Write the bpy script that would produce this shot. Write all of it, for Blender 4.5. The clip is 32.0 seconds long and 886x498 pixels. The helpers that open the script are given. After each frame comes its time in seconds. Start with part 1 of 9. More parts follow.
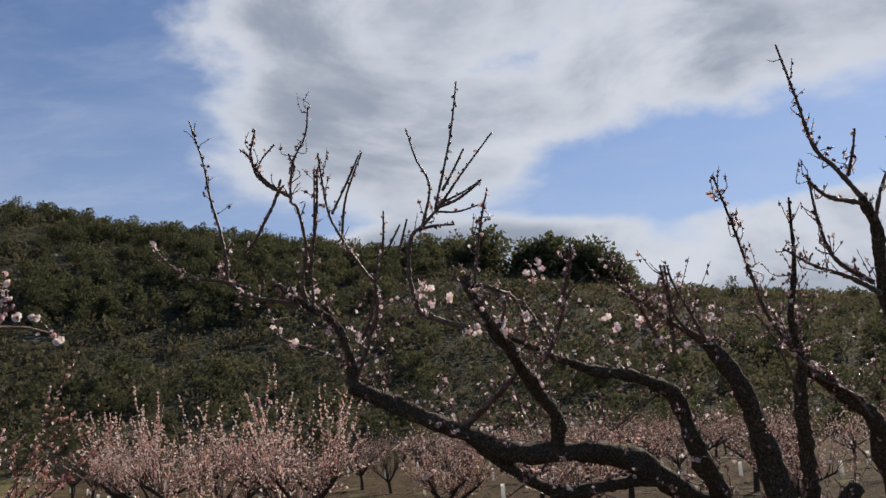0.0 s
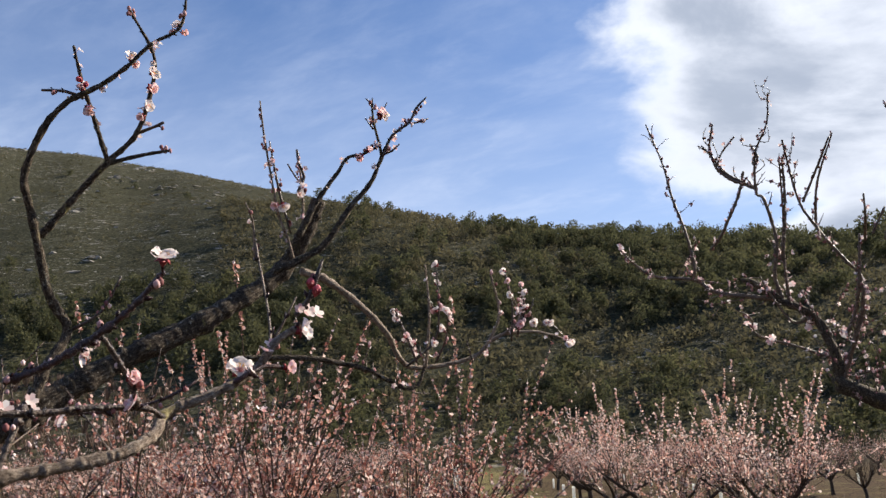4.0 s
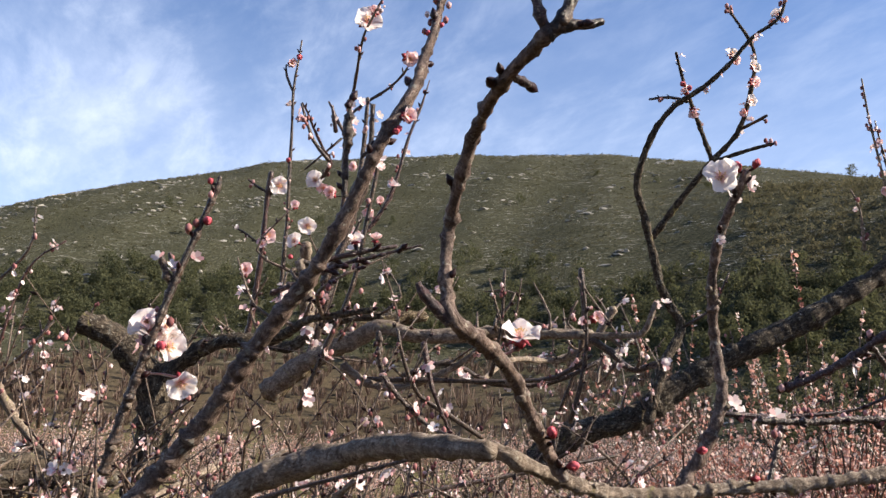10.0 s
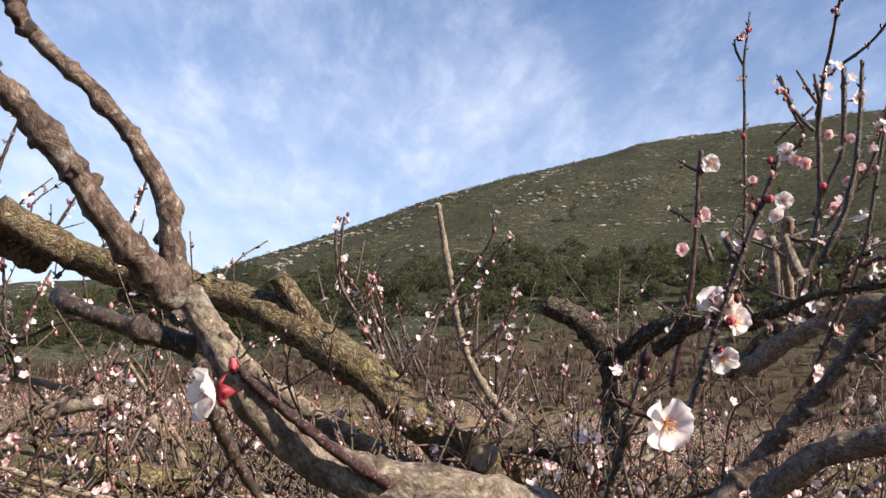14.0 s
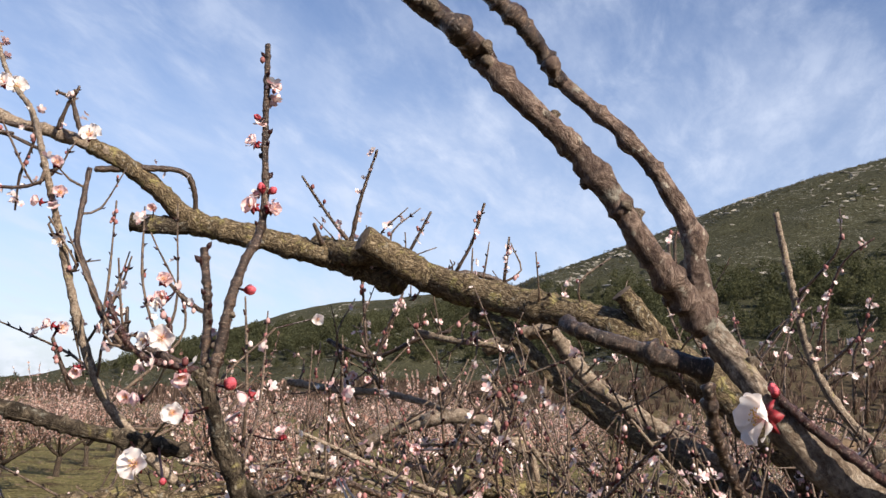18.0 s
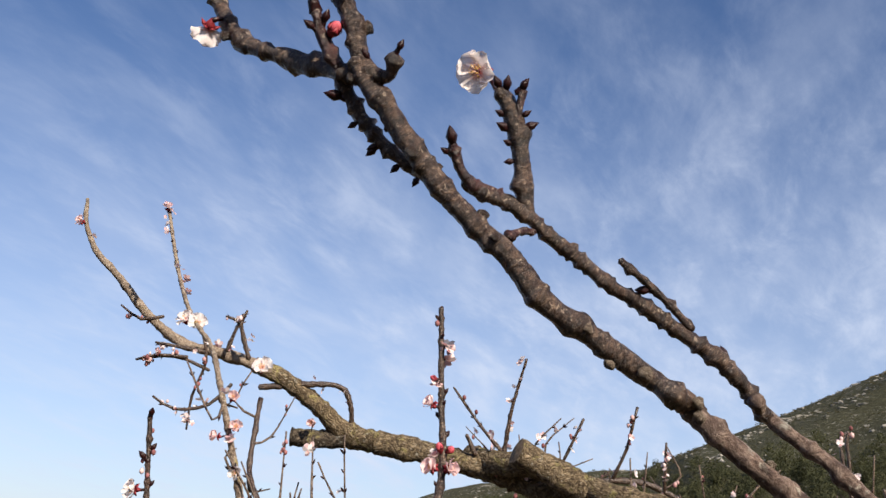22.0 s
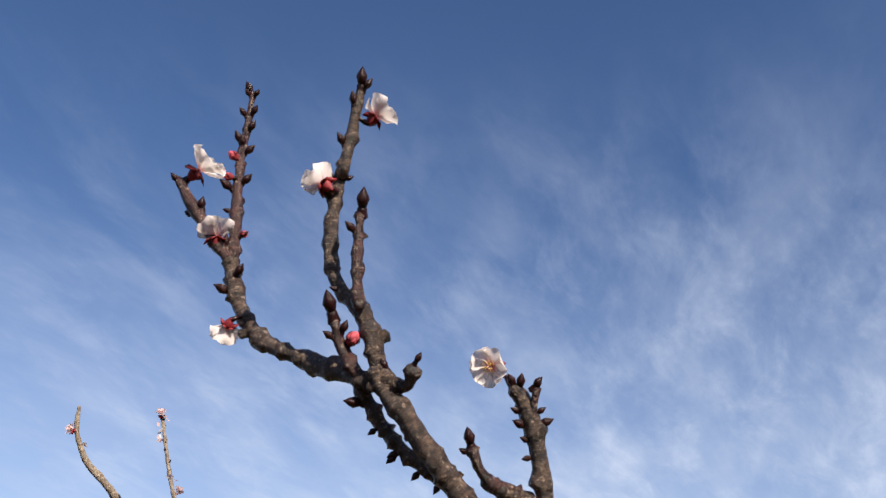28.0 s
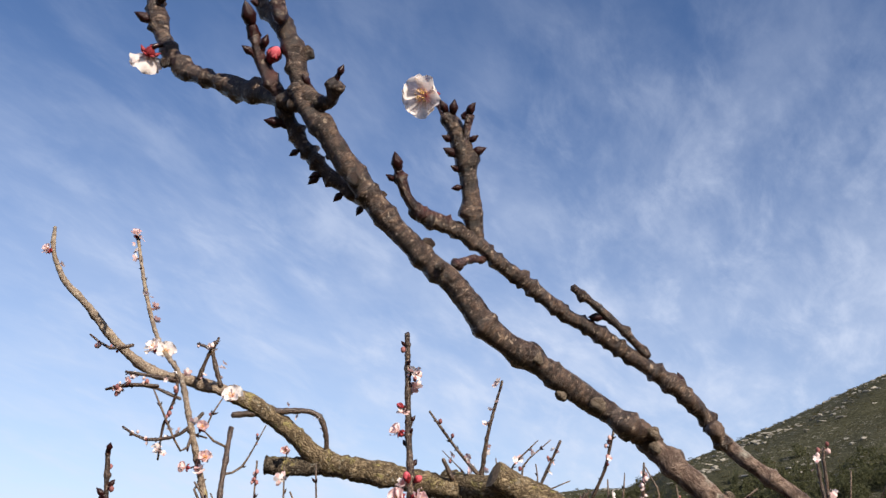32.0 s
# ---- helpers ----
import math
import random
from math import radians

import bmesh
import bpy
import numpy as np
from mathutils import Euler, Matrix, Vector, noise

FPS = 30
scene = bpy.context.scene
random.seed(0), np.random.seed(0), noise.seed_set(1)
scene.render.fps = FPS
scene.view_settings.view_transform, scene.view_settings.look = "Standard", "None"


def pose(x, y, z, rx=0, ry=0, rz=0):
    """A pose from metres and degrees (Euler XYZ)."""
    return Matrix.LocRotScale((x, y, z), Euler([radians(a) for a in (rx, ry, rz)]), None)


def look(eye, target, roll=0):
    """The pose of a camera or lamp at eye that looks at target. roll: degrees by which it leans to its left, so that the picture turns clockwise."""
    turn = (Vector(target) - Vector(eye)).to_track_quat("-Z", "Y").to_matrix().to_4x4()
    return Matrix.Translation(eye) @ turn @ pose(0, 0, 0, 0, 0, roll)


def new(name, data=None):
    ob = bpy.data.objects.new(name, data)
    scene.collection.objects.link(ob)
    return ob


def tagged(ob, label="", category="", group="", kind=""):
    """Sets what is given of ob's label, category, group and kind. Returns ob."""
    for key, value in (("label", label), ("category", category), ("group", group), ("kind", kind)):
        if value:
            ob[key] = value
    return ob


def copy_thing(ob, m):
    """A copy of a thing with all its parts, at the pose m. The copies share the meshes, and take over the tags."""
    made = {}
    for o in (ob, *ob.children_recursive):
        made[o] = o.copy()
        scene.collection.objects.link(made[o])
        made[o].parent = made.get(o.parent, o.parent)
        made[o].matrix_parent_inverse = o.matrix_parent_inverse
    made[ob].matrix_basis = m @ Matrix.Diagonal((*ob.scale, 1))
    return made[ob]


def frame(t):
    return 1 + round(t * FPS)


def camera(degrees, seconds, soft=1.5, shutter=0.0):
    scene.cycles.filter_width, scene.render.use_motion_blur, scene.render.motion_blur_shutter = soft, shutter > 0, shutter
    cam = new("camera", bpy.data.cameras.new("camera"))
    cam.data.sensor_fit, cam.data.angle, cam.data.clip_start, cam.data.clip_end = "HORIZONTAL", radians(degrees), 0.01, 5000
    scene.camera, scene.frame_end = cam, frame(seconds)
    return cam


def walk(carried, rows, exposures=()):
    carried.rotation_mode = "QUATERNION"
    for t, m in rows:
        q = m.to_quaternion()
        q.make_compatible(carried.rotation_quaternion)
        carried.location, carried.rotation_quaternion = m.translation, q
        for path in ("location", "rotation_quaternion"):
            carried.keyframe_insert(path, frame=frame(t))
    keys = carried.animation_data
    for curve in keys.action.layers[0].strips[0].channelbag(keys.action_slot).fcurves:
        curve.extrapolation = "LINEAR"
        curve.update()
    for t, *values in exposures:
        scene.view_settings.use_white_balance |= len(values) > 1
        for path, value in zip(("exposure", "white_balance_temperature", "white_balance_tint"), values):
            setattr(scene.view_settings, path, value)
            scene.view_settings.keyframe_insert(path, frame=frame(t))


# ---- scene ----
cam = camera(53.2, 32.0, soft=1.45)
# seconds, x, y, z in metres, then the turn about x, y and z in degrees
ROWS = [
    (0, 0.35, 0.4, 1.95, 102.3, 3.5, 0),
    (0.5, 0.3322, 0.3926, 1.9526, 102.26, 3.46, 3.24),
    (1, 0.3132, 0.3773, 1.9539, 102.28, 3.33, 6.67),
    (1.5, 0.2931, 0.3758, 1.958, 102.37, 3.12, 10.27),
    (2, 0.2708, 0.3702, 1.9607, 102.49, 2.79, 13.81),
    (2.5, 0.2564, 0.3533, 1.9631, 102.62, 2.43, 17.39),
    (3, 0.2395, 0.3366, 1.9656, 102.9, 2.03, 21.05),
    (3.5, 0.2241, 0.3236, 1.9595, 103.19, 1.69, 24.6),
    (4, 0.203, 0.3108, 1.9597, 103.3, 1.44, 27.97),
    (4.5, 0.1954, 0.2947, 1.9598, 103.35, 1.14, 31.25),
    (6.5, 0.1425, 0.2641, 1.9641, 103.59, -0.25, 42.75),
    (7, 0.1316, 0.25, 1.9647, 103.57, -0.75, 45.11),
    (7.5, 0.1156, 0.2352, 1.9677, 103.49, -1.21, 47.25),
    (8, 0.101, 0.2193, 1.9725, 103.31, -1.71, 49.37),
    (8.5, 0.077, 0.2066, 1.9749, 103.18, -2.05, 51.65),
    (9, 0.0612, 0.1908, 1.9765, 102.92, -2.43, 54.28),
    (9.5, 0.0519, 0.1757, 1.9762, 102.56, -2.79, 57.41),
    (10, 0.045, 0.1646, 1.976, 102.13, -3.1, 60.72),
    (10.5, 0.0477, 0.1509, 1.9749, 101.67, -3.3, 64.08),
    (11, 0.0414, 0.1285, 1.9694, 101.38, -3.43, 67.16),
    (11.5, 0.0379, 0.107, 1.966, 101.02, -3.54, 70.33),
    (12, 0.0379, 0.0907, 1.9628, 100.67, -3.66, 73.69),
    (12.5, 0.0417, 0.0657, 1.9611, 100.27, -3.73, 76.77),
    (13, 0.0414, 0.0461, 1.9581, 99.93, -3.86, 79.88),
    (13.5, 0.0387, 0.0224, 1.9563, 99.67, -3.95, 82.71),
    (14, 0.0358, -0.0002, 1.9559, 99.4, -4.24, 85.19),
    (14.5, 0.0343, -0.0188, 1.9539, 99.18, -4.33, 87.57),
    (16.5, 0.0445, -0.0716, 1.9502, 97.71, -4.99, 97.33),
    (17, 0.0512, -0.0836, 1.951, 97.74, -4.99, 99.58),
    (17.5, 0.0534, -0.0938, 1.9519, 98.09, -5.01, 101.91),
    (18, 0.0583, -0.1054, 1.9514, 98.8, -4.97, 104.02),
    (18.5, 0.0673, -0.1144, 1.9564, 99.64, -4.95, 105.85),
    (19, 0.0796, -0.1257, 1.9641, 100.71, -4.86, 107.26),
    (19.5, 0.0898, -0.1338, 1.9724, 102.02, -4.93, 108.5),
    (20, 0.0964, -0.1358, 1.9798, 103.42, -5.02, 109.59),
    (20.5, 0.1022, -0.1356, 1.9913, 104.66, -5.27, 110.42),
    (21, 0.1123, -0.1354, 2.0004, 106.22, -5.05, 111.27),
    (21.5, 0.1147, -0.1353, 2.0117, 107.74, -4.92, 112.11),
    (22, 0.117, -0.1315, 2.0197, 109.4, -4.89, 112.95),
    (22.5, 0.1184, -0.1263, 2.027, 110.93, -5.03, 113.68),
    (23, 0.1172, -0.1227, 2.0348, 112.38, -4.93, 114.31),
    (23.5, 0.1199, -0.1241, 2.0449, 113.55, -4.65, 114.31),
    (24, 0.126, -0.1247, 2.0534, 114.78, -4.17, 114.26),
    (24.5, 0.1319, -0.1255, 2.0603, 116.2, -3.92, 114.1),
    (25, 0.1406, -0.1277, 2.0672, 117.44, -3.35, 113.74),
    (25.5, 0.1488, -0.1289, 2.0716, 118.55, -3.11, 113.37),
    (26, 0.1505, -0.1292, 2.0716, 119.91, -2.96, 113.42),
    (26.5, 0.1527, -0.1302, 2.0718, 120.66, -2.89, 113.38),
    (28.5, 0.1569, -0.1334, 2.0725, 120.09, -2.67, 113.14),
    (29, 0.1503, -0.1314, 2.0706, 119.66, -2.59, 113.47),
    (29.5, 0.1417, -0.1294, 2.0668, 118.98, -2.58, 113.72),
    (30, 0.1285, -0.1285, 2.0615, 118.29, -2.61, 113.93),
    (30.5, 0.1213, -0.1284, 2.0568, 116.75, -2.99, 113.26),
    (31, 0.1194, -0.1292, 2.0532, 114.45, -2.73, 112.53),
    (31.5, 0.1125, -0.128, 2.0413, 112.57, -3, 111.98),
    (32, 0.1022, -0.1222, 2.0285, 110.82, -3.51, 112.01),
]

EXPOSURES = [(0.0, 0.15), (2.0, 0.45), (4.0, 0.80), (7.0, 1.13), (11.0, 1.10), (14.0, 0.92), (17.0, 0.77), (19.0, 0.62), (22.0, 0.56), (26.0, 0.57), (29.0, 0.57), (32.0, 0.60)]
walk(cam, [(t, pose(x, y, z, a, b, c)) for t, x, y, z, a, b, c in ROWS], EXPOSURES)

# ---- light ----
PUFF_AZ, PUFF_EL = 128.3, -0.2
SUN_AZ, SUN_EL = -36.0, 34.0          # azimuth counted from +y towards -x
world = bpy.data.worlds.new("sky")
scene.world = world
world.use_nodes = True
wt = world.node_tree
wt.nodes.clear()


def wnode(kind, **values):
    n = wt.nodes.new(kind)
    for k, v in values.items():
        n.inputs[k.replace("_", " ")].default_value = v
    return n


def wmath(op, a, b=0.0, c=0.0, clamp=False):
    n = wt.nodes.new("ShaderNodeMath")
    n.operation, n.use_clamp = op, clamp
    for i, v in enumerate((a, b, c)):
        if isinstance(v, (int, float)):
            n.inputs[i].default_value = v
        else:
            wt.links.new(v, n.inputs[i])
    return n.outputs[0]


def wstep(value, lo, hi):
    n = wt.nodes.new("ShaderNodeMapRange")
    n.interpolation_type = "SMOOTHSTEP"
    wt.links.new(value, n.inputs["Value"])
    n.inputs["From Min"].default_value, n.inputs["From Max"].default_value = lo, hi
    return n.outputs[0]


def wdot(vec, d):
    n = wt.nodes.new("ShaderNodeVectorMath")
    n.operation = "DOT_PRODUCT"
    wt.links.new(vec, n.inputs[0])
    n.inputs[1].default_value = d
    return n.outputs["Value"]


def heading(az, el):
    a, e = radians(az), radians(el)
    return (-math.sin(a) * math.cos(e), math.cos(a) * math.cos(e), math.sin(e))


sky = wt.nodes.new("ShaderNodeTexSky")
sky.sky_type, sky.sun_disc = "NISHITA", False
sky.sun_elevation, sky.sun_rotation = radians(SUN_EL), radians(-SUN_AZ)
sky.air_density, sky.dust_density, sky.ozone_density = 1.0, 0.2, 3.5
where = wt.nodes.new("ShaderNodeTexCoord").outputs["Generated"]
split = wt.nodes.new("ShaderNodeSeparateXYZ")
wt.links.new(where, split.inputs[0])
lift = wmath("ADD", wmath("MAXIMUM", split.outputs[2], 0.0), 0.22)
plane = wt.nodes.new("ShaderNodeCombineXYZ")
wt.links.new(wmath("DIVIDE", split.outputs[0], lift), plane.inputs[0])
wt.links.new(wmath("DIVIDE", split.outputs[1], lift), plane.inputs[1])


def wnoise(vec, scale, detail=6.0, rough=0.55, turn=0.0, stretch=(1, 1, 1), warp=0.0, shift=0.0):
    m = wt.nodes.new("ShaderNodeMapping")
    m.inputs["Rotation"].default_value = (0, 0, radians(turn))
    m.inputs["Scale"].default_value = stretch
    m.inputs["Location"].default_value = (shift, 0.3 * shift, 0)
    wt.links.new(vec, m.inputs["Vector"])
    n = wnode("ShaderNodeTexNoise", Scale=scale, Detail=detail, Roughness=rough, Distortion=warp)
    wt.links.new(m.outputs[0], n.inputs["Vector"])
    return n.outputs["Fac"]


# thin streaks of high cloud over the whole sky
streak = wnoise(plane.outputs[0], 1.7, 9, 0.63, 40, (1.0, 1.8, 1), 0.25, 1.7)
wisp = wstep(wnoise(plane.outputs[0], 4.6, 8, 0.62, 52, (1.0, 2.2, 1), 0.35, 4.1), 0.42, 0.74)
veil = wnoise(plane.outputs[0], 0.55, 4, 0.5, -20, (1, 1.3, 1))
cover = wmath("MAXIMUM", wstep(wdot(where, heading(88, 14)), 0.55, 0.95), wmath("MULTIPLY", wstep(wdot(where, heading(30, 20)), 0.5, 0.85), 0.60))
thin = wmath("MULTIPLY", wmath("MULTIPLY", wstep(wmath("ADD", streak, wmath("MULTIPLY", wisp, 0.10)), 0.36, 0.82), wstep(veil, 0.26, 0.56)), cover)
haze = wmath("MULTIPLY", wstep(split.outputs[2], 0.56, 0.02), 0.54)
thin = wmath("ADD", wmath("MULTIPLY", wmath("ADD", wmath("MULTIPLY", thin, 0.44), wmath("MULTIPLY", wisp, 0.06)), wstep(split.outputs[2], 0.74, 0.34)), haze, clamp=True)
torn = wstep(wmath("ADD", wnoise(plane.outputs[0], 2.2, 6, 0.55, 58, (1.0, 2.4, 1), 0.5, 9.3), wmath("MULTIPLY", wisp, 0.08)), 0.40, 0.80)
torn = wmath("MULTIPLY", wmath("MULTIPLY", torn, wmath("MULTIPLY", wstep(wdot(where, heading(114, 22)), 0.80, 0.97), wstep(split.outputs[2], 0.70, 0.38))), 0.24)
thin = wmath("ADD", thin, torn, clamp=True)
# a bank of grey and white cumulus beyond the neighbouring tree, with a low bank under it
puffs = wnoise(where, 3.4, 9, 0.55, 0, (1, 1, 1.7), 0.25)
edge = Vector(heading(-29, 20)).cross(Vector(heading(4, 15.5))).normalized()
edge = edge if edge.z > 0 else -edge
right = (math.cos(radians(13)), math.sin(radians(13)), 0)
side = wstep(wdot(where, right), -0.14, 0.12)
bank = wmath("MULTIPLY", wstep(wdot(where, tuple(edge)), -0.05, 0.07), side)
lowbank = wmath("MULTIPLY", wmath("MULTIPLY", wstep(split.outputs[2], 0.255, 0.215), wstep(wdot(where, heading(-14, 12)), 0.86, 0.94)), 0.9)
shape = wmath("ADD", puffs, wmath("MULTIPLY", wmath("MAXIMUM", bank, lowbank), 0.34))
cumulus = wmath("MULTIPLY", wstep(shape, 0.60, 0.76), wstep(wdot(where, heading(-20, 22)), 0.70, 0.84))
# a small white cloud low over the end of the valley
puff = wmath("MULTIPLY", wstep(wdot(where, heading(PUFF_AZ, PUFF_EL)), 0.9985, 0.9997), wstep(wnoise(where, 22, 5, 0.6, 0, (1, 1, 2)), 0.40, 0.58))
cumulus = wmath("MAXIMUM", cumulus, wmath("MULTIPLY", puff, 0.75))
thick = wstep(wnoise(where, 3.3, 9, 0.6, 0, (1, 1, 2.2), 0.3), 0.34, 0.60)
grey = wt.nodes.new("ShaderNodeMix")
grey.data_type = "RGBA"
wt.links.new(wmath("MULTIPLY", thick, wstep(shape, 0.68, 0.92)), grey.inputs["Factor"])
grey.inputs["A"].default_value, grey.inputs["B"].default_value = (7.6, 8.0, 8.9, 1), (3.6, 4.1, 5.1, 1)
over = wt.nodes.new("ShaderNodeMix")
over.data_type = "RGBA"
wt.links.new(thin, over.inputs["Factor"])
clear = wt.nodes.new("ShaderNodeMix")
clear.data_type, clear.blend_type = "RGBA", "MULTIPLY"
clear.inputs["Factor"].default_value = 1.0
wt.links.new(sky.outputs[0], clear.inputs["A"])
clear.inputs["B"].default_value = (0.80, 0.90, 1.08, 1)
wt.links.new(clear.outputs["Result"], over.inputs["A"])
over.inputs["B"].default_value = (6.25, 6.95, 8.5, 1)
top = wt.nodes.new("ShaderNodeMix")
top.data_type = "RGBA"
wt.links.new(cumulus, top.inputs["Factor"])
wt.links.new(over.outputs["Result"], top.inputs["A"])
wt.links.new(grey.outputs["Result"], top.inputs["B"])
back = wt.nodes.new("ShaderNodeBackground")
back.inputs["Strength"].default_value = 0.076
wt.links.new(top.outputs["Result"], back.inputs["Color"])
wt.links.new(back.outputs[0], wt.nodes.new("ShaderNodeOutputWorld").inputs[0])

sun = new("sun", bpy.data.lights.new("sun", "SUN"))
sun.data.energy, sun.data.angle, sun.data.color = 5.0, radians(0.53), (1.0, 0.895, 0.76)
sun.matrix_world = look((0, 0, 60), Vector((0, 0, 60)) - Vector(heading(SUN_AZ, SUN_EL)))


# ---- materials ----
class Mat:
    """A node material with small helpers."""

    def __init__(self, name, rough=0.85):
        self.m = bpy.data.materials.new(name)
        self.m.use_nodes = True
        self.t = self.m.node_tree
        self.b = self.t.nodes["Principled BSDF"]
        self.b.inputs["Roughness"].default_value = rough
        self.b.inputs["Specular IOR Level"].default_value = 0.3
        self.o = self.t.nodes["Material Output"]

    def node(self, kind, **values):
        n = self.t.nodes.new(kind)
        for k, v in values.items():
            n.inputs[k.replace("_", " ")].default_value = v
        return n

    def link(self, a, b):
        self.t.links.new(a, b)

    def coords(self, stretch=(1, 1, 1), source="Object"):
        c = self.node("ShaderNodeTexCoord").outputs[source]
        m = self.node("ShaderNodeMapping")
        m.inputs["Scale"].default_value = stretch
        self.link(c, m.inputs["Vector"])
        return m.outputs[0]

    def noise(self, vec, scale, detail=5, rough=0.6, warp=0.0):
        n = self.node("ShaderNodeTexNoise", Scale=scale, Detail=detail, Roughness=rough, Distortion=warp)
        self.link(vec, n.inputs["Vector"])
        return n.outputs["Fac"]

    def ramp(self, fac, *stops):
        n = self.node("ShaderNodeValToRGB")
        e = n.color_ramp.elements
        while len(e) < len(stops):
            e.new(0.5)
        for el, (p, c) in zip(e, stops):
            el.position, el.color = p, (c if len(c) == 4 else (*c, 1))
        self.link(fac, n.inputs["Fac"])
        return n.outputs["Color"]

    def mix(self, fac, a, b):
        n = self.node("ShaderNodeMix")
        n.data_type = "RGBA"
        for v, k in ((fac, "Factor"), (a, "A"), (b, "B")):
            if isinstance(v, (int, float)):
                n.inputs[k].default_value = v
            elif isinstance(v, tuple):
                n.inputs[k].default_value = v if len(v) == 4 else (*v, 1)
            else:
                self.link(v, n.inputs[k])
        return n.outputs["Result"]

    def colour(self, c):
        self.link(c, self.b.inputs["Base Color"])
        return self

    def bump(self, height, strength=0.5, distance=0.01):
        n = self.node("ShaderNodeBump", Strength=strength, Distance=distance)
        self.link(height, n.inputs["Height"])
        self.link(n.outputs[0], self.b.inputs["Normal"])
        return self


def bark(name, dark, mid, lit, lichen, rough=0.8, fine=260.0, young=False, grooves=(20, 6, 1), deep=0.0055, plates=(130, 48, 1), split_by=0.75):
    """Bark with grooves along the limb, pale wear and lichen; young wood has rings of pores instead."""
    m = Mat(name, rough)
    uv = m.coords((16, 40, 1) if young else grooves, "UV")
    ob = m.coords()
    groove = m.noise(uv, 9, 7, 0.72, 0.25)
    grain = m.noise(ob, fine, 5, 0.75)
    blotch = m.noise(ob, 30, 6, 0.68, 0.6)
    wear = m.noise(ob, 75, 5, 0.65, 0.3)
    c = m.ramp(groove, (0.32, dark), (0.50, mid), (0.70, lit))
    c = m.mix(m.ramp(grain, (0.45, (0, 0, 0)), (0.75, (0.30, 0.30, 0.30) if young else (0.45, 0.45, 0.45))), c, lit)
    c = m.mix(m.ramp(wear, (0.40, (0.6, 0.6, 0.6)), (0.58, (0, 0, 0))), c, dark)
    if young:
        pores = m.noise(m.coords((30, 210, 1), "UV"), 9, 2, 0.5)
        c = m.mix(m.ramp(pores, (0.63, (0, 0, 0)), (0.69, (0.6, 0.6, 0.6))), c, (0.36, 0.27, 0.20))
        scar = m.noise(m.coords((1, 60, 1), "UV"), 5, 3, 0.6)
        c = m.mix(m.ramp(scar, (0.69, (0, 0, 0)), (0.74, (0.4, 0.4, 0.4))), c, (0.30, 0.22, 0.16))
        # pale flecks paint in sun glints, dark blotches the contrast of the shaded side
        glint_fleck = m.noise(ob, 420, 3, 0.6, 0.4)
        c = m.mix(m.ramp(glint_fleck, (0.60, (0, 0, 0)), (0.66, (0.7, 0.7, 0.7))), c, (0.40, 0.31, 0.23))
        c = m.mix(m.ramp(m.noise(ob, 190, 4, 0.7, 0.6), (0.38, (0.8, 0.8, 0.8)), (0.47, (0, 0, 0))), c, dark)
    if lichen:
        c = m.mix(m.ramp(m.noise(ob, 170, 3, 0.6), (0.62, (0, 0, 0)), (0.68, (0.75, 0.75, 0.75))), c, (0.46, 0.42, 0.34))
        c = m.mix(m.ramp(m.noise(ob, 110, 4, 0.7, 0.5), (0.36, (0.8, 0.8, 0.8)), (0.44, (0, 0, 0))), c, dark)
        c = m.mix(m.ramp(blotch, (lichen, (0, 0, 0)), (lichen + 0.08, (0.85, 0.85, 0.85))), c, (0.31, 0.265, 0.105))
        c = m.mix(m.ramp(m.noise(ob, 55, 5, 0.65), (0.60, (0, 0, 0)), (0.68, (0.6, 0.6, 0.6))), c, (0.38, 0.37, 0.31))
    crack = None
    if not young:
        cell = m.node("ShaderNodeTexVoronoi", Scale=1.0, Randomness=1.0)
        cell.feature = "DISTANCE_TO_EDGE"
        wob = m.node("ShaderNodeVectorMath")
        wob.operation = "MULTIPLY_ADD"
        tint = m.node("ShaderNodeTexNoise", Scale=90.0, Detail=4.0)
        m.link(ob, tint.inputs["Vector"])
        m.link(tint.outputs["Color"], wob.inputs[0])
        wob.inputs[1].default_value = (1.1, 1.1, 0)
        m.link(m.coords(plates, "UV"), wob.inputs[2])
        m.link(wob.outputs[0], cell.inputs["Vector"])
        crack = m.ramp(cell.outputs["Distance"], (0.0, (0, 0, 0)), (0.16, (1, 1, 1)))
        c = m.mix(m.ramp(cell.outputs["Distance"], (0.0, (split_by, split_by, split_by)), (0.13, (0, 0, 0))), c, dark)
    m.colour(c)
    m.b.inputs["Specular IOR Level"].default_value = 0.55 if young else 0.18
    h = m.node("ShaderNodeMath")
    h.operation = "MULTIPLY_ADD"
    m.link(grain, h.inputs[0])
    h.inputs[1].default_value = 0.45
    if crack is None:
        m.link(groove, h.inputs[2])
    else:
        both = m.node("ShaderNodeMath")
        both.operation = "MULTIPLY_ADD"
        m.link(crack, both.inputs[0])
        both.inputs[1].default_value = 0.5 * split_by
        m.link(groove, both.inputs[2])
        m.link(both.outputs[0], h.inputs[2])
    m.bump(h.outputs[0], 1.0, 0.0017 if young else deep)
    return m.m


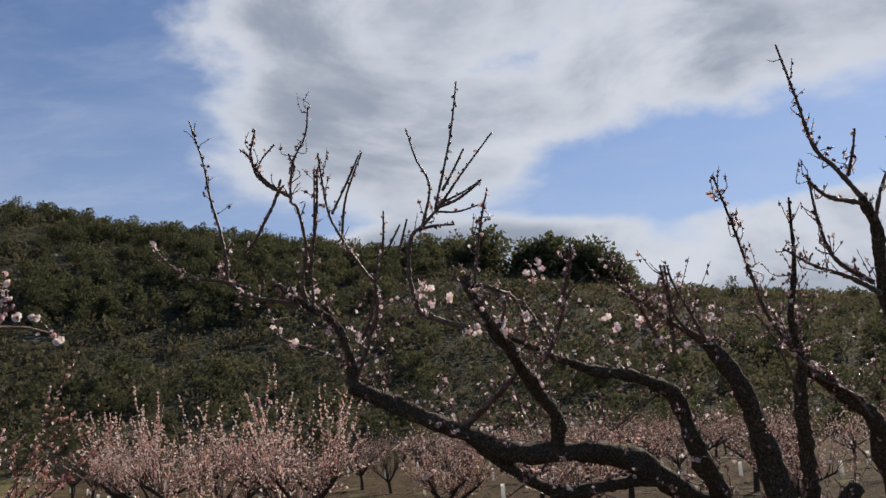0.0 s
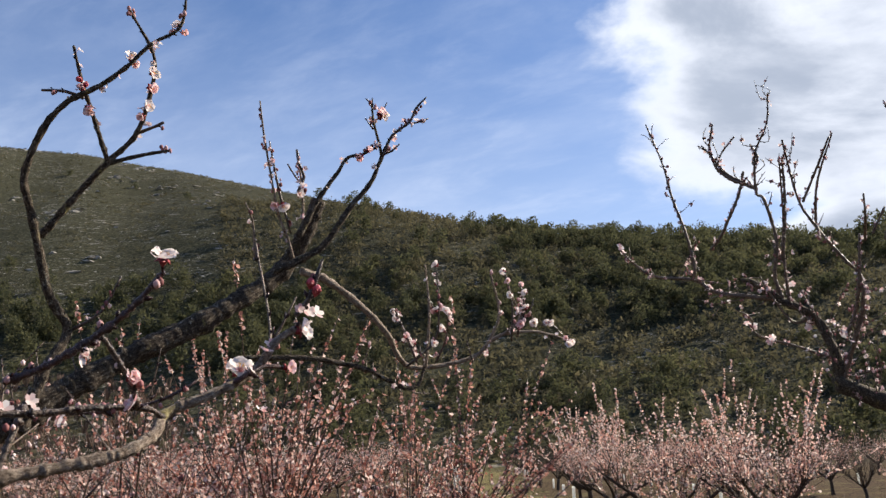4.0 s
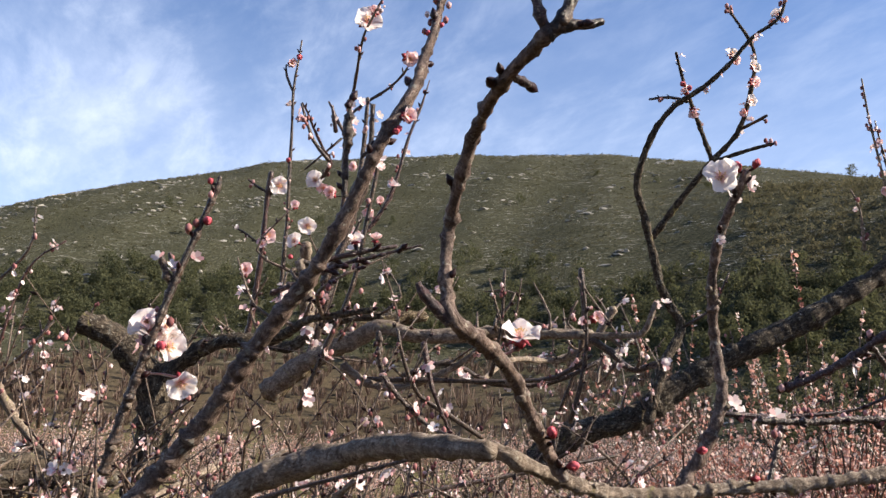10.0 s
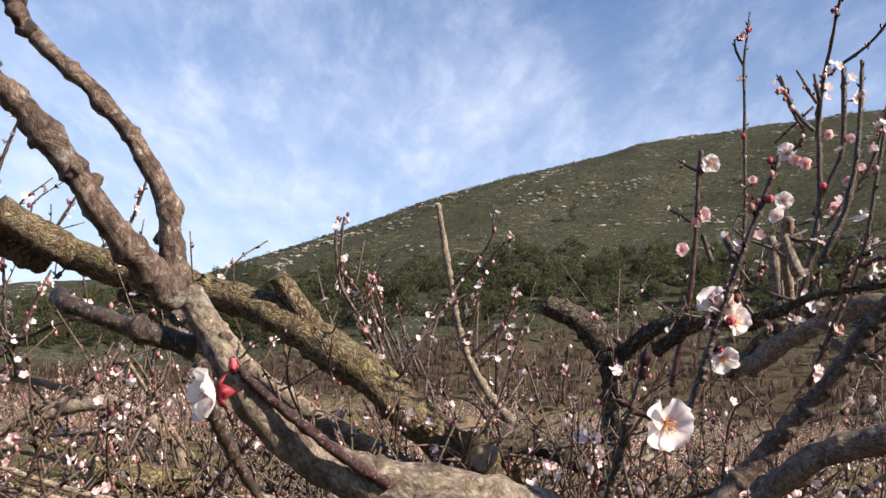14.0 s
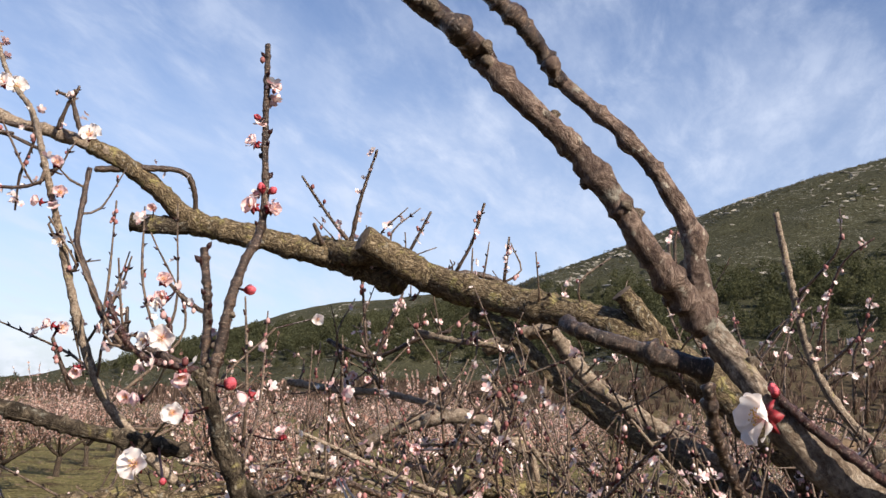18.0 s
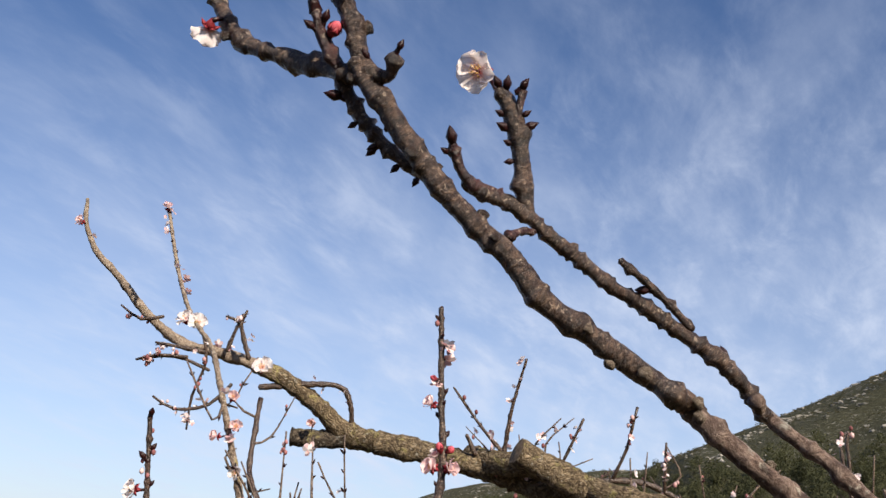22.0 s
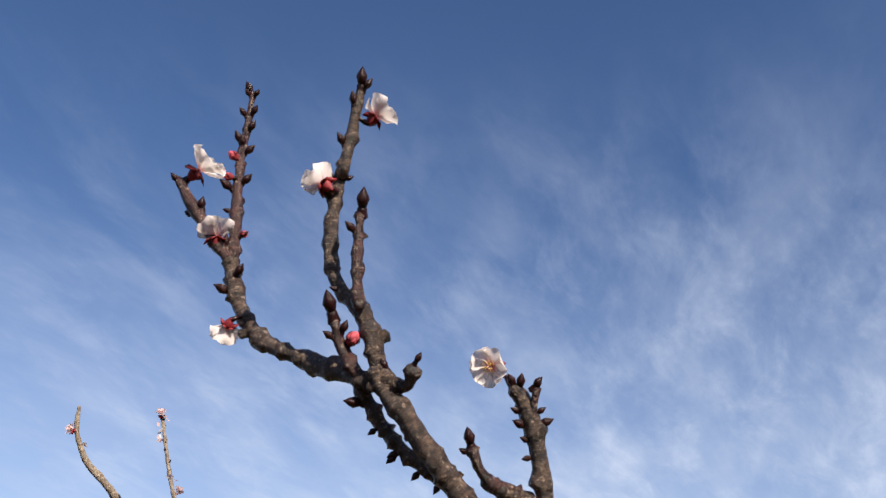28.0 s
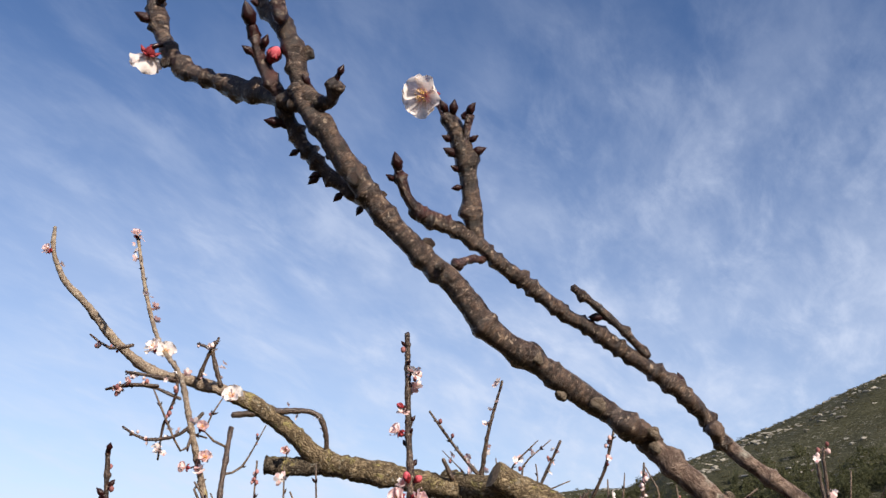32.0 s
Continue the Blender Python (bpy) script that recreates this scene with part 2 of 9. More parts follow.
OLD_BARK = bark("rough_old_bark", (0.034, 0.022, 0.013), (0.20, 0.145, 0.085), (0.50, 0.39, 0.25), 0.55, 0.85)
GREY_BARK = bark("grey_limb_bark", (0.068, 0.045, 0.032), (0.285, 0.215, 0.157), (0.57, 0.48, 0.385), 0.61, 0.72, grooves=(42, 22, 1), deep=0.0024, plates=(160, 110, 1), split_by=0.22)
TWIG_BARK = bark("brown_young_bark", (0.007, 0.003, 0.002), (0.036, 0.017, 0.011), (0.24, 0.155, 0.10), 0, 0.36, 520.0, True)
SHOOT_BARK = bark("reddish_shoot_bark", (0.010, 0.003, 0.003), (0.042, 0.012, 0.011), (0.18, 0.075, 0.06), 0, 0.34, 520.0, True)
DARK_BARK = bark("dark_rough_bark", (0.011, 0.008, 0.006), (0.074, 0.055, 0.039), (0.33, 0.265, 0.19), 0.60, 0.85, 140.0, deep=0.006, split_by=0.4)
MID_BARK = bark("brown_limb_bark", (0.036, 0.022, 0.018), (0.150, 0.098, 0.075), (0.43, 0.33, 0.265), 0.66, 0.5, grooves=(42, 22, 1), deep=0.0018, plates=(160, 110, 1), split_by=0.2)
FINE_BARK = bark("fine_twig_bark", (0.022, 0.012, 0.008), (0.125, 0.078, 0.050), (0.34, 0.24, 0.16), 0, 0.5, 520.0, True)
ORCHARD_BARK = bark("orchard_trunk_bark", (0.020, 0.013, 0.010), (0.080, 0.056, 0.040), (0.21, 0.16, 0.12), 0.64, 0.85)


def plain(name, stops, scale, rough=0.8, bump=0.0, stretch=(1, 1, 1), dist=0.01):
    m = Mat(name, rough)
    n = m.noise(m.coords(stretch), scale, 6, 0.65, 0.3)
    m.colour(m.ramp(n, *stops))
    if bump:
        m.bump(n, bump, dist)
    return m


CUT_WOOD = plain("sawn_wood", ((0.3, (0.10, 0.065, 0.035)), (0.7, (0.30, 0.21, 0.13))), 90, 0.8, 0.4).m
BUD = plain("bud_scales", ((0.34, (0.006, 0.002, 0.002)), (0.55, (0.022, 0.006, 0.006)), (0.74, (0.10, 0.018, 0.017))), 330, 0.30, 0.4, (1, 1, 1), 0.0006).m
CALYX = plain("calyx_red", ((0.3, (0.13, 0.012, 0.016)), (0.7, (0.36, 0.040, 0.05))), 300, 0.5, 0.2).m
PINKBUD = plain("closed_bud_pink", ((0.3, (0.42, 0.030, 0.055)), (0.7, (0.72, 0.16, 0.19))), 260, 0.5, 0.2).m
STAMEN = plain("stamen_filament", ((0.3, (0.72, 0.34, 0.30)), (0.7, (0.85, 0.66, 0.55))), 300, 0.6).m
ANTHER = plain("anther_yellow", ((0.3, (0.55, 0.33, 0.06)), (0.7, (0.75, 0.50, 0.12))), 500, 0.7).m
def petal_material(name, base, tip, translucent=0.45):
    m = Mat(name, 0.6)
    uv = m.coords((1, 1, 1), "UV")
    split_uv = m.node("ShaderNodeSeparateXYZ")
    m.link(uv, split_uv.inputs[0])
    veins = m.noise(m.coords((60, 3, 1), "UV"), 3, 3, 0.5)
    c = m.mix(m.ramp(split_uv.outputs[1], (0.0, (1, 1, 1)), (0.26, (0, 0, 0))), tip, base)
    info = m.node("ShaderNodeObjectInfo")
    c = m.mix(m.ramp(info.outputs["Random"], (0.0, (0, 0, 0)), (1.0, (0.16, 0.16, 0.16))), c, (0.92, 0.55, 0.58))
    c = m.mix(m.ramp(veins, (0.4, (0, 0, 0)), (0.8, (0.12, 0.12, 0.12))), c, base)
    m.colour(c)
    m.bump(veins, 0.25, 0.002)
    tr = m.node("ShaderNodeBsdfTranslucent")
    m.link(c, tr.inputs["Color"])
    mx = m.node("ShaderNodeMixShader")
    mx.inputs[0].default_value = translucent
    m.link(m.b.outputs[0], mx.inputs[1])
    m.link(tr.outputs[0], mx.inputs[2])
    m.link(mx.outputs[0], m.o.inputs[0])
    return m.m


PETAL_PINK = petal_material("petal_blush_pink", (0.72, 0.16, 0.20), (0.93, 0.74, 0.73), 0.45)
PETAL = petal_material("petal_white_pink", (0.86, 0.48, 0.48), (0.95, 0.91, 0.87), 0.45)


def crowd_material(name, lo, hi, top, translucent=0.35):
    """Many small blossoms: each island has its own tint."""
    m = Mat(name, 0.65)
    g = m.node("ShaderNodeNewGeometry")
    c = m.ramp(g.outputs["Random Per Island"], (0.0, lo), (0.55, hi), (1.0, top))
    m.colour(c)
    tr = m.node("ShaderNodeBsdfTranslucent")
    m.link(c, tr.inputs["Color"])
    mx = m.node("ShaderNodeMixShader")
    mx.inputs[0].default_value = translucent
    m.link(m.b.outputs[0], mx.inputs[1])
    m.link(tr.outputs[0], mx.inputs[2])
    m.link(mx.outputs[0], m.o.inputs[0])
    return m.m


CROWD_WHITE = crowd_material("orchard_blossom_white", (0.54, 0.26, 0.20), (0.84, 0.60, 0.51), (0.95, 0.85, 0.78), 0.5)
CROWD_PINK = crowd_material("orchard_blossom_pink", (0.29, 0.13, 0.095), (0.60, 0.38, 0.31), (0.88, 0.74, 0.66), 0.48)
NEAR_PINK = crowd_material("near_bush_blossom", (0.26, 0.085, 0.060), (0.68, 0.38, 0.30), (0.95, 0.82, 0.74), 0.45)
TWIG_BLOSSOM = crowd_material("twig_blossom", (0.72, 0.40, 0.40), (0.90, 0.76, 0.73), (0.95, 0.91, 0.88), 0.4)
GUARD = crowd_material("white_guard_plastic", (0.72, 0.72, 0.67), (0.80, 0.80, 0.76), (0.88, 0.88, 0.85), 0.65)


def foliage(name, lo, mid, hi, translucent=0.24):
    """Sprays of needles or small leaves, a tint for each spray, patches over the hillside."""
    m = Mat(name, 0.9)
    g = m.node("ShaderNodeNewGeometry")
    n = m.noise(m.coords(), 0.05, 6, 0.7, 0.4)
    a = m.ramp(g.outputs["Random Per Island"], (0.0, lo), (0.6, mid), (1.0, hi))
    c = m.mix(m.ramp(n, (0.38, (0, 0, 0)), (0.68, (0.55, 0.55, 0.55))), a, hi)
    leafy = m.noise(m.coords(), 4.0, 6, 0.75)
    c = m.mix(m.ramp(leafy, (0.36, (0.55, 0.55, 0.55)), (0.60, (0, 0, 0))), c, lo)
    m.colour(c)
    m.bump(leafy, 1.0, 0.05)
    tr = m.node("ShaderNodeBsdfTranslucent")
    m.link(c, tr.inputs["Color"])
    mx = m.node("ShaderNodeMixShader")
    mx.inputs[0].default_value = translucent
    m.link(m.b.outputs[0], mx.inputs[1])
    m.link(tr.outputs[0], mx.inputs[2])
    m.link(mx.outputs[0], m.o.inputs[0])
    return m.m


PINE = foliage("pine_needles", (0.044, 0.050, 0.025), (0.088, 0.092, 0.045), (0.145, 0.140, 0.066), 0.5)
SCRUB = foliage("evergreen_scrub", (0.054, 0.053, 0.030), (0.100, 0.091, 0.050), (0.162, 0.140, 0.078), 0.52)
FAR_SHOOTS = crowd_material("bare_reddish_shoots", (0.050, 0.030, 0.022), (0.105, 0.066, 0.048), (0.24, 0.165, 0.125), 0.3)
ROCK = plain("pale_limestone", ((0.3, (0.19, 0.175, 0.145)), (0.7, (0.38, 0.35, 0.30))), 1.2, 0.9, 0.8, (1, 1, 2), 0.3).m


def ground_material():
    m = Mat("valley_ground", 0.95)
    ob = m.coords()
    big = m.noise(ob, 0.05, 5, 0.6, 0.5)
    mid = m.noise(ob, 0.6, 7, 0.7, 0.4)
    fine = m.noise(ob, 7, 9, 0.8, 0.3)
    soil = m.ramp(fine, (0.40, (0.018, 0.012, 0.007)), (0.5, (0.064, 0.043, 0.026)), (0.60, (0.15, 0.104, 0.062)))
    grass = m.ramp(fine, (0.38, (0.060, 0.052, 0.020)), (0.5, (0.150, 0.130, 0.056)), (0.62, (0.28, 0.240, 0.120)))
    turf = m.node("ShaderNodeAttribute")
    turf.attribute_name = "turf"
    mask = m.node("ShaderNodeMath")
    mask.operation = "ADD"
    m.link(mid, mask.inputs[0])
    m.link(turf.outputs["Fac"], mask.inputs[1])
    c = m.mix(m.ramp(mask.outputs[0], (0.55, (0, 0, 0)), (0.70, (1, 1, 1))), soil, grass)
    slope = m.node("ShaderNodeAttribute")
    slope.attribute_name = "hill"
    speck = m.noise(ob, 1.6, 8, 0.8, 0.3)
    scrub = m.ramp(speck, (0.40, (0.014, 0.018, 0.010)), (0.5, (0.043, 0.043, 0.025)), (0.60, (0.104, 0.095, 0.057)))
    ledge = m.noise(m.coords((0.35, 0.35, 3.2)), 0.75, 8, 0.75, 0.5)
    stony = m.mix(m.ramp(ledge, (0.58, (0, 0, 0)), (0.63, (1, 1, 1))), scrub, m.ramp(fine, (0.3, (0.22, 0.20, 0.18)), (0.7, (0.42, 0.40, 0.36))))
    chip = m.noise(m.coords((1, 1, 2)), 1.0, 4, 0.6)
    stony = m.mix(m.ramp(chip, (0.645, (0, 0, 0)), (0.675, (0.9, 0.9, 0.9))), stony, (0.40, 0.38, 0.34))
    hill = m.mix(m.ramp(big, (0.38, (0, 0, 0)), (0.55, (1, 1, 1))), scrub, stony)
    low = m.node("ShaderNodeAttribute")
    low.attribute_name = "low_slope"
    hill = m.mix(low.outputs["Fac"], hill, m.ramp(speck, (0.36, (0.032, 0.025, 0.016)), (0.5, (0.078, 0.060, 0.038)), (0.66, (0.138, 0.107, 0.069))))
    m.colour(m.mix(slope.outputs["Fac"], c, hill))
    m.b.inputs["Specular IOR Level"].default_value = 0.05
    m.bump(m.mix(slope.outputs["Fac"], fine, speck), 1.0, 0.07)
    return m.m


GROUND = ground_material()
# air haze over the distance, painted in as the mountain's blue base colour
HAZE_BLUE = plain("far_mountain", ((0.3, (0.09, 0.11, 0.15)), (0.7, (0.13, 0.15, 0.19))), 0.004, 1.0).m
GRASS = crowd_material("dry_grass_blades", (0.10, 0.092, 0.034), (0.22, 0.180, 0.085), (0.36, 0.295, 0.165), 0.35)
CLOD = plain("soil_clods", ((0.3, (0.045, 0.030, 0.020)), (0.7, (0.20, 0.145, 0.095))), 14, 0.95, 0.8).m
SWELLING = crowd_material("swelling_bud_pink", (0.15, 0.045, 0.045), (0.46, 0.20, 0.19), (0.90, 0.72, 0.69), 0.2)


# ---- mesh helpers ----
def mesh_of(name, verts, faces, material, smooth=True, uvs=None):
    me = bpy.data.meshes.new(name)
    me.from_pydata(verts, [], faces)
    if uvs is not None:
        layer = me.uv_layers.new(name="UVMap")
        flat = np.empty((len(me.loops), 2), dtype=np.float32)
        idx = np.empty(len(me.loops), dtype=np.int32)
        me.loops.foreach_get("vertex_index", idx)
        flat[:] = np.asarray(uvs, dtype=np.float32)[idx]
        layer.data.foreach_set("uv", flat.ravel())
    for m in material if isinstance(material, (list, tuple)) else (material,):
        me.materials.append(m)
    if smooth:
        me.polygons.foreach_set("use_smooth", [True] * len(me.polygons))
    me.update()
    return me


def child(name, me, parent, label="", kind=""):
    ob = new(name, me)
    ob.parent = parent
    return tagged(ob, label, kind=kind)


def spline(points, step):
    """Catmull-Rom through rows of x, y, z, r; evenly spaced rows."""
    p = np.array(points, dtype=float)
    p = np.vstack([2 * p[0] - p[1], p, 2 * p[-1] - p[-2]])
    out = []
    for i in range(1, len(p) - 2):
        a, b, c, d = p[i - 1:i + 3]
        n = max(2, int(np.linalg.norm(c[:3] - b[:3]) / step))
        for k in range(n):
            u = k / n
            out.append(0.5 * (2 * b + (c - a) * u + (2 * a - 5 * b + 4 * c - d) * u * u + (3 * b - a - 3 * c + d) * u ** 3))
    out.append(p[-2])
    q = np.array(out)
    q[:, 3] = np.maximum(q[:, 3], 0.0006)
    return q


def tube(rows, sides, rough=0.10, knots=0.0, pitch=0.024, seed=0, tip=True):
    """Vertices, faces and uvs of a round limb along rows; knots swell it at the nodes."""
    rng = np.random.default_rng(seed)
    pos, rad = rows[:, :3], rows[:, 3].copy()
    tan = np.gradient(pos, axis=0)
    tan /= np.linalg.norm(tan, axis=1)[:, None] + 1e-9
    run = np.concatenate([[0], np.cumsum(np.linalg.norm(np.diff(pos, axis=0), axis=1))])
    if knots:
        ph = (run / pitch + rng.random() + 0.35 * np.sin(run / pitch * 1.9) + 0.2 * np.sin(run / pitch * 4.3 + 1)) % 1.0
        rad *= 1 + knots * np.exp(-((np.minimum(ph, 1 - ph) * 7) ** 2)) + rng.normal(0, 0.03, len(rad))
    swell = np.zeros(len(rad))
    toward = np.zeros(len(rad))
    if knots:
        ph = (run / (pitch * 0.55) + rng.random() + 0.4 * np.sin(run / pitch * 2.7)) % 1.0
        swell = 1.3 * knots * np.exp(-((np.minimum(ph, 1 - ph) * 6) ** 2))
        toward = np.floor(run / (pitch * 0.55)) * 2.4
    side = np.cross(tan[0], (0.31, 0.52, 0.79))
    side /= np.linalg.norm(side)
    ang = np.linspace(0, 2 * np.pi, sides, endpoint=False)
    verts, uvs, faces = [], [], []
    ph = rng.random(6) * 6.28
    for i in range(len(pos)):
        side = side - tan[i] * side.dot(tan[i])
        side /= np.linalg.norm(side) + 1e-9
        up = np.cross(tan[i], side)
        w = run[i] / max(rad.mean(), 1e-4)
        wob = 1 + rough * (0.5 * np.sin(2 * ang + ph[0] + 0.5 * w) + 0.4 * np.sin(3 * ang + ph[1] - 0.8 * w) + 0.35 * np.sin(5 * ang + ph[2] + 1.7 * w) + 0.3 * math.sin(1.3 * w + ph[3]))
        wob = wob + swell[i] * np.clip(np.cos(ang - toward[i]), 0, 1) ** 2
        ring = pos[i] + rad[i] * (wob * np.cos(ang))[:, None] * side + rad[i] * (wob * np.sin(ang))[:, None] * up
        verts += ring.tolist()
        uvs += [(a / 6.283 * max(rad[i], 0.002) * 6.283, run[i]) for a in ang]
    n = len(pos)
    for i in range(n - 1):
        for k in range(sides):
            k2 = (k + 1) % sides
            faces.append((i * sides + k, i * sides + k2, (i + 1) * sides + k2, (i + 1) * sides + k))
    for end, s in ((0, -1), (n - 1, 1)):
        verts.append((pos[end] + s * tan[end] * rad[end] * (0.7 if tip else 0.08)).tolist())
        uvs.append((0, run[end]))
        c = len(verts) - 1
        for k in range(sides):
            k2 = (k + 1) % sides
            faces.append((end * sides + k2, end * sides + k, c) if s < 0 else (end * sides + k, end * sides + k2, c))
    return verts, faces, uvs


def ball(sub=1):
    bm = bmesh.new()
    bmesh.ops.create_icosphere(bm, subdivisions=sub, radius=1.0)
    v = np.array([q.co[:] for q in bm.verts])
    fc = np.array([[q.index for q in g.verts] for g in bm.faces])
    bm.free()
    return v, fc


ICO1, ICO2 = ball(1), ball(2)

# ---- the ground: valley floor and hills, one sheet ----
SKY_AZ = [-180, -120, -60, -30, -26, -20, -13.5, -12, -6, 0, 5, 10, 15, 20, 25, 30, 34, 37, 41, 45, 51, 56, 60, 65, 70, 73.5, 75.5, 78, 82, 87, 91, 95, 99, 101, 107, 111, 114, 117, 121, 125, 129, 131, 136, 150, 180]
SKY_EL = [5, 5, 5.5, 6.2, 6.6, 7.5, 8.5, 8.9, 10.1, 11.3, 11.9, 12.6, 13.1, 13.6, 14.5, 15.4, 16.2, 16.8, 17.4, 17.9, 18.35, 18.1, 18.0, 17.6, 17.05, 16.6, 15.9, 15.25, 14.1, 12.4, 10.7, 9.0, 7.3, 6.2, 5.3, 4.55, 3.75, 2.65, 1.1, -0.5, -1.5, -1.8, -0.2, 4, 5]
RIDGE_AZ = [-180, -120, -60, -30, -22, -14, -8, 0, 12, 20, 27, 35, 41, 51, 56, 64, 73, 78, 82, 88, 93, 98, 101, 107, 113, 118, 121, 124, 127, 131, 136, 150, 180]
RIDGE_R = [300, 300, 260, 230, 225, 215, 205, 210, 225, 235, 255, 300, 340, 420, 440, 460, 470, 465, 450, 430, 415, 405, 520, 640, 660, 640, 640, 700, 700, 500, 420, 350, 300]
FOOT_AZ = [-180, -30, 0, 30, 50, 70, 90, 110, 125, 140, 180]
FOOT_R = [90, 80, 84, 88, 110, 130, 140, 150, 170, 150, 90]
FALL = [0, 0.004, 0.006, 0.008, 0.006, 0.0, -0.006, -0.022, -0.050, -0.045, 0]


def land(az, r):
    """Height of the ground at an azimuth in degrees and a distance."""
    az = (np.asarray(az) + 180) % 360 - 180
    rr, el = np.interp(az, RIDGE_AZ, RIDGE_R), np.interp(az, SKY_AZ, SKY_EL)
    foot, fall = np.interp(az, FOOT_AZ, FOOT_R), np.interp(az, FOOT_AZ, FALL)
    flat = fall * np.clip(np.minimum(r, foot) - 15, 0, None)
    flat = flat - 0.75 * np.clip((az - 46) / 22, 0, 1) * np.clip((r - 3.5) / 5, 0, 1)
    top = 1.95 + rr * np.tan(np.radians(el))
    s = np.clip((r - foot) / (rr - foot), 0, 1)
    curve = 0.55 * s + 0.45 * (s * s * (3 - 2 * s))
    z = flat + (top - flat) * curve
    beyond = np.clip(r - rr, 0, None)
    return z - 0.16 * beyond


def land_noise(x, y, z0, r):
    ridge = np.interp(np.degrees(np.arctan2(-x, y)), RIDGE_AZ, RIDGE_R)
    k = np.clip((r - 60) / 200, 0, 1) * np.clip(np.abs(ridge - r) / 90, 0.06, 1)
    n = (np.sin(x * 0.031 + 1.3 * np.sin(y * 0.017)) * 2.2 + np.sin(y * 0.045 + 1.1 * np.sin(x * 0.023)) * 1.6 + np.sin((x + y) * 0.11) * 0.7 + np.sin((x - 1.7 * y) * 0.19) * 0.35)
    return k * n * 1.0 + 0.03 * np.sin(x * 0.9) * np.sin(y * 0.8 + 1)


def land_xy(x, y):
    r = np.hypot(x, y)
    return land(np.degrees(np.arctan2(-x, y)), r) + land_noise(x, y, 0, r)


def build_ground():
    az = np.concatenate([np.arange(-180, -45, 3.0), np.arange(-45, 145, 0.6), np.arange(145, 180, 3.0)])
    rad = np.concatenate([[0.4], np.geomspace(1.5, 60, 34), np.linspace(64, 760, 117), np.geomspace(800, 4600, 10)])
    A, Rr = np.meshgrid(az, rad, indexing="ij")
    x, y = -np.sin(np.radians(A)) * Rr, np.cos(np.radians(A)) * Rr
    z = land(A, Rr) + land_noise(x, y, 0, Rr)
    z = np.maximum(z, -Rr * 0.055 - 2)
    na, nr = A.shape
    verts = np.stack([x, y, z], -1).reshape(-1, 3)
    i, j = np.meshgrid(np.arange(na), np.arange(nr - 1), indexing="ij")
    i2 = (i + 1) % na
    faces = np.stack([i * nr + j, i * nr + j + 1, i2 * nr + j + 1, i2 * nr + j], -1).reshape(-1, 4)
    verts = np.vstack([verts, [[0, 0, float(land_xy(0.0, 0.01))]]])
    me = mesh_of("ground", verts.tolist(), faces.tolist() + [(k * nr, ((k + 1) % na) * nr, na * nr) for k in range(na)], GROUND)
    foot = np.interp(A, FOOT_AZ, FOOT_R)
    hill = np.clip((Rr - foot + 6) / 16, 0, 1)
    at = me.attributes.new("hill", "FLOAT", "POINT")
    at.data.foreach_set("value", np.append(hill.reshape(-1), hill[0, 0]).astype(np.float32))
    low = np.clip((0.17 - (Rr - foot) / (np.interp(A, RIDGE_AZ, RIDGE_R) - foot)) / 0.05, 0, 1) * np.clip((A - 48) / 12, 0, 1)
    at = me.attributes.new("low_slope", "FLOAT", "POINT")
    at.data.foreach_set("value", np.append(low.reshape(-1), low[0, 0]).astype(np.float32))
    turf = np.clip((A - 40) / 25, 0, 1) * np.clip((180 - A) / 35, 0, 1) * 0.17 + 0.20 * np.exp(-((x * math.cos(radians(26.4)) + y * math.sin(radians(26.4)) - 2.2) / 2.0) ** 2) * np.clip((A - 5) / 20, 0, 1) * np.clip((180 - A) / 35, 0, 1) * np.clip((Rr - 2) / 4, 0, 1) + 0.01
    at = me.attributes.new("turf", "FLOAT", "POINT")
    at.data.foreach_set("value", np.append(turf.reshape(-1), turf[0, 0]).astype(np.float32))
    tagged(new("ground", me), "brown and grassy valley floor rising into scrubby limestone hills", "ground", kind="structure")


build_ground()


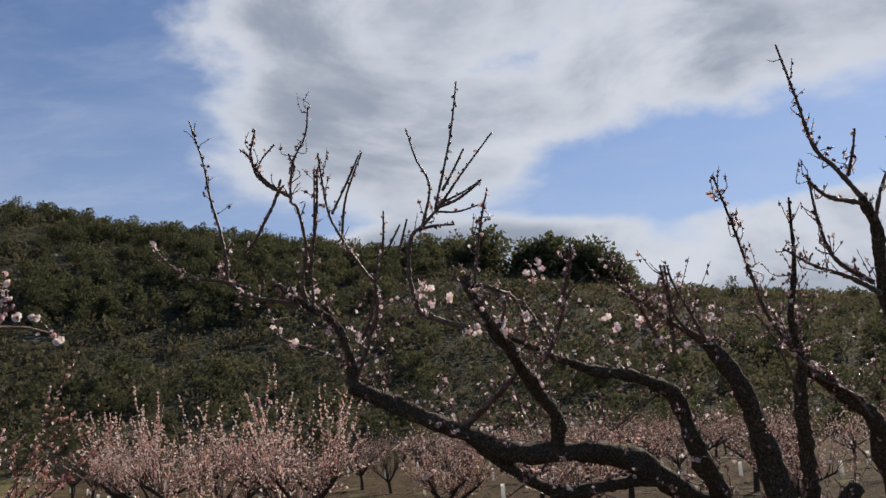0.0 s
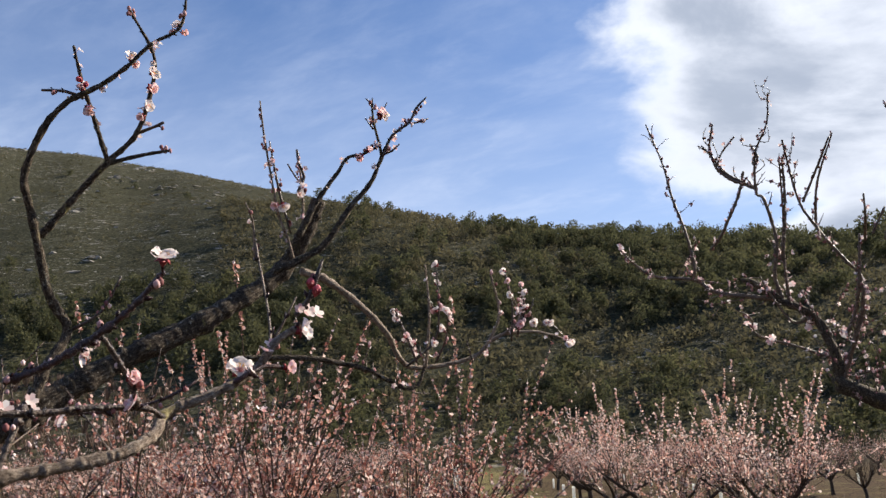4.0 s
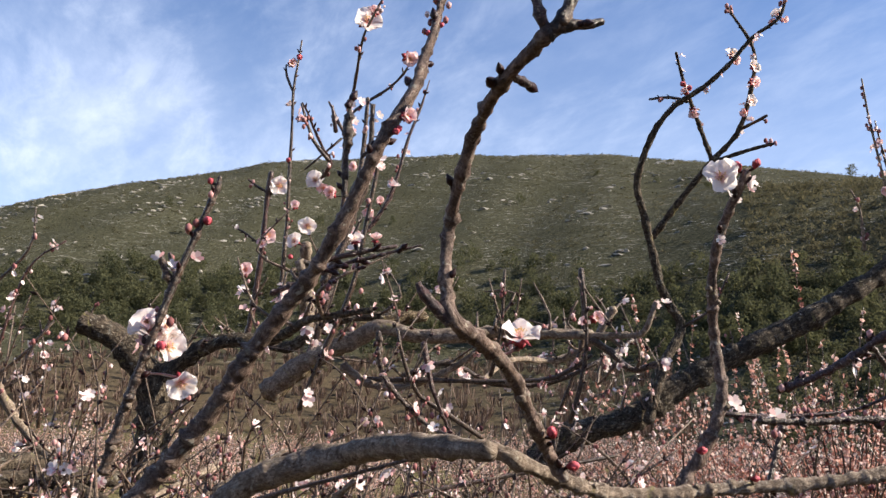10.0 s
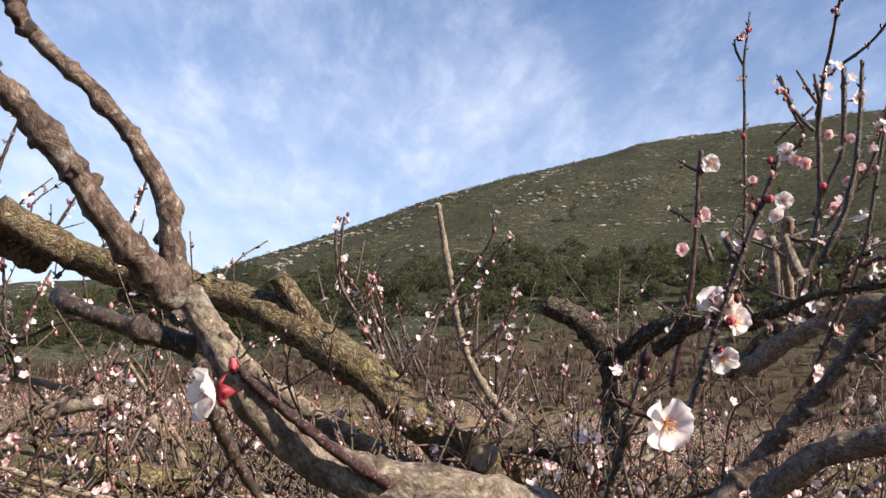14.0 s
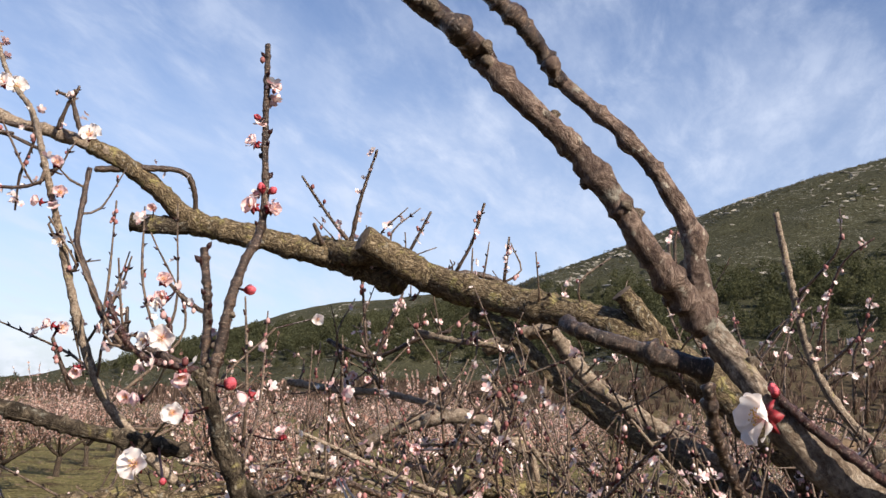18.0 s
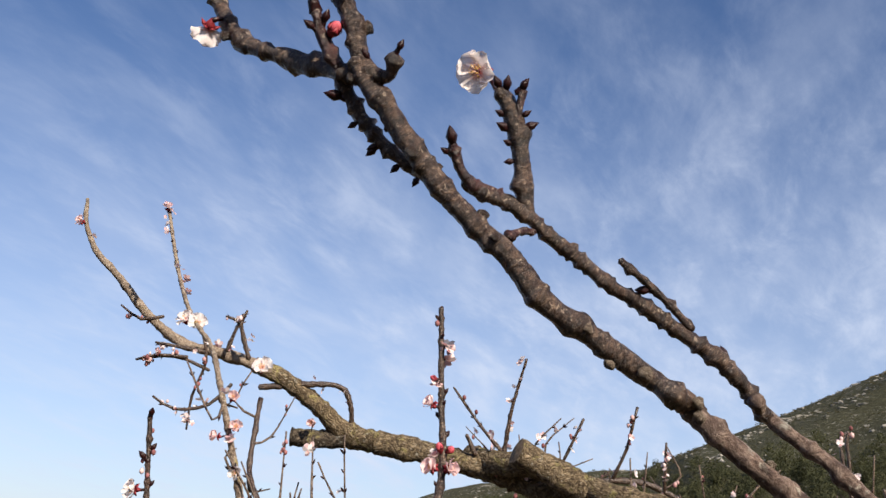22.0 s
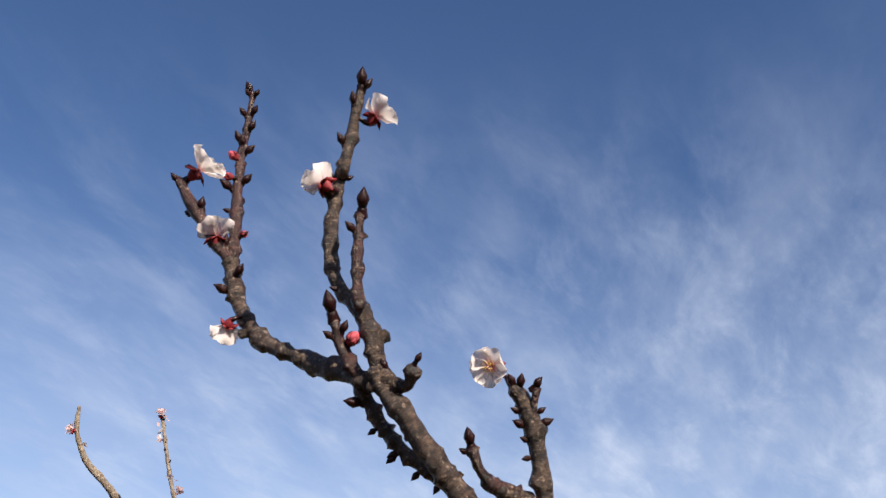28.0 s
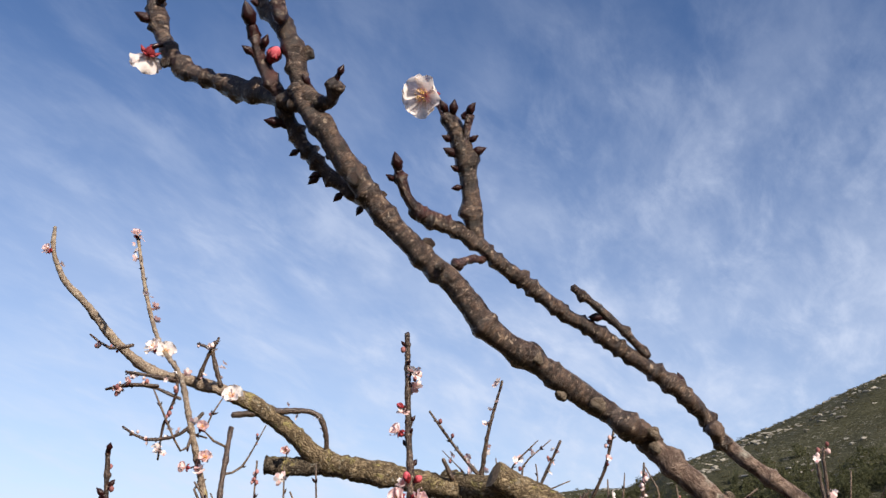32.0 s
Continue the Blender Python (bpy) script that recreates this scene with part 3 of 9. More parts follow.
def crown_mesh(name, centres, sizes, rise, lobes, sprays, leaf, material, seed):
    """Many leafy crowns in one mesh: each a few uneven lobes bristling with small sprays of leaves."""
    rng = np.random.default_rng(seed)
    m = len(centres)
    n = m * lobes
    size, tall = np.repeat(sizes, lobes), np.repeat(sizes * rise, lobes)
    base = np.repeat(centres, lobes, 0)
    k = np.tile(np.arange(lobes), m) / max(lobes - 1, 1)
    h = np.clip(0.22 + 0.58 * k + rng.normal(0, 0.07, n), 0.1, 0.86) if lobes > 1 else np.full(n, 0.42)
    out = size * (0.10 + 0.30 * np.sqrt(np.clip(1 - k, 0, 1))) * rng.uniform(0.3, 1.2, n) * (lobes > 1)
    a = rng.random(n) * 6.283
    at = base + np.stack([np.cos(a) * out, np.sin(a) * out, h * tall], 1)
    r = size * (rng.uniform(0.24, 0.40, n) if lobes > 1 else np.full(n, 0.5))
    high = r * np.clip(np.repeat(rise, lobes), 0.4, 1.0)
    t = n * sprays
    d = rng.normal(0, 1, (t, 3)) + np.array([0, 0, 0.35])
    d /= np.linalg.norm(d, axis=1)[:, None]
    rr, hh = np.repeat(r, sprays), np.repeat(high, sprays)
    p = np.repeat(at, sprays, 0) + d * np.stack([rr, rr, hh], 1) * (rng.uniform(0.25, 1.1, (t, 1)) ** 0.6)
    nor = d * 0.6 + rng.normal(0, 0.7, (t, 3))
    nor /= np.linalg.norm(nor, axis=1)[:, None]
    u = np.cross(nor, rng.normal(0, 1, (t, 3)))
    u /= np.linalg.norm(u, axis=1)[:, None]
    w = np.cross(nor, u)
    q = (np.repeat(size, sprays) * leaf * rng.uniform(0.5, 1.4, t))[:, None]
    tri = np.stack([p - u * q * 0.5, p + u * q * 0.45 - d * q * 0.2, p + w * q * rng.uniform(0.4, 0.9, (t, 1)) + d * q * rng.uniform(0.1, 0.6, (t, 1))], 1)
    verts = tri.reshape(-1, 3)
    faces = np.arange(t * 3).reshape(t, 3)
    me = bpy.data.meshes.new(name)
    me.vertices.add(len(verts))
    me.vertices.foreach_set("co", verts.astype(np.float32).ravel())
    me.loops.add(faces.size)
    me.loops.foreach_set("vertex_index", faces.astype(np.int32).ravel())
    me.polygons.add(len(faces))
    me.polygons.foreach_set("loop_start", np.arange(0, faces.size, 3, dtype=np.int32))
    me.polygons.foreach_set("use_smooth", np.zeros(len(faces), dtype=bool))
    me.update(calc_edges=True)
    me.materials.append(material)
    return me


def stone_mesh(name, centres, sizes, material, seed):
    """Broken slabs of rock, flat and angular."""
    rng = np.random.default_rng(seed)
    v0, f0 = ICO1
    n = len(centres)
    v = v0[None] * (1 + rng.normal(0, 0.25, (n, len(v0), 1))) * np.stack([rng.uniform(0.8, 2.2, n), rng.uniform(0.6, 1.3, n), rng.uniform(0.35, 0.7, n)], 1)[:, None] * sizes[:, None, None]
    a = rng.normal(0, 0.5, n) + np.arctan2(centres[:, 1], centres[:, 0]) + 1.57
    x = v[..., 0] * np.cos(a)[:, None] - v[..., 1] * np.sin(a)[:, None]
    y = v[..., 0] * np.sin(a)[:, None] + v[..., 1] * np.cos(a)[:, None]
    vv = np.stack([x, y, v[..., 2]], -1) + centres[:, None]
    ff = (f0[None] + (np.arange(n) * len(v0))[:, None, None]).reshape(-1, 3)
    return mesh_of(name, vv.reshape(-1, 3).tolist(), ff.tolist(), material, False)


def scatter(n, az0, az1, r0, r1, seed, keep):
    rng = np.random.default_rng(seed)
    az = rng.uniform(az0, az1, n)
    r = np.sqrt(rng.uniform(r0 ** 2, r1 ** 2, n))
    foot, ridge = np.interp(az, FOOT_AZ, FOOT_R), np.interp(az, RIDGE_AZ, RIDGE_R)
    ok = (r > foot + 2) & (r < ridge * 1.03) & keep(az, r, foot, ridge, rng)
    az, r = az[ok], r[ok]
    x, y = -np.sin(np.radians(az)) * r, np.cos(np.radians(az)) * r
    return np.stack([x, y, land_xy(x, y)], 1), az, r


BELT_AZ, BELT_EL, BELT_W = [30, 45, 60, 80, 95, 105, 116, 130], [8.2, 8.0, 8.2, 7.0, 4.6, 3.2, 1.6, -1.0], [2.6, 2.5, 2.3, 2.1, 1.9, 1.7, 1.2, 0.8]


def build_woods():
    def rise_of(az, r):
        x, y = -np.sin(np.radians(az)) * r, np.cos(np.radians(az)) * r
        return np.degrees(np.arctan2(land_xy(x, y) - 1.95, r))

    def patchy(az, r, k):
        return 0.5 + 0.25 * (np.sin(az * 0.9 * k + r * 0.07) + np.sin(r * 0.051 * k + az * 0.43 + 2 * np.sin(az * 0.21)))

    def pines(az, r, foot, ridge, rng):
        el, top = rise_of(az, r), np.interp(az, SKY_AZ, SKY_EL)
        clump = patchy(az, r, 1.0)
        shade = np.clip((27 - az) / 8, 0, 1)                                                   # the wooded shoulder
        upper = shade * (el > 8.2) * np.clip((az - 2) / 5, 0.0, 1) * (0.30 + 0.55 * clump)
        crest = np.clip((26 - az) / 6, 0.0, 1) * (el > top - 0.9) * (az > -1) * 0.9
        dark = np.exp(-((el - 9.3) / 1.1) ** 2) * np.clip((34 - az) / 6, 0, 1) * np.clip((az - 9) / 5, 0, 1)
        bottom = (el < 4.8) * np.clip((42 - az) / 6, 0, 1) * (0.12 + 0.35 * clump)
        terrace = 0.05 * (az < 36) * (clump > 0.55)
        belt = np.exp(-((el - np.interp(az, BELT_AZ, BELT_EL)) / np.interp(az, BELT_AZ, BELT_W)) ** 4) * np.clip((az - 31) / 7, 0, 1) * (0.34 + 0.62 * clump)
        lone = np.where(np.abs(az - 30) < 4, 0.05, 0.004) * (el > 6) * (el < top - 1.2 + 9 * (az < 34))
        return rng.random(len(az)) < np.max([upper, crest, dark, bottom, terrace, belt, lone], 0)

    p, az, r = scatter(7600, -34, 42, 80, 262, 5, pines)
    p2, az2, r2 = scatter(16000, 32, 134, 100, 420, 6, pines)
    rng = np.random.default_rng(6)
    n = 110                                                                                     # the tall grove on the near crest
    ga = np.concatenate([rng.uniform(-12.9, -5.7, 64), rng.uniform(-4.6, 1.5, 46)])
    gr = np.interp(ga, RIDGE_AZ, RIDGE_R) - rng.uniform(0, 16, n)
    gx, gy = -np.sin(np.radians(ga)) * gr, np.cos(np.radians(ga)) * gr
    grove = np.stack([gx, gy, land_xy(gx, gy) - 0.3], 1)
    size = np.concatenate([rng.uniform(1.9, 4.6, len(p)) * np.interp(r, (80, 110, 190), (0.6, 0.75, 0.95)), rng.uniform(2.4, 5.2, len(p2)), rng.uniform(5.0, 9.4, n) * np.interp(ga, (-13, -11, -3, 1.5), (0.72, 1.0, 1.0, 0.66))])
    wood = new("pine_wood", crown_mesh("pine_wood", np.concatenate([p, p2, grove]), size, rng.uniform(0.75, 1.35, len(size)), 5, 70, 0.11, PINE, 7))
    tagged(wood, "dark green pine wood growing up the hillside", "trees", kind="stuff")

    def scrub(az, r, foot, ridge, rng):
        s = (r - foot) / (ridge - foot)
        clump = patchy(az, r, 2.1)
        step = 0.5 + 0.5 * np.sin(land_xy(-np.sin(np.radians(az)) * r, np.cos(np.radians(az)) * r) * 1.55 + np.sin(az * 0.5))
        low = np.where((s < 0.15) & (az > 50), 0.25, 1.0)
        return rng.random(len(az)) < (0.25 + 0.35 * clump + 0.4 * step) * low

    p, az, r = scatter(15000, -34, 42, 80, 262, 10, scrub)
    p2, az2, r2 = scatter(34000, 32, 134, 80, 560, 11, scrub)
    p = np.concatenate([p, p2]) - np.array([0, 0, 0.15])
    rng = np.random.default_rng(12)
    size = np.concatenate([rng.uniform(1.3, 3.9, len(az)) * np.interp(r, (80, 120), (0.7, 1.0)), rng.uniform(0.8, 2.0, len(az2)) * np.where(rng.random(len(az2)) < 0.06, 1.6, 1.0)])
    low = new("hill_scrub", crown_mesh("hill_scrub", p, size, np.concatenate([rng.uniform(0.5, 0.9, len(az)), rng.uniform(0.25, 0.5, len(az2))]), 1, 34, 0.17, SCRUB, 13))
    tagged(low, "low olive-green scrub covering the stony hillside", "scrub", kind="stuff")

    def bare(az, r, foot, ridge, rng):
        s = (r - foot) / (ridge - foot)
        return (rng.random(len(az)) < 0.5) & (s < 0.16) & (az > 44)

    p, az, r = scatter(9000, 42, 130, 95, 230, 14, bare)
    rng = np.random.default_rng(15)
    n, k = len(p), 26
    a, lean = rng.random(n * k) * 6.283, rng.uniform(0.15, 0.9, n * k)
    foot = np.repeat(p, k, 0) + np.stack([np.cos(a) * 0.25, np.sin(a) * 0.25, np.full(n * k, 0.5)], 1)
    tip = foot + np.stack([np.cos(a) * lean, np.sin(a) * lean, rng.uniform(0.7, 1.9, n * k)], 1)
    side = np.stack([-np.sin(a), np.cos(a), np.zeros(n * k)], 1) * rng.uniform(0.03, 0.09, (n * k, 1))
    v = np.stack([foot - side * 0.4, foot + side * 0.4, tip + side, tip - side], 1).reshape(-1, 3)
    far = new("far_orchard", mesh_of("far_orchard", v.tolist(), np.arange(n * k * 4).reshape(-1, 4).tolist(), FAR_SHOOTS, False))
    tagged(far, "bare reddish-brown fruit trees on the low slope", "trees", kind="stuff")

    def stones(az, r, foot, ridge, rng):
        s = (r - foot) / (ridge - foot)
        ledge = np.sin(s * 46 + 0.9 * np.sin(az * 0.7) + 2 * np.sin(az * 0.23)) > 0.1
        clump = np.sin(az * 0.8 + s * 9) + np.sin(az * 0.37 - s * 14 + 1.3) + np.sin(az * 1.9 + s * 21)
        return (rng.random(len(az)) < np.clip(0.18 + 0.4 * clump, 0.02, 1)) & ledge & (s > 0.27)

    p, az, r = scatter(21000, 38, 122, 120, 640, 17, stones)
    p2, az2, r2 = scatter(500, -24, 34, 100, 250, 16, stones)
    p = np.concatenate([p, p2])
    size = np.concatenate([np.random.default_rng(18).uniform(0.35, 1.05, len(az)) * np.interp(az, (38, 46), (0.6, 1)), np.random.default_rng(19).uniform(0.3, 0.9, len(az2))])
    rng = np.random.default_rng(23)
    for a0, f0, n, wide in ((86, 0.90, 34, 2.0), (83, 0.92, 24, 1.4), (93, 0.76, 44, 1.2), (96.5, 0.66, 30, 0.9), (88, 0.74, 26, 1.5), (79, 0.62, 30, 1.2)):
        a = a0 + rng.normal(0, wide, n)
        foot, ridge = np.interp(a, FOOT_AZ, FOOT_R), np.interp(a, RIDGE_AZ, RIDGE_R)
        d = foot + (ridge - foot) * (f0 + rng.normal(0, 0.018, n))
        x, y = -np.sin(np.radians(a)) * d, np.cos(np.radians(a)) * d
        p = np.concatenate([p, np.stack([x, y, land_xy(x, y) + 0.15], 1)])
        size = np.concatenate([size, rng.uniform(0.4, 1.0, n)])
    rock = new("limestone_outcrops", stone_mesh("limestone_outcrops", p - np.array([0, 0, 0.1]), size, ROCK, 19))
    tagged(rock, "pale grey limestone ledges breaking through the scrub", "rocks", kind="stuff")


build_woods()


def build_far_mountain():
    n = 40
    az = np.linspace(118, 136, n)
    el = -1.95 + 0.55 * np.exp(-((az - 128.5) / 1.6) ** 2) + 0.35 * np.exp(-((az - 125.5) / 1.1) ** 2) + 0.06 * np.sin(az * 5)
    verts, faces = [], []
    for d, up in ((3000, 0), (3500, 1), (4100, 0)):
        for a, e in zip(az, el):
            z = d * math.tan(radians(e)) if up else d * math.tan(radians(-4.2))
            verts.append((-math.sin(radians(a)) * d, math.cos(radians(a)) * d, z))
    for k in range(2):
        for i in range(n - 1):
            faces.append((k * n + i, k * n + i + 1, (k + 1) * n + i + 1, (k + 1) * n + i))
    tagged(new("far_mountain", mesh_of("far_mountain", verts, faces, HAZE_BLUE)), "hazy blue mountain at the end of the valley", "mountain", kind="structure")


build_far_mountain()


# ---- the orchard ----
def grow_tree(seed, height, shoots, blossoms, wood, petals, spread=1.0, bloom=1.0, sides=3, least=0.3, candles=0.0):
    """One open vase-shaped fruit tree: trunk and limbs, young shoots with side twigs, and its blossom."""
    rng = np.random.default_rng(seed)
    heavy, light = ([], [], []), ([], [], [])

    def add(store, points, around, step):
        v, f, u = tube(spline(points, step), around, 0.12, 0, 0.03, int(rng.integers(1 << 30)))
        o = len(store[0])
        store[0].extend(v), store[2].extend(u)
        store[1].extend(tuple(q + o for q in fc) for fc in f)

    def flower(start, mid, end, count):
        w = 0.18 + 0.82 * rng.random(count) ** 0.85
        w = np.minimum(np.round(w * count * 0.6) / (count * 0.6) + rng.normal(0, 0.008, count), 1.0)
        for t in w:
            q = start + (mid - start) * 2 * t if t < 0.5 else mid + (end - mid) * (2 * t - 1)
            spots.append(q + rng.normal(0, 0.008, 3))

    fork = np.array([rng.normal(0, 0.06), rng.normal(0, 0.06), rng.uniform(0.45, 0.7)])
    add(heavy, [(0, 0, -0.15, 0.10), (fork[0] * 0.4, fork[1] * 0.4, fork[2] * 0.5, 0.075), (*fork, 0.075)], 8, 0.12)
    spots = []
    turn = rng.random() * 6.28
    nl = int(rng.integers(4, 6))
    for k in range(nl):
        a = turn + 6.283 * k / nl + rng.normal(0, 0.2)
        out = np.array([math.cos(a), math.sin(a), 0])
        reach = rng.uniform(0.75, 1.15) * spread
        p1 = fork + out * 0.35 * reach + np.array([0, 0, rng.uniform(0.18, 0.35)])
        p2 = p1 + out * 0.55 * reach + np.array([rng.normal(0, 0.1), rng.normal(0, 0.1), rng.uniform(0.25, 0.5)])
        add(heavy, [(*fork, 0.055), (*p1, 0.042), (*p2, 0.022)], 6, 0.15)
        for _ in range(shoots):
            u = rng.random() ** 0.7
            start = (p1 + (p2 - p1) * u) if rng.random() < 0.75 else fork + (p1 - fork) * u
            flat = rng.random() < 0.3
            d = out * rng.uniform(-0.1, 1.1) + np.array([rng.normal(0, 0.5), rng.normal(0, 0.5), rng.uniform(0.3, 0.9) if flat else rng.uniform(0.8, 1.9)])
            d /= np.linalg.norm(d)
            ln = rng.uniform(least, 1.0) * height * (0.36 if flat else 0.52)
            candle = rng.random() < candles               # a straight shoot packed with blossom
            if candle:
                d = np.array([rng.normal(0, 0.16), rng.normal(0, 0.16), 1.0]) + 0.25 * out
                ln = rng.uniform(0.42, 0.58) * height
            mid = start + d * ln * 0.5 + rng.normal(0, 0.06, 3)
            end = start + d * ln + np.array([0, 0, 0.10]) + rng.normal(0, 0.09, 3)
            add(light, [(*start, 0.010), (*mid, 0.007), (*end, 0.003)], 4, 0.25)
            flower(start, mid, end, int(blossoms * (2.2 if candle else 1)))
            for _ in range(sides):
                t = rng.uniform(0.1, 0.8)
                q = start + (mid - start) * 2 * t if t < 0.5 else mid + (end - mid) * (2 * t - 1)
                e = d * 0.6 + rng.normal(0, 0.6, 3) + np.array([0, 0, 0.25])
                tip = q + e / np.linalg.norm(e) * rng.uniform(0.12, 0.45)
                add(light, [(*q, 0.005), (*(0.5 * (q + tip) + rng.normal(0, 0.02, 3)), 0.004), (*tip, 0.0025)], 3, 0.3)
                if blossoms > 3:
                    flower(q, 0.5 * (q + tip), tip, max(2, blossoms // 4))
    root = new("orchard_tree", None)
    child("trunk", mesh_of("orchard_trunk", heavy[0], heavy[1], wood, True, heavy[2]), root)
    child("shoot", mesh_of("orchard_shoot", light[0], light[1], TWIG_BARK if blossoms > 3 else wood, True, light[2]), root, kind="stuff")
    if spots:
        c = np.array(spots)
        n = len(c)
        v0 = np.array([(0, 0, 0.1), (1, 0, 0.35), (0.3, 0.95, 0.5), (-0.8, 0.6, 0.35), (-0.8, -0.6, 0.5), (0.3, -0.95, 0.35)])
        f0 = np.array([(0, 1, 2), (0, 2, 3), (0, 3, 4), (0, 4, 5), (0, 5, 1)])
        ax = rng.normal(0, 1, (n, 3)) + np.array([0, 0, 0.4])
        ax /= np.linalg.norm(ax, axis=1)[:, None]
        s1 = np.cross(ax, rng.normal(0, 1, (n, 3)))
        s1 /= np.linalg.norm(s1, axis=1)[:, None]
        s2 = np.cross(ax, s1)
        size = rng.uniform(0.010, 0.021, n)[:, None, None] * bloom
        vv = c[:, None] + size * (v0[None, :, :1] * s1[:, None] + v0[None, :, 1:2] * s2[:, None] + v0[None, :, 2:] * ax[:, None])
        ff = (f0[None] + (np.arange(n) * 6)[:, None, None]).reshape(-1, 3)
        child("blossom", mesh_of("orchard_blossom", vv.reshape(-1, 3).tolist(), ff.tolist(), petals, False), root, kind="stuff")
    return root


LIGHT_TREES = [grow_tree(100 + k, 3.3, 18, 38, ORCHARD_BARK, CROWD_WHITE, 1.15, 1.2, 2, 0.4, 0.16) for k in range(3)]
PINK_TREES = [grow_tree(200 + k, 3.1, 17, 30, ORCHARD_BARK, CROWD_PINK, 1.0, 1.15, 2, 0.4) for k in range(3)]
BARE_TREES = [grow_tree(300 + k, 2.5, 16, 1, ORCHARD_BARK, CROWD_WHITE, 0.9) for k in range(2)]
LIGHT_FAR = [grow_tree(120 + k, 3.2, 15, 15, ORCHARD_BARK, CROWD_WHITE, 1.0, 1.45, 1, 0.45) for k in range(2)]
PINK_FAR = [grow_tree(220 + k, 3.1, 16, 15, ORCHARD_BARK, CROWD_PINK, 1.0, 1.4, 1, 0.45) for k in range(2)]
for ob in LIGHT_TREES + LIGHT_FAR:
    tagged(ob, "small apricot tree covered in white-pink blossom", "fruit tree", "orchard trees")
for ob in PINK_TREES + PINK_FAR:
    tagged(ob, "small apricot tree in pink blossom on bare soil", "fruit tree", "orchard trees")
for ob in BARE_TREES:
    tagged(ob, "bare dark fruit tree with hardly any blossom", "fruit tree", "orchard trees")
ROW_AZ = 26.4
ALONG = np.array([-math.sin(radians(ROW_AZ)), math.cos(radians(ROW_AZ))])
ACROSS = np.array([math.cos(radians(ROW_AZ)), math.sin(radians(ROW_AZ))])


def guard_shell():
    """A flat-sided white sleeve, open at the top, round a young stem."""
    verts, faces = [], []
    k, w, h, t = 8, 0.055, 0.52, 0.004
    for r, z in ((w, 0), (w, h), (w - t, h + 0.004)):
        for i in range(k):
            a = 6.283 * (i + 0.5) / k
            verts.append((math.cos(a) * r * (1.25 if i % 4 in (0, 3) else 0.95), math.sin(a) * r, z))
    for q in range(2):
        for i in range(k):
            j = (i + 1) % k
            faces.append((q * k + i, q * k + j, (q + 1) * k + j, (q + 1) * k + i))
    return verts, faces


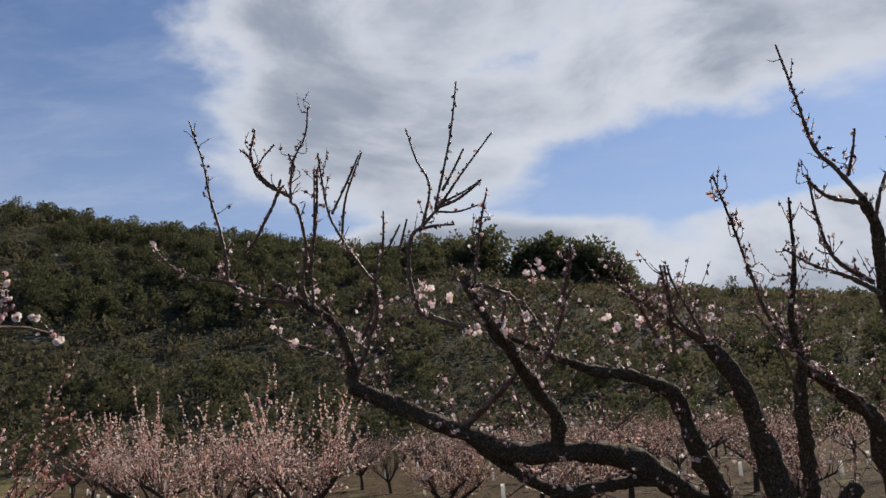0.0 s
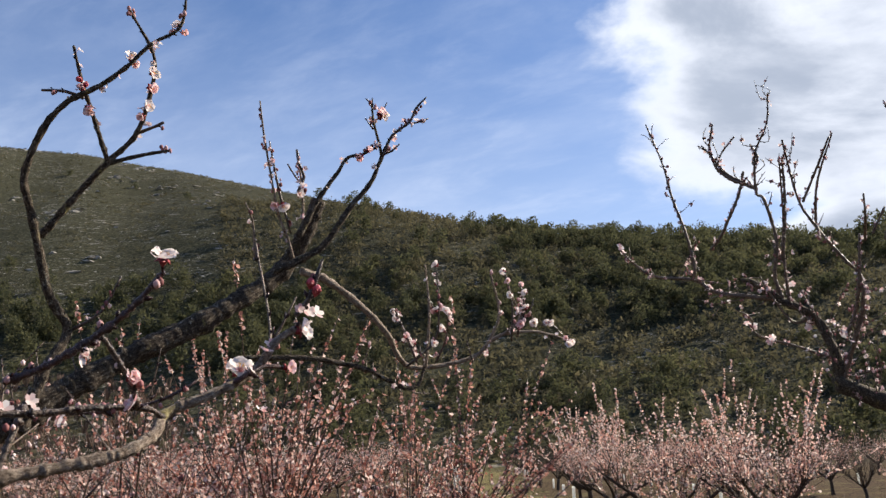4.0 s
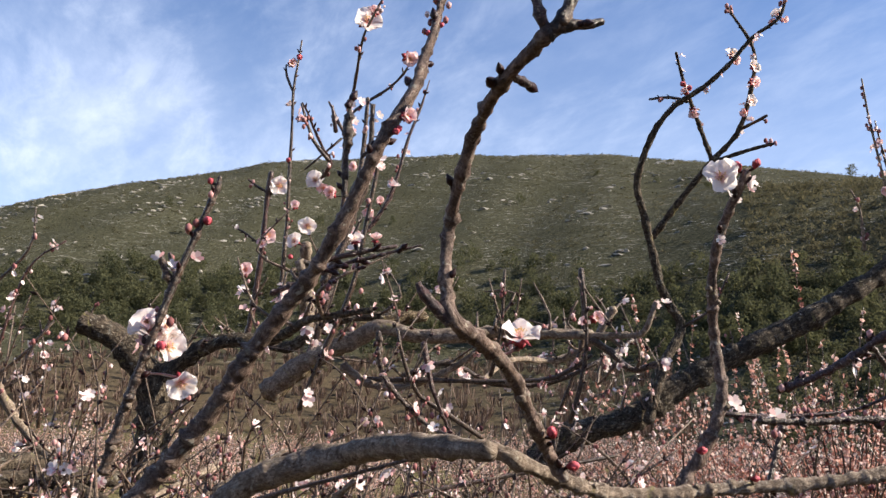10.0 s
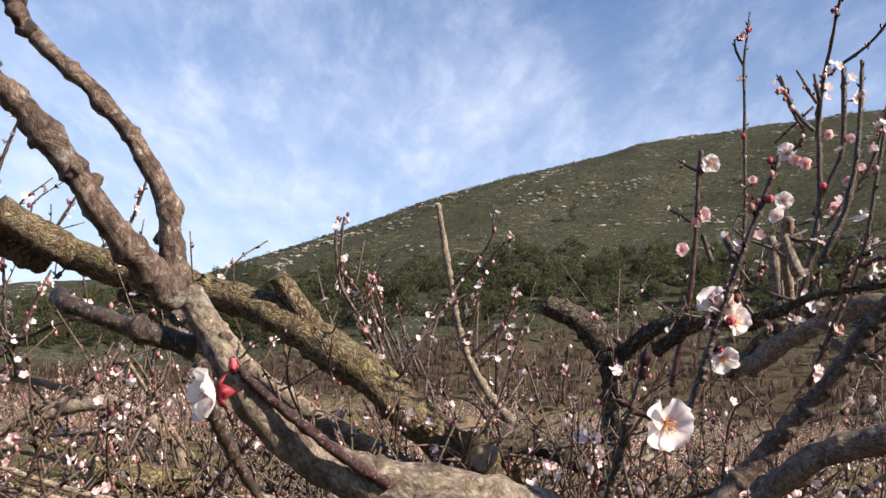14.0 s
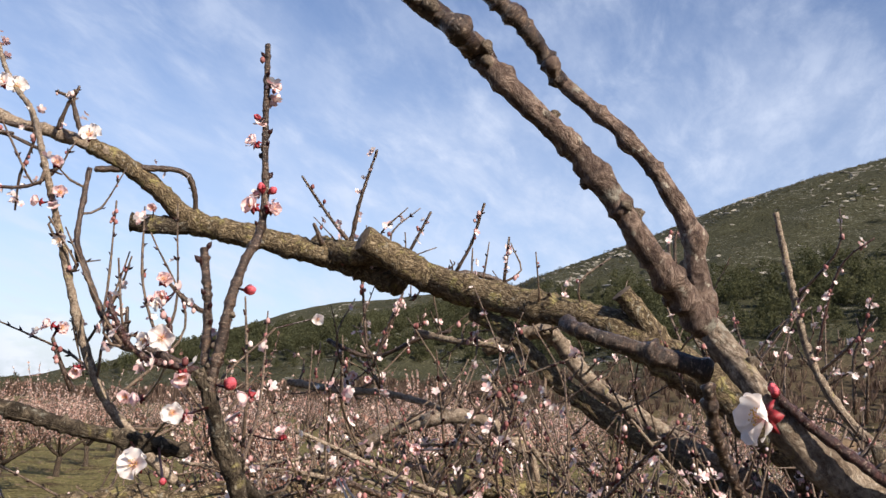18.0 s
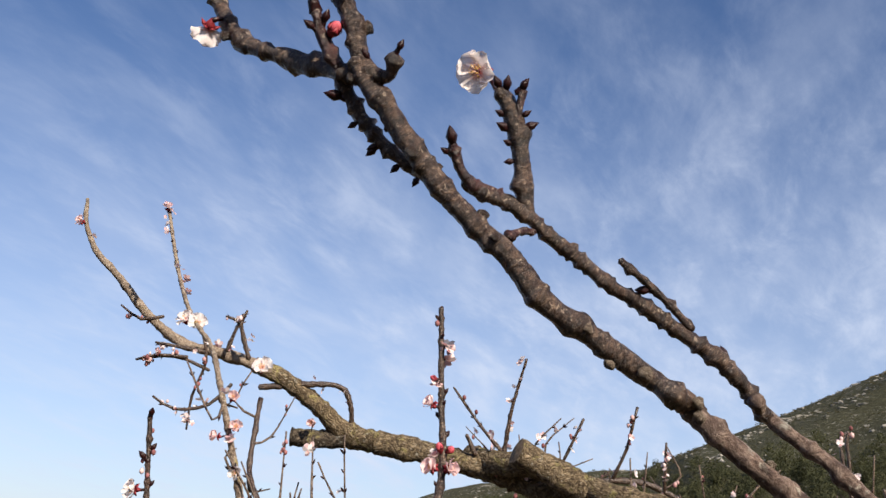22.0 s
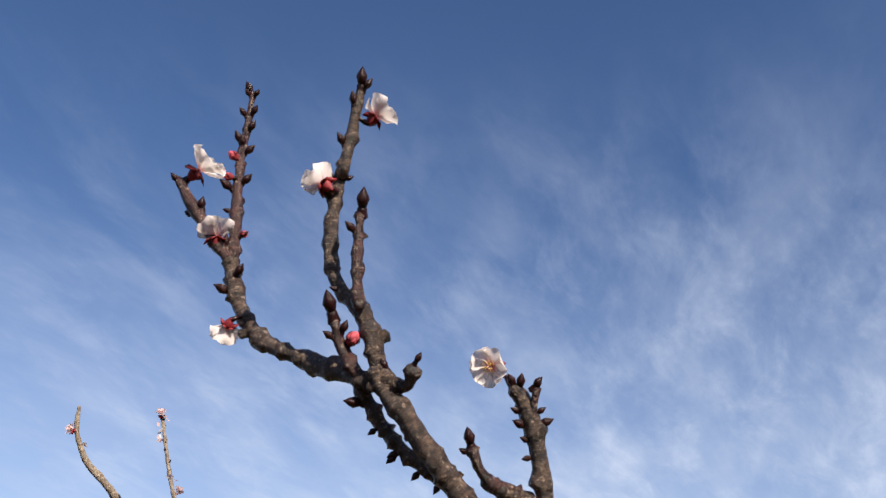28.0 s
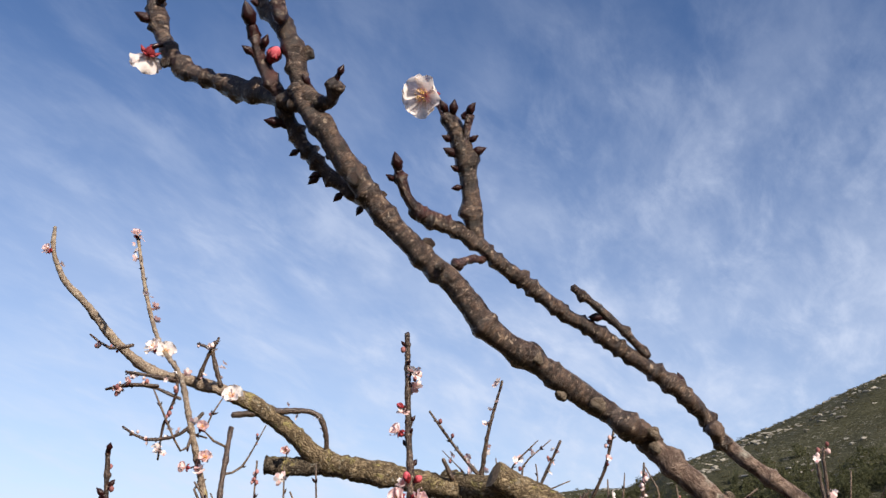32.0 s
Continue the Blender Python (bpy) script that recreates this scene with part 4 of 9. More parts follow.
def plant_orchard():
    rng = np.random.default_rng(42)
    gv, gf = guard_shell()
    first = new("tree_guard", None)
    child("sleeve", mesh_of("guard_sleeve", gv, gf, GUARD, False), first)
    v, f, u = tube(spline([(0, 0, -0.05, 0.009), (0.01, 0, 0.35, 0.008), (0.0, 0.015, 0.8, 0.004)], 0.1), 5, 0.05)
    child("stem", mesh_of("guard_stem", v, f, GREY_BARK, True, u), first)
    tagged(first, "white plastic guard round a young tree stem", "tree guard", "tree guards")
    taken = set()

    def place(ob, x, y, z, turn, size):
        m = Matrix.Translation((x, y, z)) @ Matrix.Rotation(turn, 4, "Z") @ Matrix.Diagonal((size, size, size, 1))
        if id(ob) in taken:
            c = copy_thing(ob, m)
            c.matrix_basis = m
        else:
            taken.add(id(ob))
            ob.matrix_basis = m

    for row in range(-17, 12):
        for k in range(-4, 20):
            off, run = row * 5.0 - 0.3 + rng.normal(0, 0.25), k * 4.6 + rng.normal(0, 0.4)
            pick, turn, size, tilt = rng.random(), rng.random() * 6.28, rng.uniform(0.85, 1.12), rng.normal(0, 0.03)
            x, y = ALONG * run + ACROSS * off
            r, az = math.hypot(x, y), math.degrees(math.atan2(-x, y))
            if r < 7.5 or not -42 < az < 142 or r > min(np.interp(az, FOOT_AZ, FOOT_R) - 6, 74):
                continue
            z = float(land_xy(x, y))
            left = az > 30
            if row == 0 and run > 13:                    # the lane of replanted stems
                kind = "guard"
            elif left:
                kind = "pink" if pick < 0.62 else ("light" if pick < 0.93 else "bare")
            elif row >= 1 and pick < 0.22:
                kind = "guard"
            elif az > 18:
                kind = "bare"
            elif az > 6:
                kind = "light" if r < 34 else ("bare" if pick < 0.6 else "pink")
            elif az > -1:
                kind = "bare" if pick < 0.8 else "pink"
            else:
                kind = "pink" if pick < 0.8 else "light"
            if row == 1 and 2 < run < 36 or row == 0 and 5 < run < 13 or not left and az < 9 and r < 15:
                continue
            if kind == "guard":
                for extra in ((0.0, 1.6) if row == 0 else (0.0,)):
                    gx, gy = np.array((x, y)) + ALONG * extra * 1.4
                    place(first, gx, gy, float(land_xy(gx, gy)), turn, rng.uniform(0.9, 1.1))
                continue
            if not left and row >= 1 and turn < 3.4:           # a replanted stem beside the old tree
                gx, gy = np.array((x, y)) + ALONG * 2.3
                place(first, gx, gy, float(land_xy(gx, gy)), turn, rng.uniform(0.9, 1.1))
            pool = {"pink": PINK_TREES if r < 22 else PINK_FAR, "light": LIGHT_TREES if r < 27 else LIGHT_FAR, "bare": BARE_TREES}[kind]
            place(pool[int(turn * 100) % len(pool)], x, y, z - 0.05, turn, size)
    for k, (az, r, size) in enumerate(((18.3, 31.0, 1.12), (16.4, 24.5, 1.06), (13.6, 19.0, 1.16), (7.4, 18.0, 1.12))):   # the first row beyond the lane
        x, y = -math.sin(radians(az)) * r, math.cos(radians(az)) * r
        place(LIGHT_TREES[(k + 1) % 3], x, y, float(land_xy(x, y)) - 0.05, 1.7 * k + 0.4, size)
    for ob in LIGHT_TREES + PINK_TREES + BARE_TREES + LIGHT_FAR + PINK_FAR:
        if id(ob) not in taken:
            for part in (*ob.children, ob):
                bpy.data.objects.remove(part)


plant_orchard()
near_bush = grow_tree(431, 4.0, 54, 46, ORCHARD_BARK, NEAR_PINK, 1.9, 1.0, 4, 0.35, 0.06)
near_bush.matrix_basis = Matrix.Translation((-4.85, 7.25, -0.05)) @ Matrix.Rotation(0.8, 4, "Z")
tagged(near_bush, "large apricot tree thick with pink blossom beside the lane", "fruit tree", "orchard trees")



def ground_cover():
    """Tufts of dry grass and lumps of soil between the rows."""
    rng = np.random.default_rng(64)
    n = 30000
    az, r = rng.uniform(-40, 140, n), 3.5 + 42 * rng.random(n) ** 1.5
    x, y = -np.sin(np.radians(az)) * r, np.cos(np.radians(az)) * r
    lane = np.exp(-((x * ACROSS[0] + y * ACROSS[1] - 2.2) / 2.0) ** 2) * (az > 10)
    patch = 0.5 + 0.5 * np.sin(x * 0.8 + 1.7 * np.sin(y * 0.6)) * np.sin(y * 0.9 + x * 0.3)
    ok = rng.random(n) < np.maximum(np.clip((az - 36) / 25, 0.30, 0.75) * (0.3 + 0.7 * patch), lane)
    x, y = x[ok], y[ok]
    at = np.repeat(np.stack([x, y, land_xy(x, y) - 0.01], 1), 4, 0) + rng.normal(0, 0.05, (len(x) * 4, 3)) * (1, 1, 0)
    m = len(at)
    a = rng.random(m) * 6.283
    w = np.stack([np.cos(a), np.sin(a), np.zeros(m)], 1) * rng.uniform(0.005, 0.013, (m, 1))
    tip = np.concatenate([rng.normal(0, 0.05, (m, 2)), rng.uniform(0.02, 0.10, (m, 1))], 1)
    v = np.stack([at - w, at + w, at + tip], 1).reshape(-1, 3)
    grass = new("dry_grass", mesh_of("dry_grass", v.tolist(), np.arange(m * 3).reshape(-1, 3).tolist(), GRASS, False))
    tagged(grass, "tufts of dry yellow-green grass between the orchard rows", "grass", kind="stuff")
    n = 5000
    az, r = rng.uniform(-40, 130, n), 4 + 34 * rng.random(n) ** 1.3
    x, y = -np.sin(np.radians(az)) * r, np.cos(np.radians(az)) * r
    p = np.stack([x, y, land_xy(x, y)], 1)
    lumps = new("soil_clods", stone_mesh("soil_clods", p, rng.uniform(0.015, 0.065, n) * np.where(rng.random(n) < 0.1, 1.7, 1.0), CLOD, 65))
    tagged(lumps, "crumbly brown lumps of tilled soil under the trees", "soil", kind="stuff")


ground_cover()

# ---- the two near apricot trees ----
apricot = tagged(new("apricot_tree", None), "old pruned apricot tree with lichened limbs and first blossom", "apricot tree")
neighbour = tagged(new("apricot_tree", None), "old pruned apricot tree with dark bare limbs and few flowers", "apricot tree")
TWIGS = []
SEED = [1000]
# places of the fuller flower clusters on the neighbouring tree
CLUSTERS = [(0.28, 5.25, 2.76), (0.33, 5.21, 2.69), (0.23, 5.25, 2.73), (0.31, 5.24, 2.79), (0.86, 5.02, 2.79), (0.91, 5.02, 2.83), (0.88, 5.03, 2.76), (0.69, 4.98, 2.53), (0.72, 5.09, 2.50), (0.67, 4.97, 2.55), (0.52, 5.09, 2.51), (0.57, 5.09, 2.52), (0.84, 5.06, 2.58), (1.01, 4.90, 2.61), (1.33, 5.15, 2.49), (1.25, 5.12, 2.54), (1.44, 5.17, 2.52), (1.55, 5.21, 2.42), (1.82, 5.18, 2.40), (1.69, 5.24, 2.37), (0.43, 4.94, 2.67), (-0.34, 5.43, 2.85), (-0.27, 5.47, 2.62), (-0.10, 5.47, 2.56), (1.68, 5.48, 2.12), (-0.55, 5.42, 2.63), (-0.47, 5.46, 2.55), (-1.24, 5.38, 3.14)]


def limb(tree, name, points, cut=0, bark=None, store=None):
    """A limb or twig of a tree through x, y, z and radius."""
    SEED[0] += 1
    rng = np.random.default_rng(SEED[0])
    r0, r1 = points[0][3], points[-1][3]
    thick = max(r0, r1)
    far = tree is neighbour
    if cut == 2:
        points = points[::-1]
    near = min(math.dist(p[:3], (0.05, 0.0, 1.98)) for p in points) < 1.1
    rows = spline(points, max(0.0018 if near else (0.025 if thick < 0.005 else 0.008), min(0.05, thick * (0.45 if far else 0.28))))
    sides = 14 if thick > 0.018 else (10 if not far else 7)
    thin = thick < 0.0085
    v, f, u = tube(rows, sides, (0.20 if far else 0.11 if thick > 0.019 else 0.14) if not thin else 0.10, ((0.36 if thick < 0.0036 else 0.27) + (0.10 if near and not far and thick < 0.0048 else 0)) if thin else 0.16, (0.013 if thick < 0.0036 else 0.026) if thin else 0.05, SEED[0], not cut)
    young = SHOOT_BARK if thick < 0.0042 and SEED[0] % 2 else TWIG_BARK
    mat = (DARK_BARK if thick > 0.022 else FINE_BARK) if far else (OLD_BARK if thick > 0.019 else (GREY_BARK if thick > 0.0074 else young))
    TWIGS.append((tree, rows, thick))
    if store is not None:
        o = len(store[0])
        store[0].extend(v), store[2].extend(u)
        store[1].extend(tuple(q + o for q in fc) for fc in f)
        return rows
    me = mesh_of(name, v, f, [bark or mat, CUT_WOOD], True, u)
    if cut:
        for p in list(me.polygons)[-sides:]:
            p.material_index = 1
            p.use_smooth = False
    child(name, me, tree)
    return rows


limb(neighbour, "limb", [(2.194, 6.058, 1.236, 0.0829), (1.950, 5.965, 1.441, 0.0775), (1.708, 5.877, 1.625, 0.0722), (1.465, 5.780, 1.774, 0.0669), (1.256, 5.701, 1.837, 0.0617), (1.001, 5.632, 1.853, 0.0565), (0.724, 5.631, 1.876, 0.0522), (0.455, 5.607, 2.005, 0.0478), (0.216, 5.587, 2.109, 0.0434), (-0.158, 5.551, 2.297, 0.0391)])
limb(neighbour, "limb", [(-0.158, 5.551, 2.297, 0.0287), (-0.150, 5.525, 2.418, 0.0265), (-0.176, 5.500, 2.531, 0.0243), (-0.240, 5.473, 2.663, 0.0222), (-0.397, 5.452, 2.768, 0.0200), (-0.521, 5.431, 2.872, 0.0178), (-0.576, 5.427, 2.891, 0.0157)])
limb(neighbour, "limb", [(0.455, 5.607, 2.005, 0.0313), (0.627, 5.670, 1.860, 0.0324), (0.851, 5.736, 1.700, 0.0334), (1.049, 5.786, 1.615, 0.0346), (1.391, 5.808, 1.648, 0.0357), (1.617, 5.839, 1.649, 0.0368), (1.836, 5.902, 1.501, 0.0379)])
limb(neighbour, "twig", [(-0.397, 5.452, 2.768, 0.0130), (-0.719, 5.441, 2.836, 0.0114), (-0.845, 5.424, 2.923, 0.0099), (-1.070, 5.417, 2.969, 0.0083), (-1.195, 5.396, 3.072, 0.0068), (-1.255, 5.380, 3.149, 0.0052)])
limb(neighbour, "twig", [(-0.845, 5.424, 2.923, 0.0104), (-0.832, 5.403, 3.018, 0.0091), (-0.860, 5.361, 3.211, 0.0078), (-0.907, 5.320, 3.406, 0.0065), (-0.934, 5.278, 3.599, 0.0052), (-1.001, 5.226, 3.842, 0.0039)])
limb(neighbour, "twig", [(-0.381, 5.452, 2.767, 0.0118), (-0.403, 5.410, 2.894, 0.0106), (-0.367, 5.354, 3.079, 0.0094), (-0.400, 5.292, 3.300, 0.0083), (-0.433, 5.268, 3.346, 0.0072), (-0.409, 5.210, 3.545, 0.0061), (-0.327, 5.162, 3.692, 0.0050), (-0.300, 5.114, 3.842, 0.0038)])
limb(neighbour, "twig", [(-0.441, 5.320, 3.377, 0.0091), (-0.582, 5.299, 3.482, 0.0072), (-0.656, 5.275, 3.598, 0.0053), (-0.701, 5.261, 3.664, 0.0034)])
limb(neighbour, "twig", [(-0.349, 5.455, 2.749, 0.0091), (-0.344, 5.403, 2.988, 0.0074), (-0.318, 5.354, 3.210, 0.0057), (-0.298, 5.285, 3.528, 0.0039)])
limb(neighbour, "twig", [(-0.138, 5.549, 2.306, 0.0130), (-0.033, 5.479, 2.553, 0.0119), (0.020, 5.430, 2.707, 0.0107), (0.019, 5.385, 2.847, 0.0096), (-0.039, 5.354, 2.927, 0.0085), (-0.155, 5.300, 3.114, 0.0074), (-0.224, 5.252, 3.272, 0.0062), (-0.261, 5.170, 3.583, 0.0051)])
limb(neighbour, "twig", [(-0.162, 5.370, 3.130, 0.0078), (-0.121, 5.272, 3.344, 0.0058), (-0.012, 5.169, 3.574, 0.0038)])
limb(neighbour, "twig", [(0.270, 5.267, 2.636, 0.0150), (0.236, 5.240, 2.761, 0.0135), (0.219, 5.214, 2.884, 0.0120), (0.243, 5.174, 3.067, 0.0106), (0.309, 5.160, 3.124, 0.0090), (0.449, 5.128, 3.263, 0.0075)])
limb(neighbour, "twig", [(0.309, 5.160, 3.124, 0.0075), (0.359, 5.113, 3.336, 0.0062), (0.291, 5.080, 3.493, 0.0050), (0.247, 5.045, 3.655, 0.0038)])
limb(neighbour, "twig", [(0.383, 5.140, 3.211, 0.0075), (0.443, 5.093, 3.422, 0.0062), (0.497, 5.047, 3.634, 0.0050), (0.541, 4.990, 3.892, 0.0038)])
limb(neighbour, "twig", [(0.433, 5.130, 3.254, 0.0075), (0.535, 5.100, 3.386, 0.0056), (0.721, 5.050, 3.605, 0.0038)])
limb(neighbour, "twig", [(0.416, 5.133, 3.240, 0.0062), (0.545, 5.120, 3.294, 0.0050), (0.649, 5.105, 3.355, 0.0038)])
limb(neighbour, "twig", [(0.398, 5.143, 3.195, 0.0062), (0.507, 5.143, 3.189, 0.0050), (0.635, 5.135, 3.221, 0.0038)])
limb(neighbour, "twig", [(0.524, 5.081, 2.534, 0.0144), (0.407, 5.141, 2.579, 0.0138), (0.317, 5.201, 2.624, 0.0132), (0.271, 5.264, 2.651, 0.0126)])
limb(neighbour, "limb", [(1.001, 5.632, 1.853, 0.0391), (1.005, 5.492, 2.026, 0.0369), (0.886, 5.354, 2.200, 0.0347), (0.805, 5.230, 2.304, 0.0326), (0.728, 5.103, 2.418, 0.0306), (0.657, 4.988, 2.484, 0.0286), (0.585, 4.960, 2.618, 0.0272), (0.512, 4.926, 2.775, 0.0258)])
limb(neighbour, "twig", [(0.616, 4.975, 2.544, 0.0118), (0.568, 4.938, 2.720, 0.0100), (0.580, 4.906, 2.863, 0.0082), (0.611, 4.869, 3.034, 0.0065), (0.643, 4.837, 3.176, 0.0047)])
limb(neighbour, "twig", [(0.665, 4.988, 2.484, 0.0094), (0.712, 4.956, 2.625, 0.0079), (0.635, 4.938, 2.716, 0.0065), (0.490, 4.931, 2.753, 0.0050), (0.452, 4.913, 2.842, 0.0035)])
limb(neighbour, "limb", [(2.194, 6.058, 1.236, 0.0662), (1.992, 5.843, 1.528, 0.0585), (1.814, 5.632, 1.803, 0.0510), (1.716, 5.519, 2.062, 0.0447), (1.627, 5.440, 2.159, 0.0386), (1.429, 5.366, 2.245, 0.0325), (1.231, 5.304, 2.274, 0.0266), (1.040, 5.234, 2.336, 0.0208), (0.884, 5.163, 2.406, 0.0151), (0.716, 5.091, 2.478, 0.0096)])
limb(neighbour, "twig", [(0.906, 5.019, 2.325, 0.0094), (0.987, 4.942, 2.517, 0.0074), (1.023, 4.866, 2.709, 0.0054), (1.061, 4.784, 2.926, 0.0034)])
limb(neighbour, "twig", [(0.978, 5.119, 2.329, 0.0096), (0.886, 5.075, 2.541, 0.0076), (0.818, 5.049, 2.663, 0.0056), (0.838, 5.030, 2.750, 0.0036)])
limb(neighbour, "twig", [(0.471, 5.604, 2.013, 0.0209), (0.572, 5.516, 2.101, 0.0180), (0.703, 5.421, 2.215, 0.0152), (0.782, 5.334, 2.298, 0.0126)])
limb(neighbour, "limb", [(2.317, 5.625, 1.336, 0.0716), (2.150, 5.478, 1.784, 0.0620), (2.055, 5.367, 2.067, 0.0526), (1.954, 5.283, 2.222, 0.0434), (1.810, 5.197, 2.393, 0.0344)])
limb(neighbour, "twig", [(1.985, 5.337, 2.209, 0.0150), (1.764, 5.244, 2.416, 0.0124), (1.514, 5.158, 2.591, 0.0098), (1.328, 5.079, 2.729, 0.0073), (1.280, 5.004, 2.840, 0.0048)])
limb(neighbour, "twig", [(1.810, 5.197, 2.393, 0.0122), (1.636, 5.118, 2.531, 0.0085), (1.578, 5.011, 2.793, 0.0048)])
limb(neighbour, "twig", [(1.864, 5.220, 2.284, 0.0098), (1.732, 5.134, 2.528, 0.0082), (1.627, 5.063, 2.707, 0.0065), (1.593, 5.011, 2.792, 0.0048)])
limb(neighbour, "limb", [(2.512, 5.834, 1.304, 0.0478), (2.463, 5.684, 1.763, 0.0404), (2.422, 5.563, 2.085, 0.0330), (2.420, 5.471, 2.272, 0.0258), (2.357, 5.366, 2.522, 0.0187), (2.370, 5.256, 2.793, 0.0118), (2.341, 5.127, 3.153, 0.0050)])
limb(neighbour, "twig", [(2.420, 5.428, 2.237, 0.0128), (2.192, 5.267, 2.518, 0.0106), (2.076, 5.122, 2.722, 0.0086), (1.964, 4.972, 2.946, 0.0066), (1.830, 4.812, 3.218, 0.0047)])
limb(neighbour, "limb", [(3.137, 6.014, 1.381, 0.0552), (2.983, 5.863, 1.729, 0.0504), (2.907, 5.743, 1.932, 0.0456), (2.635, 5.625, 2.141, 0.0410), (2.477, 5.532, 2.226, 0.0365)])
limb(neighbour, "limb", [(3.194, 5.707, 1.848, 0.0426), (3.021, 5.518, 2.371, 0.0380), (2.911, 5.375, 2.685, 0.0336), (2.858, 5.240, 2.955, 0.0293), (2.747, 5.127, 3.128, 0.0250)])
limb(neighbour, "twig", [(2.747, 5.127, 3.128, 0.0150), (2.604, 5.069, 3.283, 0.0125), (2.476, 5.019, 3.404, 0.0099), (2.388, 4.943, 3.643, 0.0074), (2.279, 4.854, 3.941, 0.0049)])
limb(neighbour, "twig", [(2.677, 5.100, 3.255, 0.0100), (2.685, 5.026, 3.361, 0.0074), (2.681, 4.951, 3.472, 0.0049)])
limb(neighbour, "twig", [(2.761, 5.133, 3.097, 0.0150), (2.560, 5.095, 3.131, 0.0116), (2.456, 5.049, 3.188, 0.0082), (2.399, 5.004, 3.243, 0.0049)])
limb(neighbour, "twig", [(2.831, 5.325, 2.681, 0.0154), (2.616, 5.266, 2.812, 0.0118), (2.518, 5.193, 2.997, 0.0084), (2.452, 5.100, 3.269, 0.0050)])
limb(neighbour, "twig", [(2.812, 5.153, 3.002, 0.0126), (2.835, 5.065, 3.170, 0.0087), (2.916, 4.965, 3.391, 0.0049)])
limb(neighbour, "twig", [(2.875, 5.339, 2.616, 0.0154), (2.674, 5.286, 2.716, 0.0118), (2.473, 5.240, 2.784, 0.0084), (2.293, 5.187, 2.880, 0.0050)])
limb(neighbour, "twig", [(2.883, 5.692, 1.932, 0.0106), (2.713, 5.590, 2.101, 0.0087), (2.494, 5.501, 2.206, 0.0069), (2.262, 5.366, 2.528, 0.0051)])
limb(neighbour, "twig", [(2.379, 5.462, 2.083, 0.0077), (2.282, 5.407, 2.339, 0.0064), (2.166, 5.366, 2.534, 0.0051), (2.070, 5.366, 2.540, 0.0038)])
limb(neighbour, "twig", [(1.019, 5.625, 1.884, 0.0078), (0.913, 5.653, 1.763, 0.0058), (0.708, 5.688, 1.616, 0.0039)])
limb(neighbour, "twig", [(-0.240, 5.473, 2.663, 0.0078), (-0.335, 5.446, 2.633, 0.0065), (-0.419, 5.386, 2.760, 0.0051), (-0.470, 5.325, 2.883, 0.0038)])
limb(neighbour, "twig", [(-0.182, 5.521, 2.436, 0.0078), (-0.344, 5.482, 2.507, 0.0067), (-0.530, 5.443, 2.579, 0.0055), (-0.552, 5.398, 2.672, 0.0044), (-0.624, 5.363, 2.720, 0.0034)])
limb(neighbour, "twig", [(1.631, 5.455, 2.160, 0.0077), (1.466, 5.475, 2.076, 0.0062), (1.298, 5.502, 1.961, 0.0048), (1.246, 5.462, 2.152, 0.0034)])
limb(apricot, "limb", [(-1.961, 1.557, 1.917, 0.0353), (-1.904, 1.650, 2.004, 0.0340), (-1.829, 1.796, 2.059, 0.0330), (-1.777, 1.909, 2.147, 0.0317), (-1.693, 2.046, 2.247, 0.0304), (-1.605, 2.192, 2.337, 0.0290), (-1.536, 2.319, 2.430, 0.0274), (-1.473, 2.438, 2.531, 0.0258), (-1.412, 2.461, 2.631, 0.0234), (-1.357, 2.472, 2.750, 0.0211)], cut=1, bark=DARK_BARK)
limb(apricot, "limb", [(-1.279, 2.165, 2.460, 0.0100), (-1.231, 2.214, 2.497, 0.0095), (-1.184, 2.259, 2.542, 0.0084), (-1.125, 2.297, 2.647, 0.0073), (-1.080, 2.330, 2.719, 0.0062), (-1.049, 2.344, 2.796, 0.0051)], bark=DARK_BARK)
limb(apricot, "twig", [(-1.050, 2.345, 2.794, 0.0045), (-1.049, 2.330, 2.828, 0.0039), (-1.050, 2.305, 2.880, 0.0034), (-1.047, 2.292, 2.914, 0.0028), (-1.041, 2.282, 2.950, 0.0017)], bark=DARK_BARK)
limb(apricot, "limb", [(-1.224, 2.194, 2.558, 0.0100), (-1.179, 2.217, 2.656, 0.0073), (-1.132, 2.248, 2.740, 0.0050), (-1.112, 2.263, 2.780, 0.0045), (-1.080, 2.301, 2.799, 0.0034), (-1.051, 2.332, 2.826, 0.0028)], bark=DARK_BARK)
limb(apricot, "twig", [(-1.412, 2.419, 2.553, 0.0044), (-1.414, 2.394, 2.615, 0.0037), (-1.424, 2.356, 2.686, 0.0037), (-1.423, 2.314, 2.804, 0.0031), (-1.420, 2.274, 2.923, 0.0025), (-1.415, 2.248, 3.011, 0.0019)], bark=GREY_BARK)
limb(apricot, "twig", [(-1.377, 2.414, 2.633, 0.0044), (-1.361, 2.393, 2.731, 0.0037), (-1.354, 2.368, 2.813, 0.0031), (-1.353, 2.354, 2.843, 0.0025), (-1.350, 2.342, 2.874, 0.0019)], bark=GREY_BARK)
limb(apricot, "twig", [(-1.494, 2.338, 2.552, 0.0038), (-1.487, 2.322, 2.618, 0.0031), (-1.483, 2.308, 2.669, 0.0031), (-1.490, 2.282, 2.717, 0.0019)], bark=GREY_BARK)
